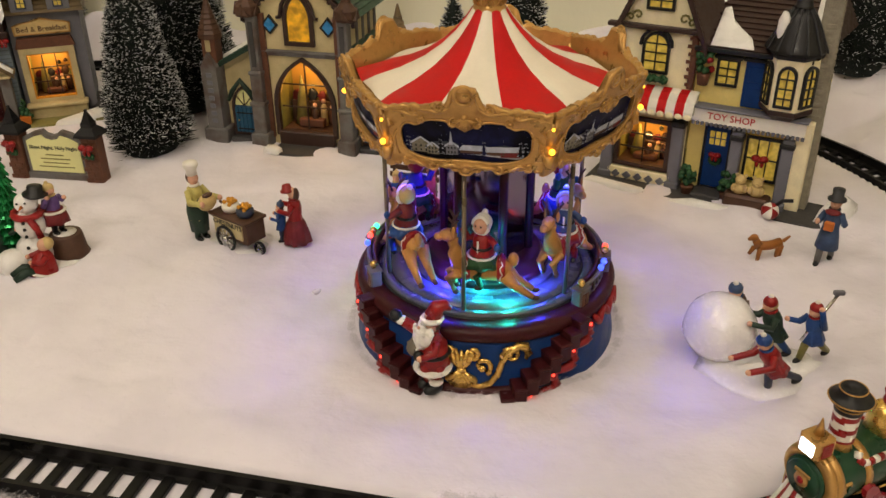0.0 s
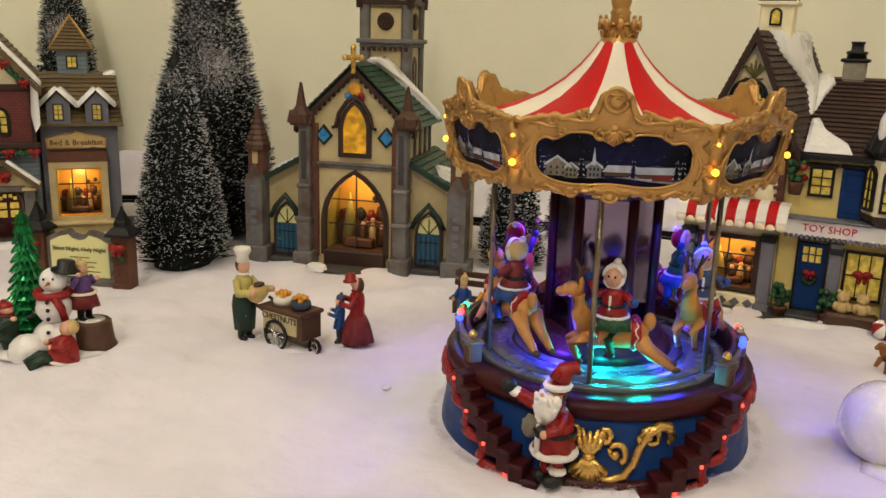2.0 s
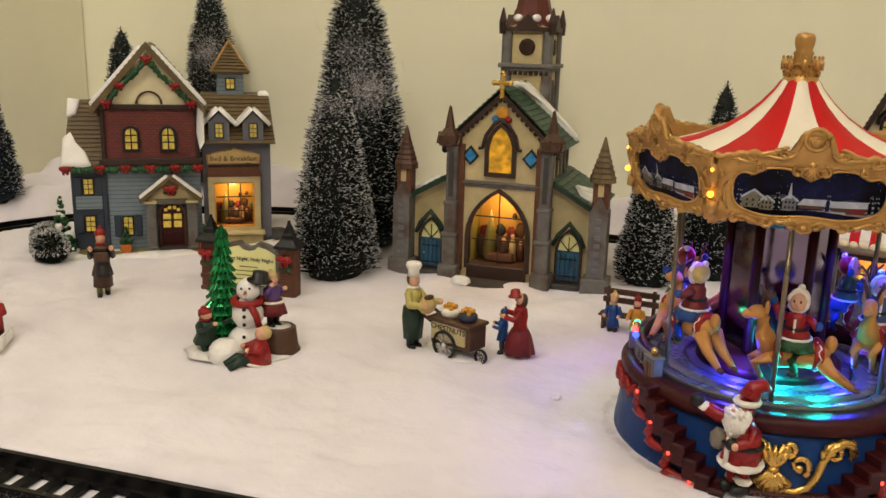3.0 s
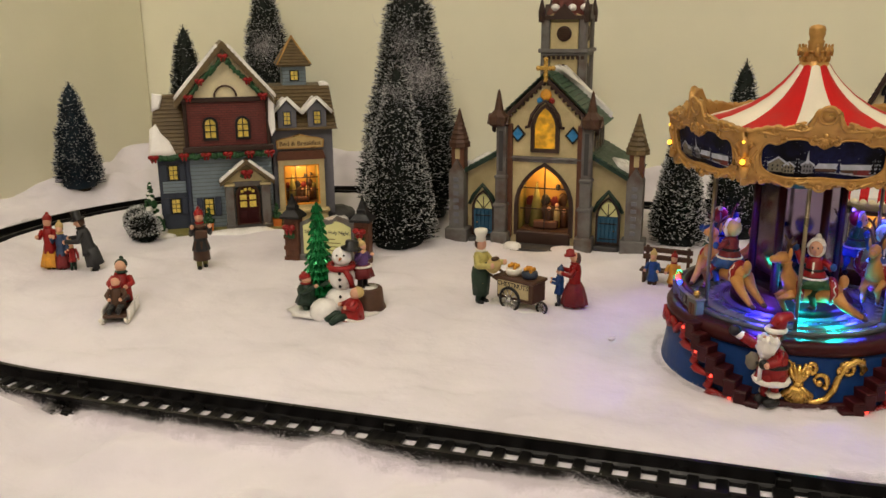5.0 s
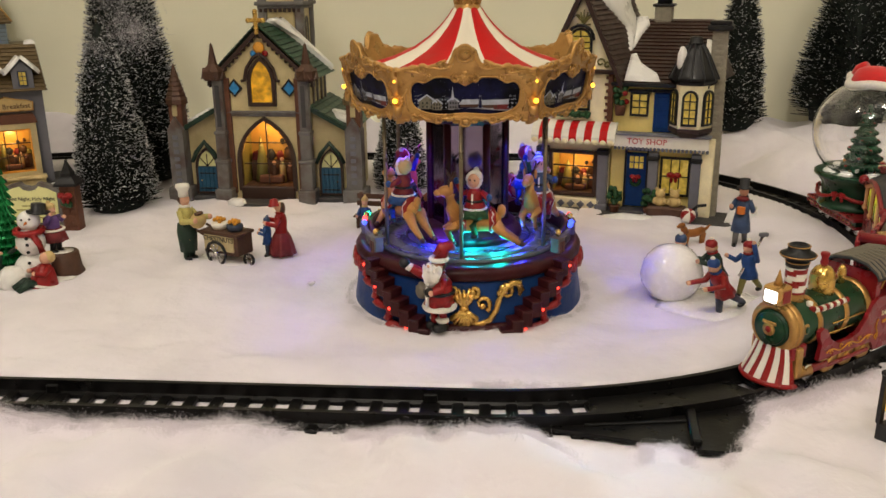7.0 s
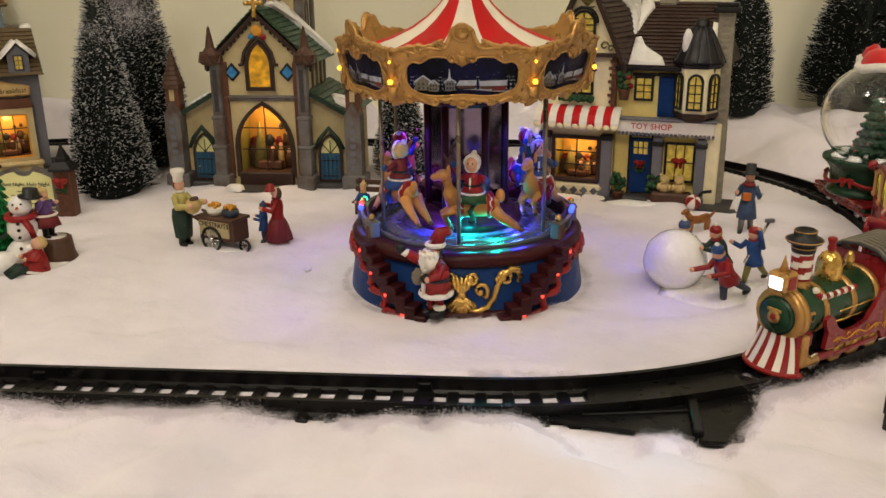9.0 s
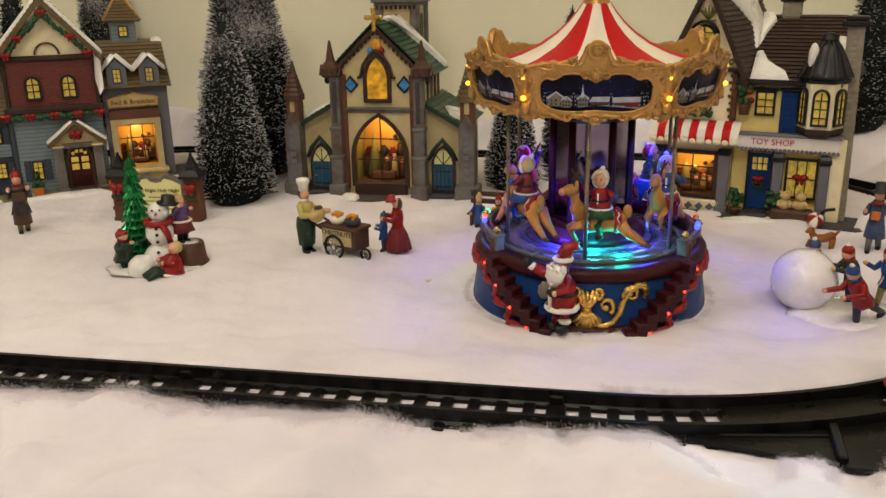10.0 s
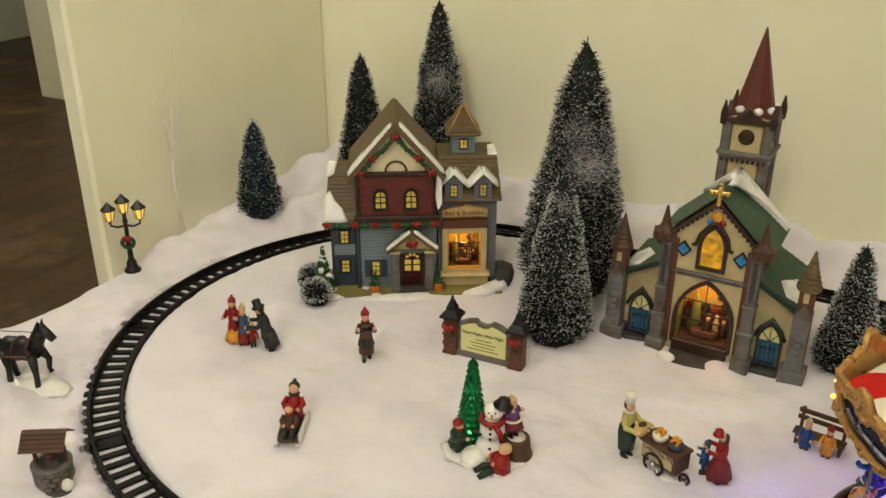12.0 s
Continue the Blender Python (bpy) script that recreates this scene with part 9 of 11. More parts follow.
def globe_wagon(m):
    c = empty("snow_globe_wagon", m, "flat red toy wagon with a snow globe and fur hat", "wagon", "toy train cars")
    rnd = random.Random(12)
    s = Shape().box((0, 0, 0.0270), (0.098, 0.052, 0.0030), TRAINRED, 0.0008)
    s.box((0, 0, 0.0195), (0.094, 0.046, 0.0030), TRAINRED, 0.0008)
    s.box((0, 0, 0.0230), (0.092, 0.044, 0.0050), TRAINGREEN, 0.0006)
    for sy in (-1, 1):
        for k in range(12):
            x = -0.044 + 0.008 * k
            s.prism([(x - 0.0038, 0.0255), (x, 0.0222), (x + 0.0038, 0.0255)], sy * 0.0262 - 0.0005, sy * 0.0262 + 0.0005, TRAINRED)
            s.ball((x + 0.004, sy * 0.0225, 0.0215), (0.0008, 0.0006, 0.0008), BRASS, 6, 5)
    part("flat_bed", s, c, "red flat bed with green holly border")
    s = Shape().lathe([(0.0330, 0.0285), (0.0345, 0.0300), (0.0330, 0.0330), (0.0310, 0.0345), (0.0325, 0.0500), (0.0365, 0.0555), (0.0400, 0.0585), (0.0400, 0.0610), (0.0375, 0.0620), (0.0360, 0.0600)], TRAINGREEN, 40)
    part("tub", s, c, "dark green round tub")
    s = Shape()
    for k in range(5):
        a0, a1 = 72 * k + 4, 72 * (k + 1) - 4
        s.tube([on_ring(0.0345 + 0.0010, a0 + (a1 - a0) * q / 8, 0.0445 - 0.0050 * math.sin(math.pi * q / 8)) for q in range(9)], [0.0010, 0.0015, 0.0018, 0.0020, 0.0020, 0.0020, 0.0018, 0.0015, 0.0010], REDPAINT, 6)
        m2 = Matrix.Translation(on_ring(0.0352, 72 * k, 0.0440)) @ pose(0, 0, 0, 0, 0, 72 * k)
        for sg in (-1, 1):
            s.box((sg * 0.0036, 0, 0.0008), (0.0058, 0.0018, 0.0050), REDPAINT, 0.0008, m=m2 @ pose(0, 0, 0, 0, sg * 12, 0))
            s.box((sg * 0.0022, 0, -0.0042), (0.0030, 0.0014, 0.0055), REDPAINT, 0.0006, m=m2 @ pose(0, 0, 0, 0, -sg * 18, 0))
        s.ball((0, -0.0008, 0), 0.0018, REDPAINT, 8, 6, m=m2)
    part("swag", s, c, "red bow swags")
    s = Shape().lathe([(0.0, 0.0585), (0.012, 0.0600), (0.026, 0.0590), (0.0355, 0.0590)][::-1], RESIN_SNOW, 30)
    for k in range(7):
        q = on_ring(0.026, k * 51 + 10, 0.060)
        s.ball(q, (0.007, 0.007, 0.0035), RESIN_SNOW, 10, 6, rough=0.3, seed=k)
    part("inner_snow", s, c, "white snow inside the globe")
    tree = Shape()
    for k in range(7):
        z, r = 0.066 + 0.0078 * k, 0.0165 * (1 - k / 7.6)
        tree.lathe([(r, z), (r * 0.92, z + 0.002), (r * 0.45, z + 0.0095)], TRAINGREEN, 14, m=pose(0, 0, 0, 0, 0, 20 * k))
        for i in range(14):
            a = 2 * math.pi * i / 14 + 0.2 * k
            tree.ball((r * math.cos(a), r * math.sin(a), z - 0.0006), (0.0026, 0.0026, 0.0022), TRAINGREEN, 6, 5, rough=0.4, seed=i + k)
            if i % 4 == k % 3:
                tree.ball((r * 1.04 * math.cos(a), r * 1.04 * math.sin(a), z + 0.0006), 0.0014, REDPAINT, 6, 5)
    tree.tube([(0, 0, 0.058), (0, 0, 0.070)], 0.0024, BROWNPAINT, 8)
    part("tree", tree, c, "little green tree with red baubles")
    for gx, gy, a, b in ((-0.012, -0.013, WINE, LEMON), (0.013, -0.012, BLUECOAT, REDPAINT), (0.003, -0.018, REDPAINT, BRASS), (0.018, 0.004, MUSTARD, REDPAINT)):
        s = Shape().box((gx, gy, 0.0645), (0.0080, 0.0075, 0.0078), a, 0.0006)
        s.box((gx, gy, 0.0645), (0.0018, 0.0078, 0.0081), b)
        part("present", s, c, "small wrapped present")
    R, cz = 0.0460, 0.0985
    prof = [(R * math.cos(a), cz + R * math.sin(a)) for a in [radians(-51 + 141 * i / 26) for i in range(27)]]
    prof[-1] = (0.0, cz + R)
    s = Shape().lathe(prof, GLOBE, 56)
    inner = [(max(r - 0.0012, 0.0), cz + (z - cz) * 0.974) for r, z in prof]
    s2 = Shape().lathe(inner, GLOBE, 56)
    s2.f = [face[::-1] for face in s2.f]
    s.add(s2.v, s2.f, GLOBE, True)
    g = part("globe", s, c, "clear plastic globe")
    g.visible_shadow = False
    # fur-trimmed hat
    s = Shape()
    pts = [(0.0195 * math.cos(a), 0.0195 * math.sin(a), 0.1400 + 0.0012 * math.sin(3 * a)) for a in [2 * math.pi * i / 40 for i in range(41)]]
    s.tube(pts, 0.0042, PLUSH, 12)
    hat = part("hat_brim", s, c, "white plush hat brim")
    s = Shape()
    v, f, n = [], [], 28
    hp = [(0.0190, 0.1400), (0.0180, 0.1450), (0.0160, 0.1495), (0.0130, 0.1530), (0.0080, 0.1552), (0.0020, 0.1558)]
    for r, z in hp:
        for i in range(n):
            a = 2 * math.pi * i / n
            w = 1 + 0.05 * noise.noise(Vector((math.cos(a) * 2, math.sin(a) * 2, z * 120)))
            v.append((r * w * math.cos(a) + (z - 0.1395) * 0.12, r * w * math.sin(a), z))
    for j in range(len(hp) - 1):
        for i in range(n):
            q = (i + 1) % n
            f.append((j * n + i, j * n + q, (j + 1) * n + q, (j + 1) * n + i))
    f.append(tuple(range((len(hp) - 1) * n, len(hp) * n)))
    s.add(v, f, REDFELT, True)
    s.tube([(0.009, 0.004, 0.1535), (0.016, 0.007, 0.1515), (0.0205, 0.009, 0.1465)], [0.0060, 0.0045, 0.0030], REDFELT, 10)
    part("hat_crown", s, hat, "red felt hat crown")
    part("pompom", Shape().ball((0.0215, 0.0098, 0.1445), 0.0050, PLUSH, 12, 9, rough=0.15), hat, "white plush pompom")
    bogies(c, (-0.030, 0.030))
    return c


S0 = 2.617
globe_wagon(on_track(S0))
coach(on_track(S0 + 0.112))
sleigh_wagon(on_track(S0 + 0.224))
LOCO = on_track(S0 + 0.340) @ Matrix.Scale(0.94, 4)
locomotive(LOCO)
beam = bpy.data.lights.new("headlamp_light", "SPOT")
beam.energy, beam.color, beam.spot_size, beam.spot_blend, beam.shadow_soft_size = 0.4, (0.55, 0.75, 1.0), radians(75), 0.8, 0.003
new("headlamp_light", beam).matrix_world = LOCO @ pose(-0.064, 0, 0.0655, 0, 82, 0)
for a, b in ((0.049, 0.060), (0.164, 0.178), (0.270, 0.282)):
    m0, m1 = on_track(S0 + a), on_track(S0 + b)
    s = Shape().tube([m0 @ Vector((0.004, 0, 0.020)), m0 @ Vector((-0.002, 0, 0.0235)), m1 @ Vector((0.002, 0, 0.0235)), m1 @ Vector((-0.004, 0, 0.020))], 0.0014, BLACK, 6)
    s.tube([m0 @ Vector((0.004, 0.004, 0.040)), m0.lerp(m1, 0.5) @ Vector((0, 0.004, 0.034)), m1 @ Vector((-0.004, 0.004, 0.040))], 0.0008, BLACK, 6)
    s.thing("coupling", "black coupling hook and cable between toy wagons", "coupling", "train couplings")

# ---- small painted figures on the snow ----
def seated(s, m, h, coat, leg, hat):
    """A plain painted doll that sits with its legs stretched forward (-y)."""
    k = h / 0.040
    folds(s, [(0.0078 * k, 0.0), (0.0074 * k, 0.006 * k), (0.0066 * k, 0.014 * k), (0.0050 * k, 0.0205 * k), (0.0026 * k, 0.0235 * k)], coat, m, 6, 0.06)
    for sx in (-1, 1):
        s.tube([(sx * 0.0036 * k, -0.003 * k, 0.003 * k), (sx * 0.0040 * k, -0.010 * k, 0.0050 * k), (sx * 0.0042 * k, -0.0170 * k, 0.0026 * k)], [0.0034 * k, 0.0030 * k, 0.0024 * k], leg, 8, m=m)
        s.ball((sx * 0.0042 * k, -0.0190 * k, 0.0036 * k), (0.0026 * k, 0.0030 * k, 0.0036 * k), COALBLACK, 8, 6, m=m)
        s.tube([(sx * 0.0058 * k, 0, 0.0195 * k), (sx * 0.0090 * k, -0.004 * k, 0.0150 * k), (sx * 0.0058 * k, -0.0095 * k, 0.0125 * k)], [0.0028 * k, 0.0025 * k, 0.0020 * k], coat, 8, m=m)
        s.ball((sx * 0.0052 * k, -0.0102 * k, 0.0125 * k), 0.0020 * k, SKIN, 7, 5, m=m)
    s.ball((0, -0.0006 * k, 0.0285 * k), (0.0046 * k, 0.0048 * k, 0.0052 * k), SKIN, 12, 9, m=m)
    s.ball((0, 0.0012 * k, 0.0300 * k), (0.0052 * k, 0.0052 * k, 0.0048 * k), hat, 12, 8, m=m)
    s.ball((0, 0.0030 * k, 0.0350 * k), 0.0018 * k, hat, 7, 5, m=m)
    s.tube([(0.0040 * k * math.cos(a), 0.0042 * k * math.sin(a), 0.0238 * k) for a in [2 * math.pi * i / 10 for i in range(11)]], 0.0013 * k, hat, 5, m=m)


def doll(s, m, h, coat, leg, hat, hatmat, skirt=False, arms=((0.3, -0.25), (-0.3, -0.25)), lean=0.0, stride=0.0, skin=None, shoe=None, apron=None, stout=1.0):
    """A plain painted doll of height h standing at m, facing -y."""
    m = m @ pose(0, 0, 0, lean, 0, 0)
    skin, shoe = skin or SKIN, shoe or COALBLACK
    k = h / 0.060
    m = m @ Matrix.Diagonal((0.86, 0.88, 1.0, 1.0))
    hip, neck = 0.026 * k, 0.0455 * k
    if skirt:
        folds(s, [(0.0122 * k, 0.0045 * k), (0.0116 * k, 0.009 * k), (0.0096 * k, 0.016 * k), (0.0070 * k, 0.0225 * k), (0.0044 * k, 0.0295 * k)], leg, m)
        for sx in (-1, 1):
            s.ball((sx * 0.003 * k, -0.003 * k, 0.0022 * k), (0.0024 * k, 0.0042 * k, 0.0022 * k), shoe, 8, 6, m=m)
    else:
        for sx in (-1, 1):
            fy = sx * stride * k
            s.tube([(sx * 0.0030 * k, 0, hip), (sx * 0.0034 * k, fy * 0.5 - 0.001 * k, hip * 0.5), (sx * 0.0036 * k, fy, 0.003 * k)], [0.0042 * k * stout, 0.0032 * k, 0.0026 * k], leg, 8, m=m)
            s.ball((sx * 0.0036 * k, fy - 0.0022 * k, 0.0022 * k), (0.0026 * k, 0.0048 * k, 0.0024 * k), shoe, 8, 6, m=m)
    folds(s, [(0.0086 * k * stout, 0.0188 * k), (0.0076 * k * stout, 0.0235 * k), (0.0062 * k * stout, 0.0290 * k), (0.0070 * k * stout, 0.0370 * k), (0.0060 * k, 0.0425 * k), (0.0028 * k, neck)], coat, m, 6, 0.08)
    if apron:
        s.ball((0, -0.0045 * k, 0.0265 * k), (0.0055 * k, 0.0040 * k, 0.0105 * k), apron, 10, 7, m=m)
    for sx, (out, fwd) in zip((-1, 1), arms):
        sh = Vector((sx * 0.0062 * k, 0, 0.0415 * k))
        el = sh + Vector((sx * 0.0040 * k, fwd * 0.012 * k, -0.0075 * k + out * 0.006 * k))
        wr = el + Vector((-sx * 0.0010 * k, fwd * 0.030 * k, out * 0.026 * k))
        s.tube([sh, el, wr], [0.0031 * k, 0.0027 * k, 0.0022 * k], coat, 8, m=m)
        s.ball(wr, 0.0023 * k, skin, 8, 6, m=m)
    s.ball((0, -0.0004 * k, 0.0505 * k), (0.0046 * k, 0.0050 * k, 0.0053 * k), skin, 12, 9, m=m)
    hz = 0.0530 * k
    if hat != "bonnet":
        s.ball((0, 0.0016 * k, 0.0508 * k), (0.0048 * k, 0.0046 * k, 0.0050 * k), TAN if hat == "pom" else BROWNPAINT, 10, 7, m=m)
    s.ball((0, -0.0054 * k, 0.0498 * k), (0.0009 * k, 0.0010 * k, 0.0009 * k), skin, 6, 5, m=m)
    if hat == "top":
        s.lathe([(0.0078 * k, hz), (0.0078 * k, hz + 0.0009 * k), (0.0046 * k, hz + 0.0012 * k), (0.0050 * k, hz + 0.0085 * k), (0.0, hz + 0.0088 * k)], hatmat, 16, m=m)
    elif hat == "chef":
        s.lathe([(0.0046 * k, hz), (0.0044 * k, hz + 0.0040 * k), (0.0064 * k, hz + 0.0075 * k), (0.0058 * k, hz + 0.0098 * k), (0.0, hz + 0.0106 * k)], hatmat, 16, m=m)
    elif hat == "bonnet":
        s.lathe([(0.0070 * k, hz - 0.0002 * k), (0.0068 * k, hz + 0.0010 * k), (0.0050 * k, hz + 0.0018 * k), (0.0042 * k, hz + 0.0056 * k), (0.0, hz + 0.0068 * k)], hatmat, 14, m=m @ pose(0, 0, 0, 6, 0, 0))
        s.ball((0, 0.0024 * k, 0.0495 * k), (0.0046 * k, 0.0038 * k, 0.0062 * k), BROWNPAINT, 10, 7, m=m)
    else:
        s.ball((0, 0.0008 * k, 0.0535 * k), (0.0053 * k, 0.0055 * k, 0.0050 * k), hatmat, 12, 8, m=m)
        s.ball((0, 0.0020 * k, 0.0585 * k), 0.0021 * k, PLUSH if hat == "pom" else hatmat, 8, 6, m=m)
    s.tube([(0.0040 * k * math.cos(a), 0.0042 * k * math.sin(a), 0.0455 * k) for a in [2 * math.pi * i / 10 for i in range(11)]], 0.0012 * k, hatmat, 5, m=m)


def at_snow(x, y, yaw=0.0, sink=0.002):
    return pose(x, y, lie(x, y) - sink, 0, 0, yaw)


def mound(s, rx, ry, rz, mat=None, c=(0, 0, 0), seed=0):
    s.ball((c[0], c[1], c[2] + 0.0005), (rx, ry, rz), mat or RESIN_SNOW, 18, 8, rough=0.22, seed=seed)


# chestnut seller, cart, customers
cart = empty("chestnut_cart", at_snow(-0.134, 0.577, -36), "brown wooden chestnut cart with spoked wheels and pots", "cart")
s = Shape().box((0.001, 0, 0.0186), (0.038, 0.020, 0.018), BROWNPAINT, 0.0008)
s.box((0.0, 0, 0.0285), (0.042, 0.024, 0.0028), BROWNPAINT, 0.0006)
s.tube([(-0.019, -0.008, 0.025), (-0.030, -0.008, 0.0290)], 0.0012, BROWNPAINT, 6)
s.tube([(-0.019, 0.008, 0.025), (-0.030, 0.008, 0.0290)], 0.0012, BROWNPAINT, 6)
part("body", s, cart, "brown cart box")
pan = part("sign_panel", Shape().prism([(-0.016, 0.0135), (0.016, 0.0135), (0.016, 0.0265), (0.0, 0.0275), (-0.016, 0.0265)], -0.0112, -0.0098, CREAM), cart, "cream side panel")
lettering("lettering", "CHESTNUTS", 0.0060, COALBLACK, pan, pose(0, -0.0114, 0.0238), 0.0002)
spoked = Shape().tube([(0.0083 * math.cos(a), 0, 0.0083 * math.sin(a)) for a in [2 * math.pi * i / 22 for i in range(23)]], 0.0010, COALBLACK, 6)
for k in range(10):
    a = 2 * math.pi * k / 10
    spoked.tube([(0.001 * math.cos(a), 0, 0.001 * math.sin(a)), (0.0080 * math.cos(a), 0, 0.0080 * math.sin(a))], 0.0005, SILVER, 5)
spoked.lathe([(0.0018, -0.0016), (0.0018, 0.0016)], SILVER, 10, m=pose(0, 0, 0, 90, 0, 0))
spoked = spoked.mesh("wheel")
for y in (-0.0128, 0.0128):
    part("wheel", spoked, cart, "black wheel with silver spokes", m=pose(-0.002, y, 0.0115) @ Matrix.Diagonal((1.22, 1.3, 1.22, 1)))
part("wheel", spoked, cart, "small black castor wheel", m=pose(0.0245, -0.002, 0.0062) @ Matrix.Diagonal((0.62, 1.7, 0.62, 1)))
for x, a, b in ((-0.007, WHITEPAINT, MUSTARD), (0.010, SLATEBLUE, WHITEPAINT)):
    s = Shape().lathe([(0.0058, 0.0298), (0.0072, 0.0325), (0.0070, 0.0355), (0.0060, 0.0362)], a, 16, m=pose(x, 0, 0))
    rnd = random.Random(3)
    for k in range(14):
        s.ball((x + rnd.uniform(-1, 1) * 0.0045, rnd.uniform(-1, 1) * 0.0045, 0.0368 + rnd.random() * 0.0022), 0.0018, MUSTARD, 6, 5)
    part("pot", s, cart, "pot of roast chestnuts")
s = Shape()
mound(s, 0.030, 0.017, 0.0032)
part("snow_base", s, cart, "small white snow base", m=pose(-0.004, 0, 0.0005))
s = Shape()
doll(s, Matrix(), 0.066, JUMPER, DARKGREENCLOTH, "chef", WHITEPAINT, arms=((0.10, -0.50), (0.10, -0.50)), apron=DARKGREENCLOTH, stout=0.90)
folds(s, [(0.0070, 0.0090), (0.0080, 0.0200), (0.0086, 0.0270), (0.0076, 0.0340)], DARKGREENCLOTH, Matrix(), 7, 0.06)
s.ball((0.0, -0.0150, 0.0385), (0.0085, 0.0055, 0.0070), TAN, 12, 8, rough=0.12)
s.ball((0.0, -0.0165, 0.0450), (0.0050, 0.0030, 0.0020), BROWNPAINT, 8, 5)
s.thing("chestnut_seller_figurine", "plain doll of a seller in white hat and green apron", "figurine", "village figurines", m=at_snow(-0.169, 0.588, 52))
s = Shape()
doll(s, Matrix(), 0.0545, REDPAINT, WINE, "bonnet", REDPAINT, skirt=True, arms=((0.1, -0.35), (0.1, -0.35)))
folds(s, [(0.0112, 0.0040), (0.0102, 0.0110), (0.0082, 0.0190), (0.0060, 0.0235)], WINE, Matrix(), 8, 0.10)
doll(s, pose(-0.004, -0.013, 0, 0, 0, 0), 0.038, ROYAL, SLATEBLUE, "cap", BLUECOAT, arms=((0.1, -0.3), (0.1, -0.3)))
s.thing("mother_and_child_figurine", "plain doll in red bonnet and wine skirt with small blue child", "figurine", "village figurines", m=at_snow(-0.0870, 0.573, -95))

# snowman with children and tinsel tree
snowman = empty("snowman", at_snow(-0.2860, 0.5480, 8, 0.0042) @ Matrix.Scale(0.92, 4), "white resin snowman with black hat and red scarf", "snowman")
s = Shape()
s.ball((0, 0, 0.013), (0.0165, 0.0155, 0.0150), RESIN_SNOW, 18, 12, rough=0.08)
s.ball((0, 0, 0.037), (0.0125, 0.0118, 0.0130), RESIN_SNOW, 18, 12, rough=0.08)
s.ball((0.001, 0, 0.0565), (0.0095, 0.0090, 0.0092), RESIN_SNOW, 16, 12, rough=0.05)
part("body", s, snowman, "three white snow balls")
s = Shape().lathe([(0.0098, 0.0628), (0.0100, 0.0640), (0.0062, 0.0648), (0.0060, 0.0705), (0.0, 0.0712)], COALBLACK, 20, m=pose(0.001, 0, 0.001, 0, 8, 0))
part("hat", s, snowman, "black top hat")
s = Shape().tube([(0.0108 * math.cos(a), 0.0100 * math.sin(a), 0.0475 + 0.001 * math.sin(a)) for a in [2 * math.pi * i / 18 for i in range(19)]], 0.0030, REDPAINT, 8)
s.tube([(0.004, -0.0105, 0.046), (0.0085, -0.0125, 0.039), (0.0105, -0.0125, 0.030)], [0.0028, 0.0030, 0.0030], REDPAINT, 8)
part("scarf", s, snowman, "red knitted scarf")
for z in (0.031, 0.0375, 0.0435, 0.022):
    part("button", Shape().ball((-0.001, -0.0122 if z > 0.025 else -0.0148, z), 0.0015, COALBLACK, 8, 6), snowman, "black coal button")
part("nose", Shape().tube([(0, -0.0085, 0.0565), (-0.001, -0.0140, 0.0560)], [0.0014, 0.0003], ORANGE, 7), snowman, "orange carrot nose")
s = Shape()
for sx in (-1, 1):
    s.ball((sx * 0.0032, -0.0086, 0.0595), 0.0010, COALBLACK, 6, 5)
part("eyes", s, snowman)
s = Shape().ball((0, 0, 0.008), (0.0125, 0.0115, 0.0110), RESIN_SNOW, 16, 10, rough=0.12)
s.thing("snowball", "white resin snowball leaning on the snowman", "snowball", m=at_snow(-0.2990, 0.5335, 0))
s = Shape()
mound(s, 0.040, 0.025, 0.0045, seed=3)
s.thing("resin_snow_mound", "white resin snow base under the snowman scene", "snow base", m=at_snow(-0.293, 0.549, 0, 0.001))
s = Shape()
m = pose(0, 0, 0.019) @ Matrix.Diagonal((1.25, 1.25, 0.94, 1.0))
folds(s, [(0.0082, 0.0110), (0.0074, 0.0165), (0.0056, 0.0225)], WINE, m, 7, 0.10)
s.tube([(0.0066 * math.cos(a), 0.0066 * math.sin(a), 0.0212) for a in [2 * math.pi * i / 16 for i in range(17)]], 0.0011, WHITEPAINT, 6, m=m)
doll(s, m, 0.046, PURPLE, COALBLACK, "cap", TAN, arms=((0.45, -0.25), (0.2, -0.15)))
s.thing("child_figurine", "plain doll child in violet jumper on a tree stump", "figurine", "snowman children", m=at_snow(-0.2700, 0.5570, 55))
s = Shape().lathe([(0.0165, 0), (0.0140, 0.006), (0.0125, 0.0195), (0.0115, 0.0205)], BROWNPAINT, 14)
s.lathe([(0.0110, 0.0204), (0.0, 0.0209)], RESIN_SNOW, 14)
s.thing("tree_stump", "brown resin tree stump dusted with snow", "stump", m=at_snow(-0.2650, 0.5560, 0))
s = Shape()
folds(s, [(0.0125, 0.0), (0.0120, 0.006), (0.0098, 0.014), (0.0070, 0.0200), (0.0034, 0.0235)], REDPAINT, Matrix(), 6, 0.08)
s.tube([(0.0126 * math.cos(a), 0.0126 * math.sin(a), 0.0030) for a in [2 * math.pi * i / 20 for i in range(21)]], 0.0014, PLUSH, 6)
for sx in (-1, 1):
    s.tube([(sx * 0.004, -0.004, 0.004), (sx * 0.005, -0.016, 0.0045), (sx * 0.006, -0.025, -0.0030)], [0.0044, 0.0042, 0.0030], DARKGREENCLOTH, 8)
    s.tube([(sx * 0.0066, 0.0, 0.0195), (sx * 0.0105, -0.005, 0.0150), (sx * 0.0070, -0.0115, 0.0145)], [0.0032, 0.0029, 0.0023], REDPAINT, 8)
    s.ball((sx * 0.0066, -0.0125, 0.0146), 0.0023, SKIN, 7, 5)
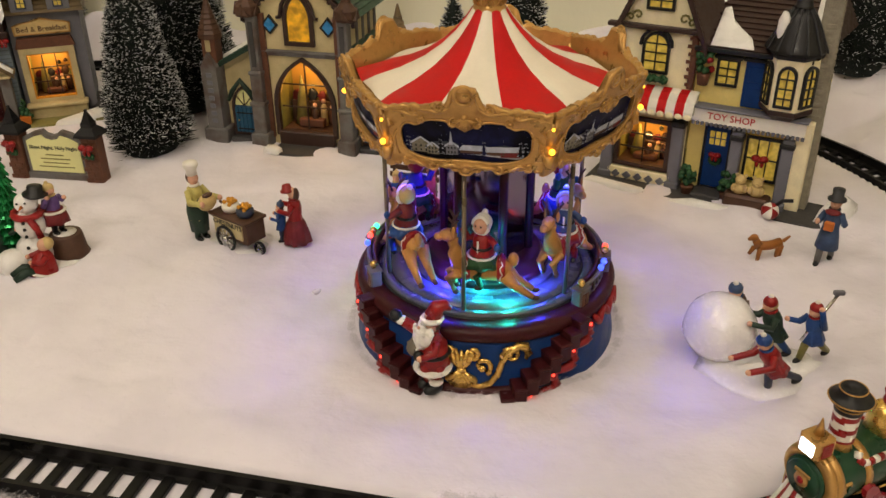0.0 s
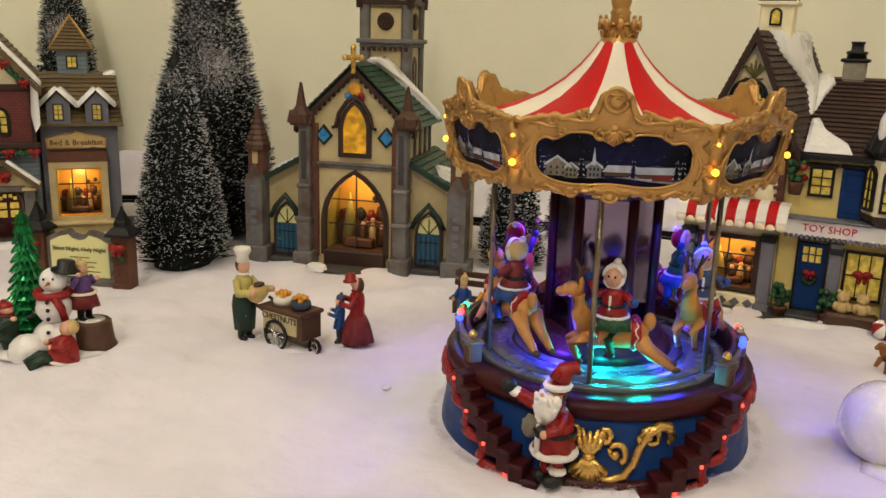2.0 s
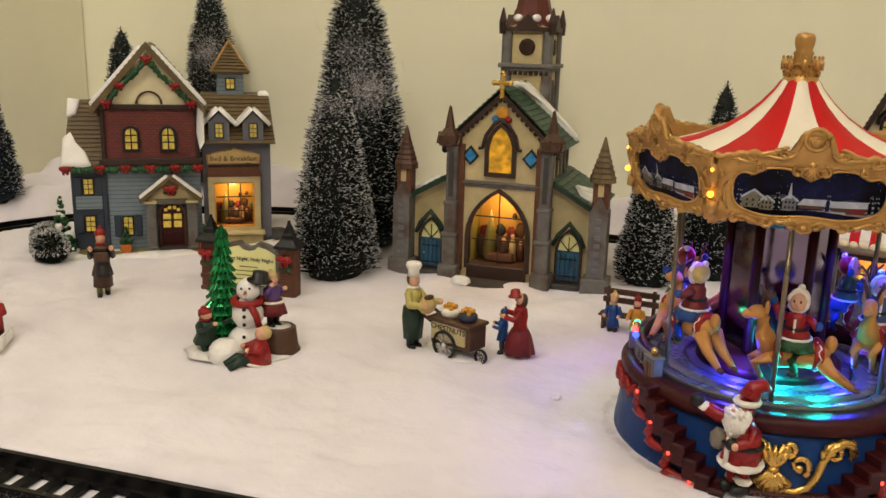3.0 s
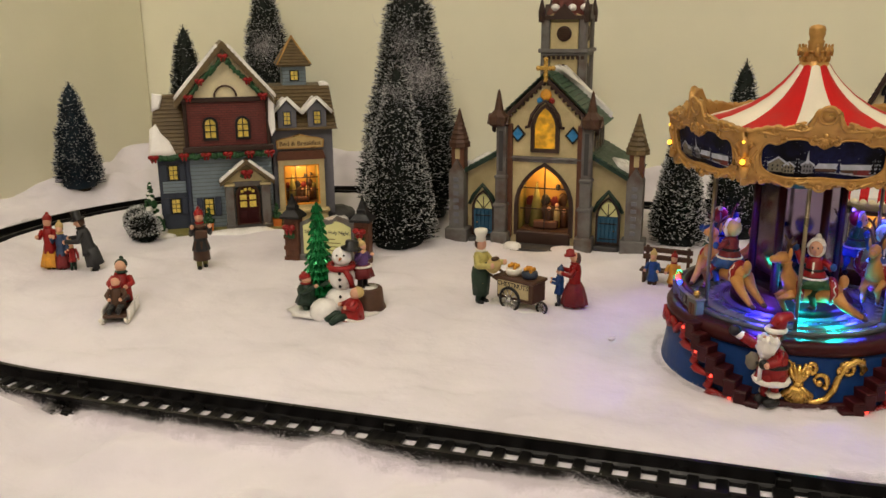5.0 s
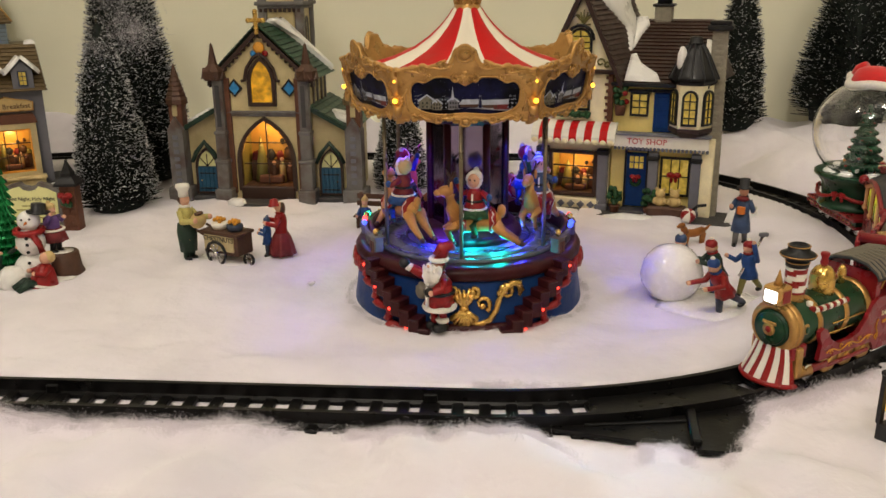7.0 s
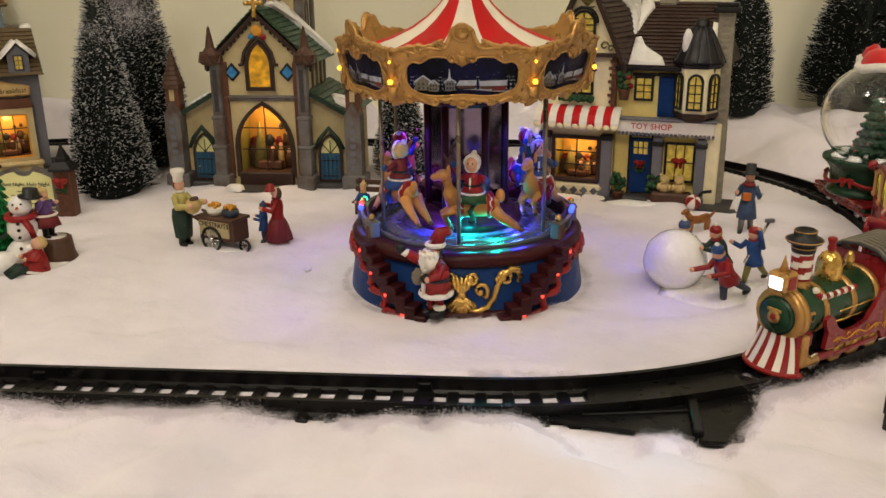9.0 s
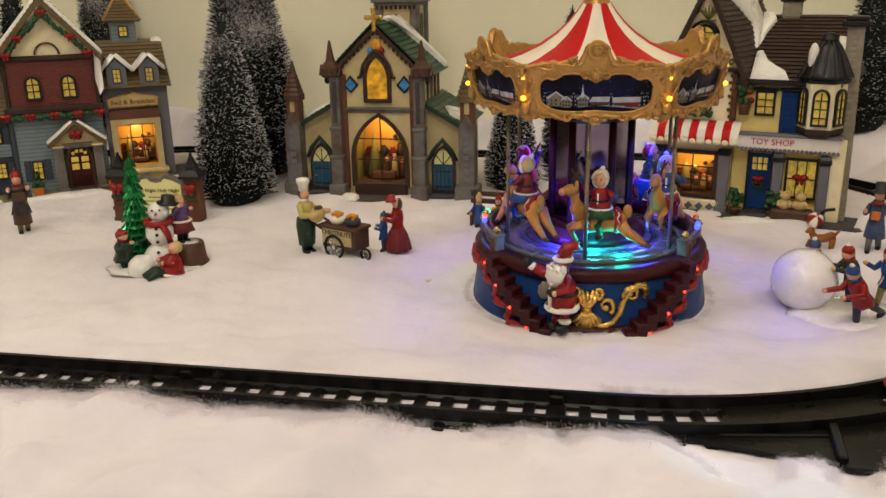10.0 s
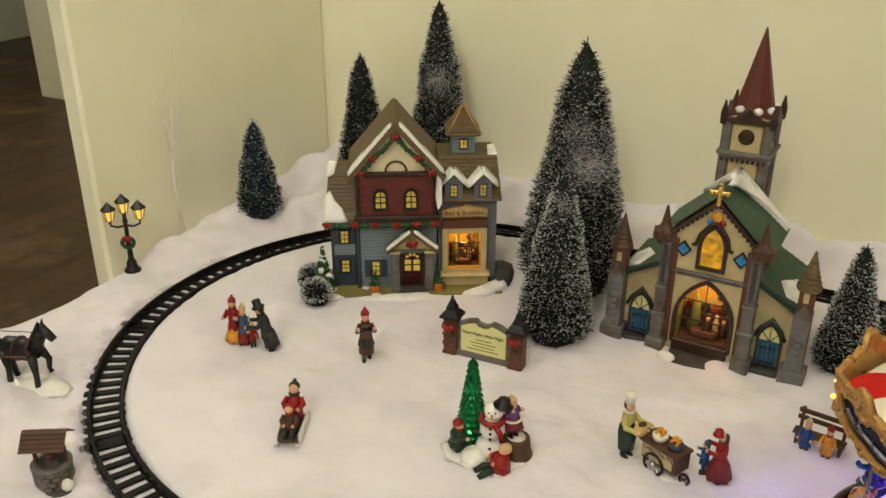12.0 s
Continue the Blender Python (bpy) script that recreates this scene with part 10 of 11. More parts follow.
s.ball((0, -0.001, 0.0285), (0.0056, 0.0056, 0.0060), SKIN, 12, 9)
s.ball((0, 0.0018, 0.0298), (0.0064, 0.0060, 0.0060), TAN, 12, 8)
s.thing("child_figurine", "plain doll child in red coat kneeling in snow", "figurine", "snowman children", m=at_snow(-0.2755, 0.5290, -55) @ pose(0, 0, 0, -14, 0, 0) @ Matrix.Scale(0.84, 4))
s = Shape()
doll(s, Matrix.Diagonal((1.45, 1.45, 0.86, 1.0)), 0.046, DARKGREENCLOTH, DARKGREENCLOTH, "cap", REDPAINT, arms=((0.5, -0.5), (0.5, -0.5)), stride=0.004, stout=1.15)
s.thing("child_figurine", "plain doll child in dark green coat and red cap", "figurine", "snowman children", m=at_snow(-0.3170, 0.5460, 60))
xt, yt = -0.3080, 0.5600
tt = empty("tinsel_tree", at_snow(xt, yt, 0) @ Matrix.Scale(0.82, 4), "small glossy green tinsel tree beside the snowman", "tree")
part("trunk", Shape().tube([(0, 0, 0), (0, 0, 0.118)], [0.0020, 0.0006], BARK, 6), tt)
s = Shape()
rnd = random.Random(31)
for k in range(13):
    z, r = 0.012 + 0.0080 * k, 0.0190 * (1 - k / 14.0) + 0.001
    s.lathe([(r * 0.9, z), (r, z + 0.0015), (r * 0.35, z + 0.0092)], GREENTINSEL, 13, m=pose(0, 0, 0, 0, 0, 17 * k), smooth=False)
    for i in range(16):
        a = 2 * math.pi * (i + 0.5 * (k % 2)) / 16
        q = Vector((r * math.cos(a), r * math.sin(a), z + 0.0004))
        s.tube([q * 1.0 - Vector((r * 0.4 * math.cos(a), r * 0.4 * math.sin(a), -0.004)), q + Vector((0.0022 * math.cos(a), 0.0022 * math.sin(a), -0.0016 + rnd.uniform(-1, 1) * 0.0008))], [0.0022, 0.0006], GREENTINSEL, 4, smooth=False)
part("crown", s, tt, "glossy green foil tiers")

# song sign between brick posts
sg = empty("song_sign", at_snow(-0.3330, 0.7100, -9), "pale yellow song sign between brick posts with dark roofs", "sign")
o = [(-0.030, 0.006), (0.030, 0.006), (0.030, 0.042), (0.019, 0.0475), (0.0095, 0.0500), (0.0060, 0.0465), (0.0, 0.0450), (-0.0060, 0.0465), (-0.0095, 0.0500), (-0.019, 0.0475), (-0.030, 0.042)]
part("frame", Shape().prism(o, -0.002, 0.004, STONE).box((0, 0.001, 0.004), (0.066, 0.010, 0.009), STONE, 0.001), sg, "grey stone frame")
i_ = [(-0.0262, 0.0095), (0.0262, 0.0095), (0.0262, 0.0395), (0.0175, 0.0438), (0.0095, 0.0458), (0.0060, 0.0425), (0.0, 0.0412), (-0.0060, 0.0425), (-0.0095, 0.0458), (-0.0175, 0.0438), (-0.0262, 0.0395)]
bd = part("board", Shape().prism(i_, -0.0030, -0.0015, LEMON), sg, "pale yellow board")
lettering("lettering", "Silent Night, Holy Night", 0.0050, CHARCOAL, bd, pose(0, -0.0033, 0.0335), 0.0002)
s = Shape()
for z, w in ((0.0265, 0.018), (0.0225, 0.030), (0.0185, 0.026), (0.0145, 0.036)):
    s.box((0, -0.0032, z), (w, 0.0004, 0.0009), OLIVE)
part("small_print", s, bd, "unreadable small lines")
for sx in (-1, 1):
    s = Shape().box((sx * 0.0385, 0.001, 0.024), (0.0155, 0.0145, 0.048), RUST, 0.001)
    for j in range(8):
        for i in range(2):
            s.box((sx * 0.0385 - 0.0038 + 0.0076 * i + (0.0015 if j % 2 else -0.0015), -0.0066, 0.004 + 0.0058 * j), (0.0064, 0.0008, 0.0042), RUST, 0.0003)
    p_ = part("post", s, sg, "rust-brown brick post")
    s = Shape().lathe([(0.0155, 0.047), (0.0150, 0.0495), (0.0090, 0.0545), (0.0070, 0.0555), (0.0072, 0.0590), (0.0058, 0.0605), (0.0015, 0.0695), (0.0015, 0.0715), (0.0, 0.072)], COALBLACK, 4, m=pose(sx * 0.0385, 0.001, 0, 0, 0, 45), smooth=False)
    part("cap", s, p_, "dark pointed cap")
    s = Shape()
    rnd = random.Random(6)
    for k in range(12):
        s.ball((sx * 0.0385 + rnd.uniform(-1, 1) * 0.0045, -0.0085, 0.029 + rnd.uniform(-1, 1) * 0.002), 0.0022, GREENPAINT, 6, 5, rough=0.4, seed=k)
    garland(s, [(sx * 0.0385, -0.009, 0.0375)], 0.0042, rnd, (0,))
    part("bow", s, p_, "red bow with greenery")

# strollers
s = Shape()
doll(s, Matrix(), 0.064, CHARCOAL, OLIVE, "cap", REDPAINT, arms=((0.35, -0.45), (0.35, -0.45)), skirt=False, stride=0.004, stout=1.1)
s.lathe([(0.0085, 0.010), (0.0078, 0.024), (0.0068, 0.030)], BROWNPAINT, 12)
s.box((0, -0.0160, 0.0400), (0.012, 0.002, 0.0085), BROWNPAINT, 0.0005)
s.ball((0, -0.006, 0.0455), (0.0062, 0.0040, 0.0026), BROWNPAINT, 8, 6)
s.thing("caroler_figurine", "plain doll caroler in dark coat and red cap", "figurine", "village figurines", m=at_snow(-0.4550, 0.6720, 25))
s = Shape()
doll(s, Matrix(), 0.060, REDPAINT, MUSTARD, "cap", REDPAINT, skirt=True, arms=((0.1, -0.3), (0.1, -0.3)))
doll(s, pose(0.012, -0.003, 0), 0.052, BLUECOAT, WINE, "cap", TAN, skirt=True)
doll(s, pose(0.024, -0.010, 0, 0, 0, 30), 0.034, REDPAINT, DARKGREENCLOTH, "cap", TAN)
s.thing("family_figurine", "plain dolls of a mother with children, red and mustard", "figurine", "village figurines", m=at_snow(-0.6120, 0.6680, 10))
s = Shape()
doll(s, Matrix(), 0.064, CHARCOAL, CHARCOAL, "top", COALBLACK, lean=14, arms=((0.1, -0.45), (0.1, -0.45)))
folds(s, [(0.0088, 0.008), (0.0082, 0.016), (0.0072, 0.026)], CHARCOAL, pose(0, 0.0005, 0, 13, 0, 0), 5, 0.05)
s.thing("gentleman_figurine", "plain doll gentleman in charcoal coat and top hat, stooping", "figurine", "village figurines", m=at_snow(-0.5620, 0.6640, -75))

# sledge
sl = empty("sledge", at_snow(-0.4760, 0.5280, 12), "small white-sided toy sledge on the snow", "sledge")
s = Shape()
for sx in (-1, 1):
    s.tube([(sx * 0.010, 0.024, 0.004), (sx * 0.010, -0.018, 0.003), (sx * 0.010, -0.025, 0.008)], 0.0016, WHITEPAINT, 7)
    s.box((sx * 0.0105, 0.004, 0.009), (0.002, 0.040, 0.010), RESIN_SNOW, 0.0008)
part("runner", s, sl, "white runners")
part("seat", Shape().box((0, 0.002, 0.0085), (0.019, 0.042, 0.003), BROWNPAINT, 0.0006), sl, "brown board")
for dx, dy, h, a, b, hm in ((0.0, 0.013, 0.043, REDPAINT, CHARCOAL, DARKGREENCLOTH), (0.001, -0.006, 0.034, BROWNPAINT, CHARCOAL, REDPAINT)):
    s = Shape()
    seated(s, pose(0, 0, 0, -10 if dy > 0 else 0, 0, 0), h, a, b, hm)
    s.thing("sledge_rider_figurine", "plain doll riding the sledge in winter coat", "figurine", "sledge riders", m=at_snow(-0.4760 + dx + dy * -0.2, 0.5280 + dy, 12, -0.0095))

# black horse with harness
hm = empty("toy_horse", at_snow(-0.7680, 0.5260, 0), "black toy draught horse with brown harness on snow base", "horse")
s = Shape()
s.tube([(-0.024, 0, 0.046), (-0.012, 0, 0.044), (0.004, 0, 0.044), (0.014, 0, 0.047)], [0.0095, 0.0118, 0.0112, 0.0100], COALBLACK, 14)
s.tube([(0.012, 0, 0.050), (0.020, 0, 0.060), (0.026, 0, 0.070)], [0.0090, 0.0066, 0.0056], COALBLACK, 12)
s.tube([(0.024, 0, 0.073), (0.032, 0, 0.068), (0.039, 0, 0.062)], [0.0058, 0.0048, 0.0036], COALBLACK, 12)
for sy in (-1, 1):
    s.tube([(0.025, sy * 0.0028, 0.076), (0.026, sy * 0.0034, 0.082)], [0.0018, 0.0006], COALBLACK, 6)
s.tube([(0.014, 0.006, 0.042), (0.022, 0.006, 0.034), (0.020, 0.006, 0.022), (0.022, 0.006, 0.018)], [0.0052, 0.0034, 0.0024, 0.0030], COALBLACK, 8)
s.tube([(0.012, -0.006, 0.042), (0.013, -0.006, 0.020), (0.012, -0.006, 0.004)], [0.0052, 0.0030, 0.0030], COALBLACK, 8)
s.tube([(-0.022, 0.006, 0.044), (-0.026, 0.006, 0.022), (-0.023, 0.006, 0.004)], [0.0066, 0.0032, 0.0030], COALBLACK, 8)
s.tube([(-0.022, -0.006, 0.044), (-0.020, -0.006, 0.022), (-0.022, -0.006, 0.004)], [0.0066, 0.0032, 0.0030], COALBLACK, 8)
s.tube([(-0.030, 0, 0.050), (-0.038, 0, 0.046), (-0.041, 0, 0.030)], [0.0030, 0.0040, 0.0016], COALBLACK, 8)
s.tube([(0.012, 0, 0.060), (0.019, 0, 0.068), (0.023, 0, 0.0775)], [0.0026, 0.0036, 0.0020], COALBLACK, 8)
part("body", s, hm, "glossy black horse")
s = Shape()
s.tube([(0.013 + 0.001 * math.cos(a), 0.0108 * math.cos(a), 0.050 + 0.0112 * math.sin(a)) for a in [2 * math.pi * i / 16 for i in range(17)]], 0.0016, BROWNPAINT, 6)
s.tube([(-0.006, 0.0122 * math.cos(a), 0.0445 + 0.0125 * math.sin(a)) for a in [2 * math.pi * i / 16 for i in range(17)]], 0.0009, BROWNPAINT, 6)
for sy in (-1, 1):
    s.tube([(0.012, sy * 0.0118, 0.044), (-0.060, sy * 0.0130, 0.032)], 0.0011, BROWNPAINT, 6)
    s.tube([(0.034, sy * 0.0040, 0.066), (0.0, sy * 0.0110, 0.058), (-0.040, sy * 0.0060, 0.056)], 0.0005, COALBLACK, 5)
part("harness", s, hm, "brown leather harness with shafts")
s = Shape()
mound(s, 0.046, 0.022, 0.006, seed=8)
part("snow_base", s, hm, "white snow base")
cw = empty("toy_carriage", at_snow(-0.8600, 0.5110, 0), "dark toy carriage behind the black horse", "carriage")
part("body", Shape().prism([(-0.032, 0.022), (0.030, 0.022), (0.036, 0.040), (0.026, 0.048), (0.0, 0.034), (-0.020, 0.050), (-0.036, 0.052)], -0.016, 0.016, WINE), cw, "wine red carriage body")
for x, r in ((-0.020, 0.80), (0.024, 0.62)):
    for y in (-0.018, 0.018):
        part("wheel", spoked, cw, "black spoked wheel", m=pose(x, y, 0.0165 * r + 0.003) @ Matrix.Diagonal((1.9 * r, 1, 1.9 * r, 1)))

# wishing well
well = empty("wishing_well", at_snow(-0.6450, 0.4060, 20) @ Matrix.Scale(0.87, 4), "grey stone toy wishing well with brown gabled roof", "well")
s = Shape()
rnd = random.Random(14)
for j in range(4):
    for k in range(13):
        a = 360 / 13 * (k + 0.5 * (j % 2))
        q = on_ring(0.0165, a, 0.004 + 0.0058 * j)
        s.box((0, 0, 0), (0.0078, 0.0052, 0.0054), STONE, 0.0012, m=Matrix.Translation(q) @ pose(0, 0, 0, 0, 0, a + rnd.uniform(-4, 4)))
stones = s
s = Shape()
s.lathe([(0.0135, 0.0), (0.0135, 0.0235), (0.0195, 0.0240), (0.0200, 0.0265), (0.0135, 0.0272), (0.0130, 0.006), (0.0, 0.006)], STONE, 26)
ring = part("stone_ring", s, well, "grey stone ring")
parts("stone", stones, ring)
for sx in (-1, 1):
    part("post", Shape().box((sx * 0.0145, 0, 0.040), (0.0036, 0.0036, 0.034), BROWNPAINT, 0.0006), well, "brown post")
s = Shape()
s.tube([(-0.0165, 0, 0.042), (0.0165, 0, 0.042)], 0.0018, RUST, 8)
s.lathe([(0.0036, 0.030), (0.0046, 0.0375)], RUST, 10)
part("winch", s, well, "brown winch and bucket")
for sy in (-1, 1):
    s = Shape()
    e0, e1, t0, t1 = (-0.0215, sy * 0.0175, 0.0500), (0.0215, sy * 0.0175, 0.0500), (-0.0215, 0, 0.0645), (0.0215, 0, 0.0645)
    s.courses(*((e0, e1, t1, t0) if sy < 0 else (e1, e0, t0, t1)), 5, 0.0016, BROWNPAINT)
    part("roof", s, well, "dark brown plank roof slope")
s = Shape()
mound(s, 0.027, 0.025, 0.0040, DARKSTONE, seed=9)
part("base", s, well)
s = Shape().ball((0.017, -0.014, 0.008), (0.006, 0.005, 0.007), RESIN_SNOW, 10, 7, rough=0.3)
part("snow", s, well, "lump of white snow")

# street lamp with three lanterns
def lantern(s, c, k=1.0):
    s.lathe([(0.0030 * k, 0), (0.0042 * k, 0.0012 * k)], COALBLACK, 6, m=Matrix.Translation(c), smooth=False)
    for i in range(6):
        a = 2 * math.pi * i / 6
        s.tube([Vector(c) + Vector((0.0040 * k * math.cos(a), 0.0040 * k * math.sin(a), 0.001 * k)), Vector(c) + Vector((0.0062 * k * math.cos(a), 0.0062 * k * math.sin(a), 0.0125 * k))], 0.0005 * k, COALBLACK, 5)
    s.lathe([(0.0078 * k, 0.0125 * k), (0.0080 * k, 0.0135 * k), (0.0030 * k, 0.0185 * k), (0.0012 * k, 0.0205 * k), (0.0, 0.0225 * k)], COALBLACK, 6, m=Matrix.Translation(c), smooth=False)


lp = empty("street_lamp", at_snow(-0.8200, 0.7780, 30) @ Matrix.Scale(0.93, 4), "black toy street lamp with three lit lanterns and wreath", "street lamp")
s = Shape().lathe([(0.0110, 0), (0.0115, 0.004), (0.0080, 0.007), (0.0065, 0.016), (0.0040, 0.020), (0.0034, 0.045), (0.0040, 0.047), (0.0030, 0.050), (0.0028, 0.074), (0.0040, 0.076), (0.0026, 0.080), (0.0026, 0.0885)], COALBLACK, 14)
for sx in (-1, 1):
    s.tube([(0, 0, 0.070), (sx * 0.010, 0, 0.068), (sx * 0.0190, 0, 0.071), (sx * 0.0195, 0, 0.078)], [0.0018, 0.0017, 0.0015, 0.0020], COALBLACK, 8)
part("post", s, lp, "black fluted post with arms")
for c in ((0, 0, 0.0880), (-0.0195, 0, 0.0775), (0.0195, 0, 0.0775)):
    s = Shape()
    lantern(s, c, 1.3)
    ln = part("lantern", s, lp, "black six-sided lantern")
    part("lamp_glass", Shape().lathe([(0.0047, 0.0016), (0.0073, 0.0158)], BULB_LANTERN, 6, m=Matrix.Translation(c), smooth=False), ln, "glowing amber glass")
s = Shape()
for k in range(16):
    a = 2 * math.pi * k / 16
    s.ball((0.0075 * math.cos(a), -0.0045, 0.046 + 0.0075 * math.sin(a)), 0.0028, GREENPAINT, 6, 5, rough=0.5, seed=k)
garland(s, [(0, -0.006, 0.0530)], 0.0040, random.Random(2), (0,))
part("wreath", s, lp, "green wreath with red bow")
lq = empty("small_lantern", at_snow(0.2370, 0.1900, 15), "black toy lantern with an amber lit pane", "lantern")
s = Shape().box((0, 0, 0.005), (0.020, 0.020, 0.010), COALBLACK, 0.001)
s.box((0, 0, 0.0375), (0.022, 0.022, 0.003), COALBLACK, 0.001)
s.lathe([(0.0145, 0.0385), (0.0050, 0.0450), (0.0, 0.0470)], COALBLACK, 4, m=pose(0, 0, 0, 0, 0, 45), smooth=False)
for sx in (-1, 1):
    for sy in (-1, 1):
        s.box((sx * 0.0088, sy * 0.0088, 0.0235), (0.0026, 0.0026, 0.028), COALBLACK)
part("body", s, lq, "black lantern body")
part("lamp_glass", Shape().box((0, 0, 0.0235), (0.0150, 0.0150, 0.013), BULB_LANTERN), lq, "glowing amber glass")

# bench with sitters behind the carousel
bn = empty("bench", at_snow(0.0020, 0.6440, -20), "brown wooden toy bench with snow", "bench")
for z, y in ((0.0130, -0.004), (0.0130, 0.003), (0.0230, 0.0080), (0.0300, 0.0090)):
    part("slat", Shape().box((0, y, z), (0.046, 0.0056 if z < 0.02 else 0.0018, 0.0018 if z < 0.02 else 0.0050), BROWNPAINT, 0.0005), bn, "brown slat")
for sx in (-1, 1):
    part("leg", Shape().box((sx * 0.019, 0.002, 0.0065), (0.0030, 0.014, 0.0130), BROWNPAINT, 0.0005).box((sx * 0.019, 0.0095, 0.020), (0.0030, 0.003, 0.028), BROWNPAINT, 0.0005), bn)
for dx, a, b, hmat in ((-0.010, ROYAL, BROWNPAINT, TAN), (0.009, MUSTARD, WINE, REDPAINT)):
    s = Shape()
    doll(s, pose(0, 0, 0), 0.044, a, b, "cap", hmat, arms=((0.0, -0.3), (0.0, -0.3)))
    p_ = Vector((0.0020, 0.6440)) + Vector((dx * 0.94, -dx * 0.34)) + Vector((-0.003, -0.009))
    s.thing("sitter_figurine", "plain doll sitting on the bench in coloured coat", "figurine", "bench sitters", m=at_snow(p_.x, p_.y, -20, 0.010))

# frosted bush balls
for x, y, r in ((-0.5830, 0.8150, 0.0185), (-0.5600, 0.7760, 0.0188)):
    bush = empty("frosted_bush", at_snow(x, y, 0), "round dark bristle bush with white frosting", "bush", "frosted bushes")
    rnd = random.Random(int(r * 1e5))
    s = Shape().ball((0, 0, r * 0.9), r * 0.72, NEEDLE, 14, 10)
    v, f, vw, fw = [], [], [], []
    for k in range(2600):
        d = Vector((rnd.gauss(0, 1), rnd.gauss(0, 1), rnd.gauss(0, 1))).normalized()
        w = d.orthogonal().normalized() * 0.0006
        w.rotate(Euler((rnd.random() * 6, 0, 0)))
        tip, root = d * r * rnd.uniform(0.9, 1.05) + Vector((0, 0, r * 0.9)), d * r * 0.55 + Vector((0, 0, r * 0.9))
        q = len(v)
        v += [root - w, root + w, tip + w * 0.6, tip - w * 0.6]
        f.append((q, q + 1, q + 2, q + 3))
        if rnd.random() < 0.55 and d.z > -0.4:
            a = root.lerp(tip, 0.75)
            q = len(vw)
            vw += [a - w * 1.2, a + w * 1.2, tip + d * 0.0005 + w * 1.2, tip + d * 0.0005 - w * 1.2]
            fw.append((q, q + 1, q + 2, q + 3))
    s.add(v, f, NEEDLE)
    s.add(vw, fw, FROST)
    part("bristles", s, bush, "dark bristles with white tips")

# bare white twig tree by the wall
tw = empty("twig_tree", at_snow(-0.8150, 0.8900, 0), "bare white twig tree standing by the wall", "twig tree")
rnd = random.Random(77)
s = Shape()


def twig(p, d, ln, r, depth):
    q = p + d * ln
    mid = p.lerp(q, 0.5) + Vector((rnd.uniform(-1, 1), rnd.uniform(-1, 1), 0)) * ln * 0.06
    s.tube([p, mid, q], [r, r * 0.85, r * 0.65], WHITEPAINT, 5)
    if depth:
        for k in range(2):
            nd = (d + Vector((rnd.uniform(-0.5, 0.5), rnd.uniform(-0.35, 0.35), rnd.uniform(0.0, 0.35)))).normalized()
            twig(p.lerp(q, 0.55 + 0.4 * k), nd, ln * rnd.uniform(0.55, 0.75), r * 0.6, depth - 1)


for x, y, h in ((0, 0, 0.105), (0.012, -0.010, 0.085)):
    twig(Vector((x, y, 0)), Vector((rnd.uniform(-0.08, 0.08), 0, 1)).normalized(), h * 1.35, 0.0014, 3)
part("branchwork", s, tw, "thin white branches")

# snowball pushers
sb = Shape().ball((0, 0, 0.0222), (0.0232, 0.0230, 0.0226), GLITTER_SNOW, 30, 20, rough=0.03)
rnd = random.Random(8)
for k in range(420):
    d = Vector((rnd.gauss(0, 1), rnd.gauss(0, 1), rnd.gauss(0.2, 1))).normalized()
    a = d.cross(Vector((0.3, 0.2, 0.9))).normalized() * rnd.uniform(0.00022, 0.00042)
    b = (d.cross(a).normalized() + d * rnd.uniform(-0.5, 0.5)) * rnd.uniform(0.00022, 0.00042)
    q = Vector((0, 0, 0.0222)) + Vector((d.x * 0.0236, d.y * 0.0234, d.z * 0.0230))
    sb.add([q - a - b, q + a - b, q + a + b, q - a + b], [(0, 1, 2, 3)], GLITTER_SNOW)
sb.thing("giant_snowball", "large glittering white resin snowball", "snowball", m=at_snow(0.2090, 0.4240, 0))
s = Shape()
mound(s, 0.048, 0.034, 0.0042, GLITTER_SNOW, seed=5)
s.thing("resin_snow_mound", "glossy white resin snow base under the children", "snow base", m=at_snow(0.2400, 0.4020, -20, 0.0005))
for x, y, yaw, h, a, b, hat, lean, arms, st in ((0.2400, 0.3850, -68, 0.045, REDPAINT, SLATEBLUE, ROYAL, 27, ((0.35, -0.55), (0.35, -0.55)), 0.011),
                                              (0.2670, 0.4120, -60, 0.041, ROYAL, OLIVE, REDPAINT, 10, ((0.45, -0.5), (0.80, -0.1)), 0.012),
                                              (0.2480, 0.4180, -80, 0.044, DARKGREENCLOTH, ROYAL, REDPAINT, 16, ((0.4, -0.5), (0.4, -0.5)), 0.006),
                                              (0.2330, 0.4500, -40, 0.047, BROWNPAINT, BLUECOAT, BLUECOAT, 26, ((0.5, -0.55), (0.4, -0.5)), 0.005)):
    s = Shape()
    doll(s, Matrix.Diagonal((1.12, 1.12, 0.94, 1.0)), h * 1.17, a, b, "pom", hat, arms=arms, lean=lean, stride=st)
    s.thing("child_figurine", "plain doll child pushing the snowball in bright winter clothes", "figurine", "snowball children", m=at_snow(x, y, yaw, -0.0025))
s = Shape().tube([(0, 0, 0), (0.024, 0.014, 0.026)], 0.0011, SILVER, 6)
s.box((0.024, 0.014, 0.0265), (0.007, 0.003, 0.003), LILAC, 0.0005)
s.thing("toy_stick", "thin grey stick held by a doll", "stick", m=at_snow(0.2540, 0.4060, 0, -0.020))
s = Shape()
doll(s, Matrix(), 0.061, BLUECOAT, STONE, "top", CHARCOAL, arms=((0.15, -0.35), (-0.1, 0.2)), stride=0.009)
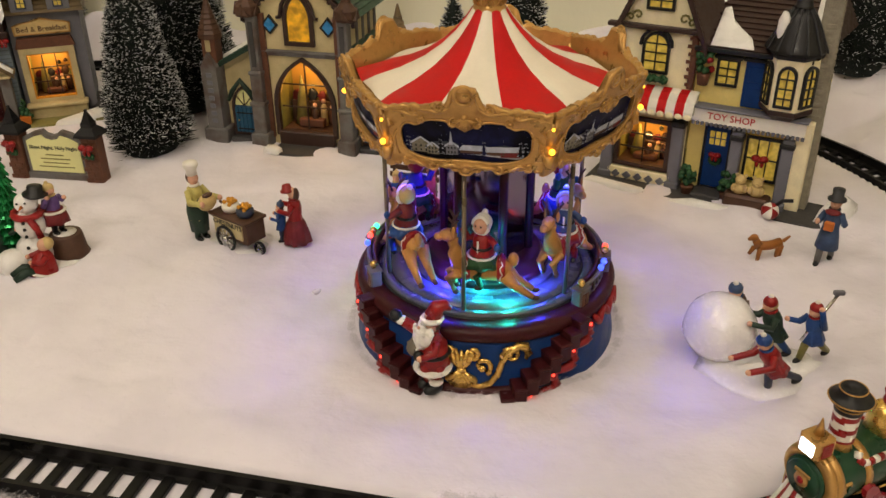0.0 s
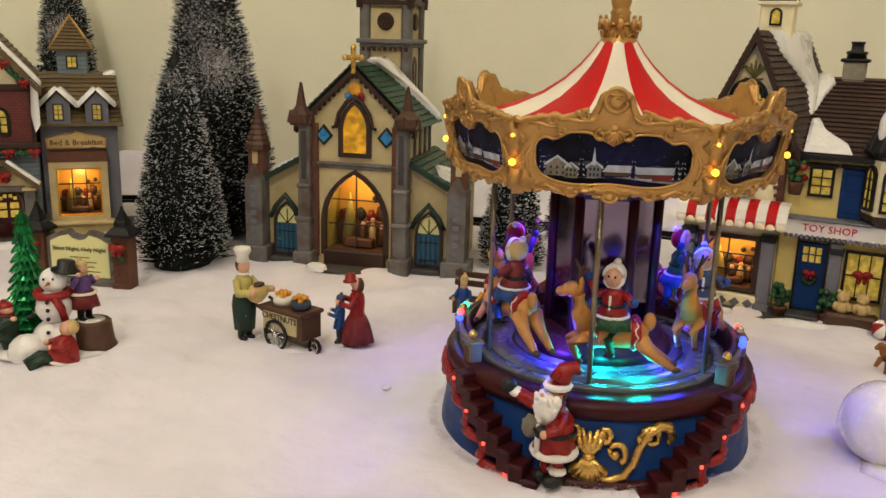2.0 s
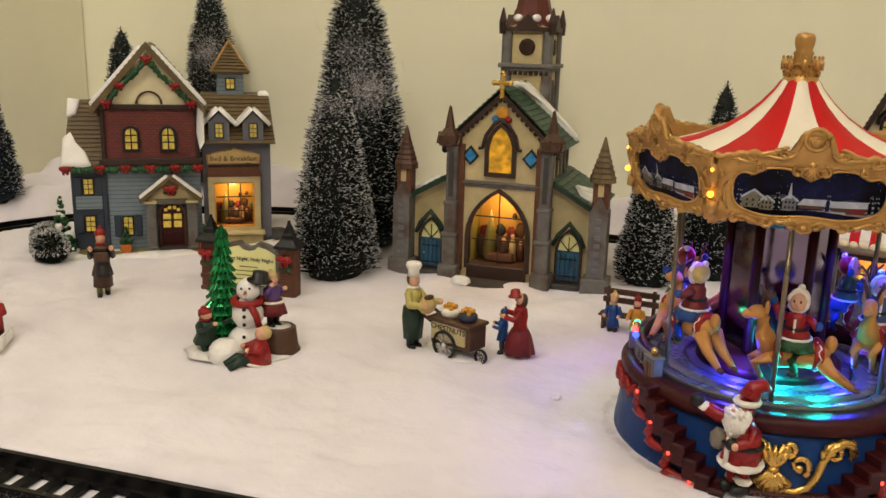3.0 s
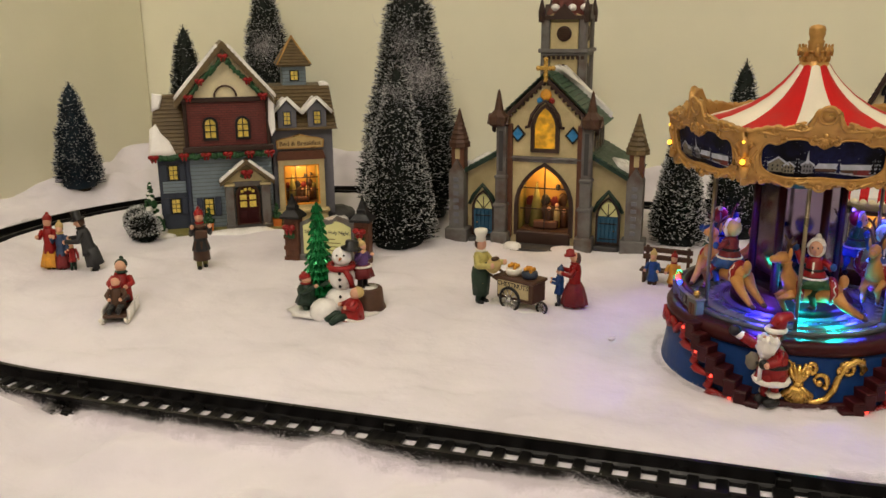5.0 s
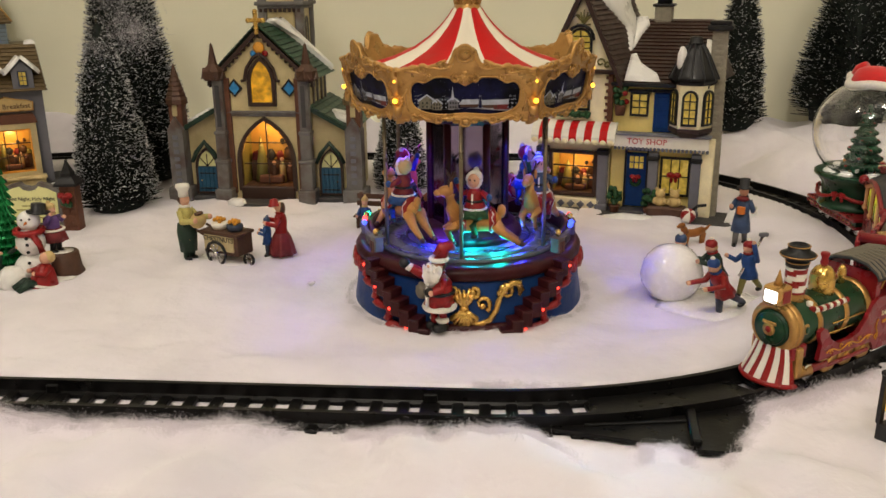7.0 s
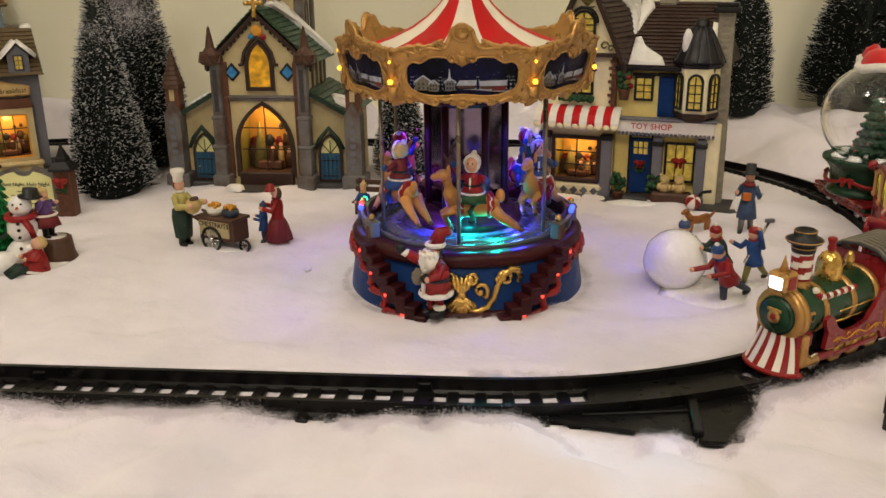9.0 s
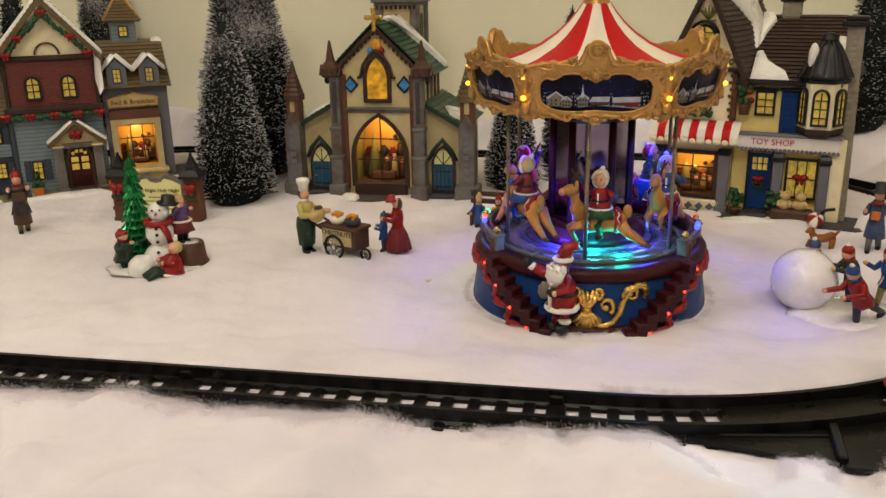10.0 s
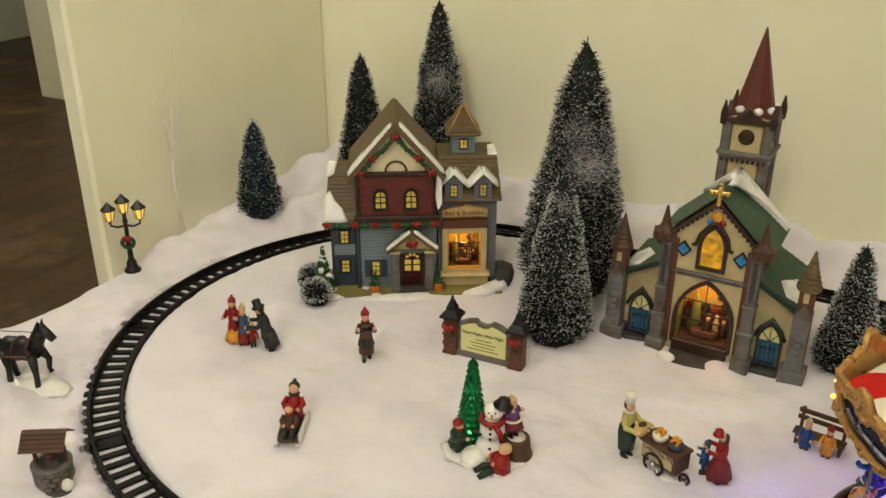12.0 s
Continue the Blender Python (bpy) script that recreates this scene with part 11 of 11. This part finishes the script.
s.lathe([(0.0088, 0.0140), (0.0074, 0.024), (0.0060, 0.031)], BLUECOAT, 14)
s.box((0, -0.0085, 0.0350), (0.0070, 0.0045, 0.0070), ORANGE, 0.0008)
s.ball((0, -0.0045, 0.0450), (0.0060, 0.0040, 0.0024), WINE, 8, 6)
s.thing("gentleman_figurine", "plain doll in slate blue coat and top hat with orange gift", "figurine", "village figurines", m=at_snow(0.3250, 0.5450, -35))
s = Shape()
s.tube([(-0.012, 0, 0.0165), (0, 0, 0.0155), (0.012, 0, 0.0170)], [0.0048, 0.0046, 0.0050], DOGFUR, 10)
s.tube([(-0.012, 0, 0.018), (-0.0165, 0, 0.0245)], [0.0044, 0.0034], DOGFUR, 8)
s.ball((-0.0180, 0, 0.0265), (0.0046, 0.0036, 0.0036), DOGFUR)
s.ball((-0.0222, 0, 0.0258), (0.0026, 0.0020, 0.0020), DOGFUR)
for x, z in ((-0.011, 0.0), (0.012, 0.0), (-0.014, 0.006), (0.009, 0.0)):
    s.tube([(x, 0.0025 if z else -0.0025, 0.015), (x - (0.005 if z else 0.001), 0.0025 if z else -0.0025, 0.0015 + z)], [0.0026, 0.0017], DOGFUR, 7)
s.tube([(0.015, 0, 0.018), (0.022, 0, 0.0225)], [0.0020, 0.0010], DOGFUR, 6)
s.thing("toy_dog", "ginger toy dog standing on the snow", "dog", m=at_snow(0.2830, 0.5500, 15) @ Matrix.Scale(0.8, 4))

# bearded doll in red waving on the carousel steps
s = Shape()
doll(s, Matrix(), 0.054, REDPAINT, REDPAINT, "cap", REDPAINT, arms=((0.0, -0.02), (0.0, -0.35)), stride=0.003, stout=1.45)
s.tube([(-0.0060, -0.0010, 0.0385), (-0.0118, -0.0045, 0.0375), (-0.0168, -0.0090, 0.0410)], [0.0038, 0.0036, 0.0032], REDPAINT, 9)
s.tube([(0, 0.0010, 0.0520), (0.001, 0.0030, 0.0575), (0.003, 0.0065, 0.0585), (0.004, 0.0090, 0.0560)], [0.0052, 0.0042, 0.0032, 0.0016], REDPAINT, 9)
for sx in (-1, 1):
    s.ball((sx * 0.0034, 0, 0.0075), (0.0040, 0.0044, 0.0022), PLUSH, 9, 6)
    s.ball((sx * 0.0036, -0.002, 0.0030), (0.0036, 0.0062, 0.0034), COALBLACK, 9, 6)
s.ball((-0.0174, -0.0096, 0.0415), (0.0036, 0.0036, 0.0026), PLUSH, 9, 6)
for q in range(10):
    a = math.pi * (q / 9)
    s.ball((0.0048 * math.cos(a) * -1, -0.0040 - 0.002 * math.sin(a), 0.0435 - 0.006 * math.sin(a)), (0.0026, 0.0024, 0.0036), PLUSH, 7, 6, rough=0.2, seed=q)
s.ball((0, -0.0064, 0.0395), (0.0066, 0.0042, 0.0078), PLUSH, 14, 11, rough=0.35)
s.ball((-0.0085, -0.0070, 0.0270), (0.0050, 0.0040, 0.0058), SACK, 10, 8, rough=0.25)
curl = random.Random(9)
for q in range(34):
    a, w = curl.uniform(-1.15, 1.15), curl.random()
    s.ball((0.0062 * math.sin(a) * (1 - 0.35 * w), -0.0058 - 0.0036 * math.cos(a), 0.0455 - 0.0115 * w), (0.0011, 0.0010, 0.0017), PLUSH, 6, 5)
for sx in (-1, 1):
    s.tube([(0, -0.0092, 0.0452), (sx * 0.0026, -0.0092, 0.0446), (sx * 0.0048, -0.0074, 0.0432)], [0.0010, 0.0014, 0.0007], PLUSH, 6)
    s.ball((sx * 0.0022, -0.0062, 0.0475), (0.0011, 0.0008, 0.0006), PLUSH, 6, 5)
s.ball((0, -0.0082, 0.0464), 0.0011, SKIN, 7, 5)
s.tube([(0, -0.0096, 0.0175), (0.0004, -0.0098, 0.0250), (0, -0.0090, 0.0320)], 0.0013, PLUSH, 6)
s.ball((0, -0.0100, 0.0275), (0.0016, 0.0006, 0.0014), BRASS, 8, 5)
s.tube([(0.0092 * math.cos(a), 0.0092 * math.sin(a), 0.0170) for a in [2 * math.pi * i / 18 for i in range(19)]], 0.0020, PLUSH, 7)
s.lathe([(0.0088, 0.0170), (0.0088, 0.0260), (0.0080, 0.0330)], REDPAINT, 16)
s.tube([(0.0090 * math.cos(a), 0.0090 * math.sin(a), 0.0275) for a in [2 * math.pi * i / 18 for i in range(19)]], 0.0012, COALBLACK, 6)
s.tube([(0.0050 * math.cos(a), 0.0052 * math.sin(a), 0.0500) for a in [2 * math.pi * i / 14 for i in range(15)]], 0.0016, PLUSH, 6)
s.ball((-0.0198, -0.0122, 0.0445), 0.0038, COALBLACK, 8, 6)
s.ball((0.0035, -0.0105, 0.0300), 0.0032, COALBLACK, 8, 6)
sm = CAROUSEL.matrix_world @ Matrix.Translation(on_ring(0.0955, -11, 0.0070)) @ pose(0, 0, 0, 0, 0, -50) @ Matrix.Diagonal((1.12, 1.12, 1.02, 1.0))
s.thing("waving_figurine", "plain bearded doll in red suit waving on the carousel steps", "figurine", m=sm)

# ---- loose fibres of the snow sheet ----
def fibres():
    rnd = random.Random(21)
    v, f = [], []

    def strand(x, y, heading, ln, lift, w):
        z = max(lie(x, y), 0.0)
        d = Vector((math.cos(heading), math.sin(heading), 0))
        n = Vector((-d.y, d.x, 0))
        bow = n * rnd.uniform(-0.3, 0.3) * ln
        p0 = Vector((x, y, z - 0.001))
        p1 = p0 + d * ln * 0.5 + bow + Vector((0, 0, lift + 0.001))
        p2 = p0 + d * ln + Vector((0, 0, lift * rnd.uniform(0.2, 1.0) + 0.001))
        q = len(v)
        v.extend([p0 - n * w, p0 + n * w, p1 + n * w, p1 - n * w, p2 + n * w * 0.3, p2 - n * w * 0.3])
        f.extend([(q, q + 1, q + 2, q + 3), (q + 3, q + 2, q + 4, q + 5)])

    # along both edges of the track, reaching over the ties
    for i in range(9000):
        m = on_track(rnd.random() * LOOP)
        thick = 0.5 + noise.noise(m.translation * 45)
        if rnd.random() > thick:
            continue
        side = rnd.uniform(0.021, 0.032)
        p = m @ Vector((rnd.uniform(-0.004, 0.004), -side, 0))
        if lie(p.x, p.y) < 0.001 or (-0.03 < p.dot(UX) < 0.16 and p.dot(VY) < 0.31):
            continue
        inward = m.to_3x3() @ Vector((rnd.uniform(-3, 3), rnd.uniform(-0.3, 1), 0))
        strand(p.x, p.y, math.atan2(inward.y, inward.x), rnd.uniform(0.001, 0.0025), rnd.uniform(0.0002, 0.0010), 0.00004)
    # over the open snow in the front and the middle
    for i in range(5000):
        p = uv(rnd.uniform(-0.75, 0.42), rnd.uniform(0.02, 0.75))
        if lie(p.x, p.y) < 0.001 or (p.xy - Vector((0.0585, 0.4665))).length < 0.091:
            continue
        strand(p.x, p.y, rnd.uniform(0, 6.28), rnd.uniform(0.003, 0.008), rnd.uniform(0.0002, 0.0008), 0.00004)
    s = Shape()
    s.add(v, f, FIBRE)
    s.thing("snow_fibres", "loose white cotton fibres over the snow sheet", "snow fibres", kind="stuff")


def tufts():
    """Clouds of short cotton fibres along the edges of the snow by the track."""
    rnd = random.Random(33)
    v, f = [], []

    def puff(x, y, z, r, count):
        for k in range(count):
            c = Vector((x + rnd.gauss(0, 0.5) * r, y + rnd.gauss(0, 0.5) * r, z - 0.0006 + abs(rnd.gauss(0, 0.36)) * r))
            a, b = rnd.uniform(0, 6.28), rnd.gauss(0, 0.35)
            d = Vector((math.cos(a) * math.cos(b), math.sin(a) * math.cos(b), math.sin(b))) * rnd.uniform(0.0004, 0.0011)
            w = Vector((-d.y, d.x, 0)).normalized() * rnd.uniform(0.00005, 0.00012)
            q = len(v)
            v.extend([c - d - w, c - d + w, c + d + w * 0.5, c + d - w * 0.5])
            f.append((q, q + 1, q + 2, q + 3))

    for i in range(3000):
        m = on_track(rnd.uniform(-0.55, 1.15) if i % 7 else rnd.random() * LOOP)
        p = m @ Vector((0, -rnd.uniform(0.0185, 0.028), 0))
        h = lie(p.x, p.y)
        if h < 0.002:
            continue
        puff(p.x, p.y, h, rnd.uniform(0.0026, 0.0056), 150)
    # a looser fringe on the crest of the outer bank
    for i in range(2400):
        m = on_track(rnd.uniform(-0.55, 1.0))
        p = m @ Vector((0, -rnd.uniform(0.022, 0.036), 0))
        h = lie(p.x, p.y)
        if h > 0.004:
            puff(p.x, p.y, h + 0.0004, rnd.uniform(0.004, 0.009), 90)
    # round the pit of the rerailing plate
    for i in range(3000):
        p = uv(rnd.uniform(-0.03, 0.15), rnd.uniform(0.215, 0.29))
        h = lie(p.x, p.y)
        if h > 0.002 and min(lie(p.x + a, p.y + b) for a, b in ((0.008, 0), (-0.008, 0), (0, 0.008), (0, -0.008))) < 0.001:
            puff(p.x, p.y, h, rnd.uniform(0.002, 0.0045), 120)
    # against the foot of the carousel
    for i in range(260):
        a = rnd.uniform(0, 6.28)
        x, y = 0.0597 + 0.0925 * math.cos(a), 0.4665 + 0.0925 * math.sin(a)
        puff(x, y, lie(x, y), rnd.uniform(0.002, 0.004), 120)
    s = Shape()
    s.add(v, f, FIBRE)
    s.thing("snow_tufts", "soft fuzz of white cotton snow along the track", "snow tufts", kind="stuff")


fibres()
tufts()
for x, y, z, r in ((-0.062, 0.500, 0.0, 0.0032),):
    s = Shape().ball((0, 0, r * 0.3), (r, r * 0.7, r * 0.55), RESIN_SNOW, 10, 7, rough=0.5, seed=int(r * 1e4))
    s.thing("snow_chip", "small broken chip of white resin snow", "snow chip", "snow chips", m=at_snow(x, y, 30, -z))
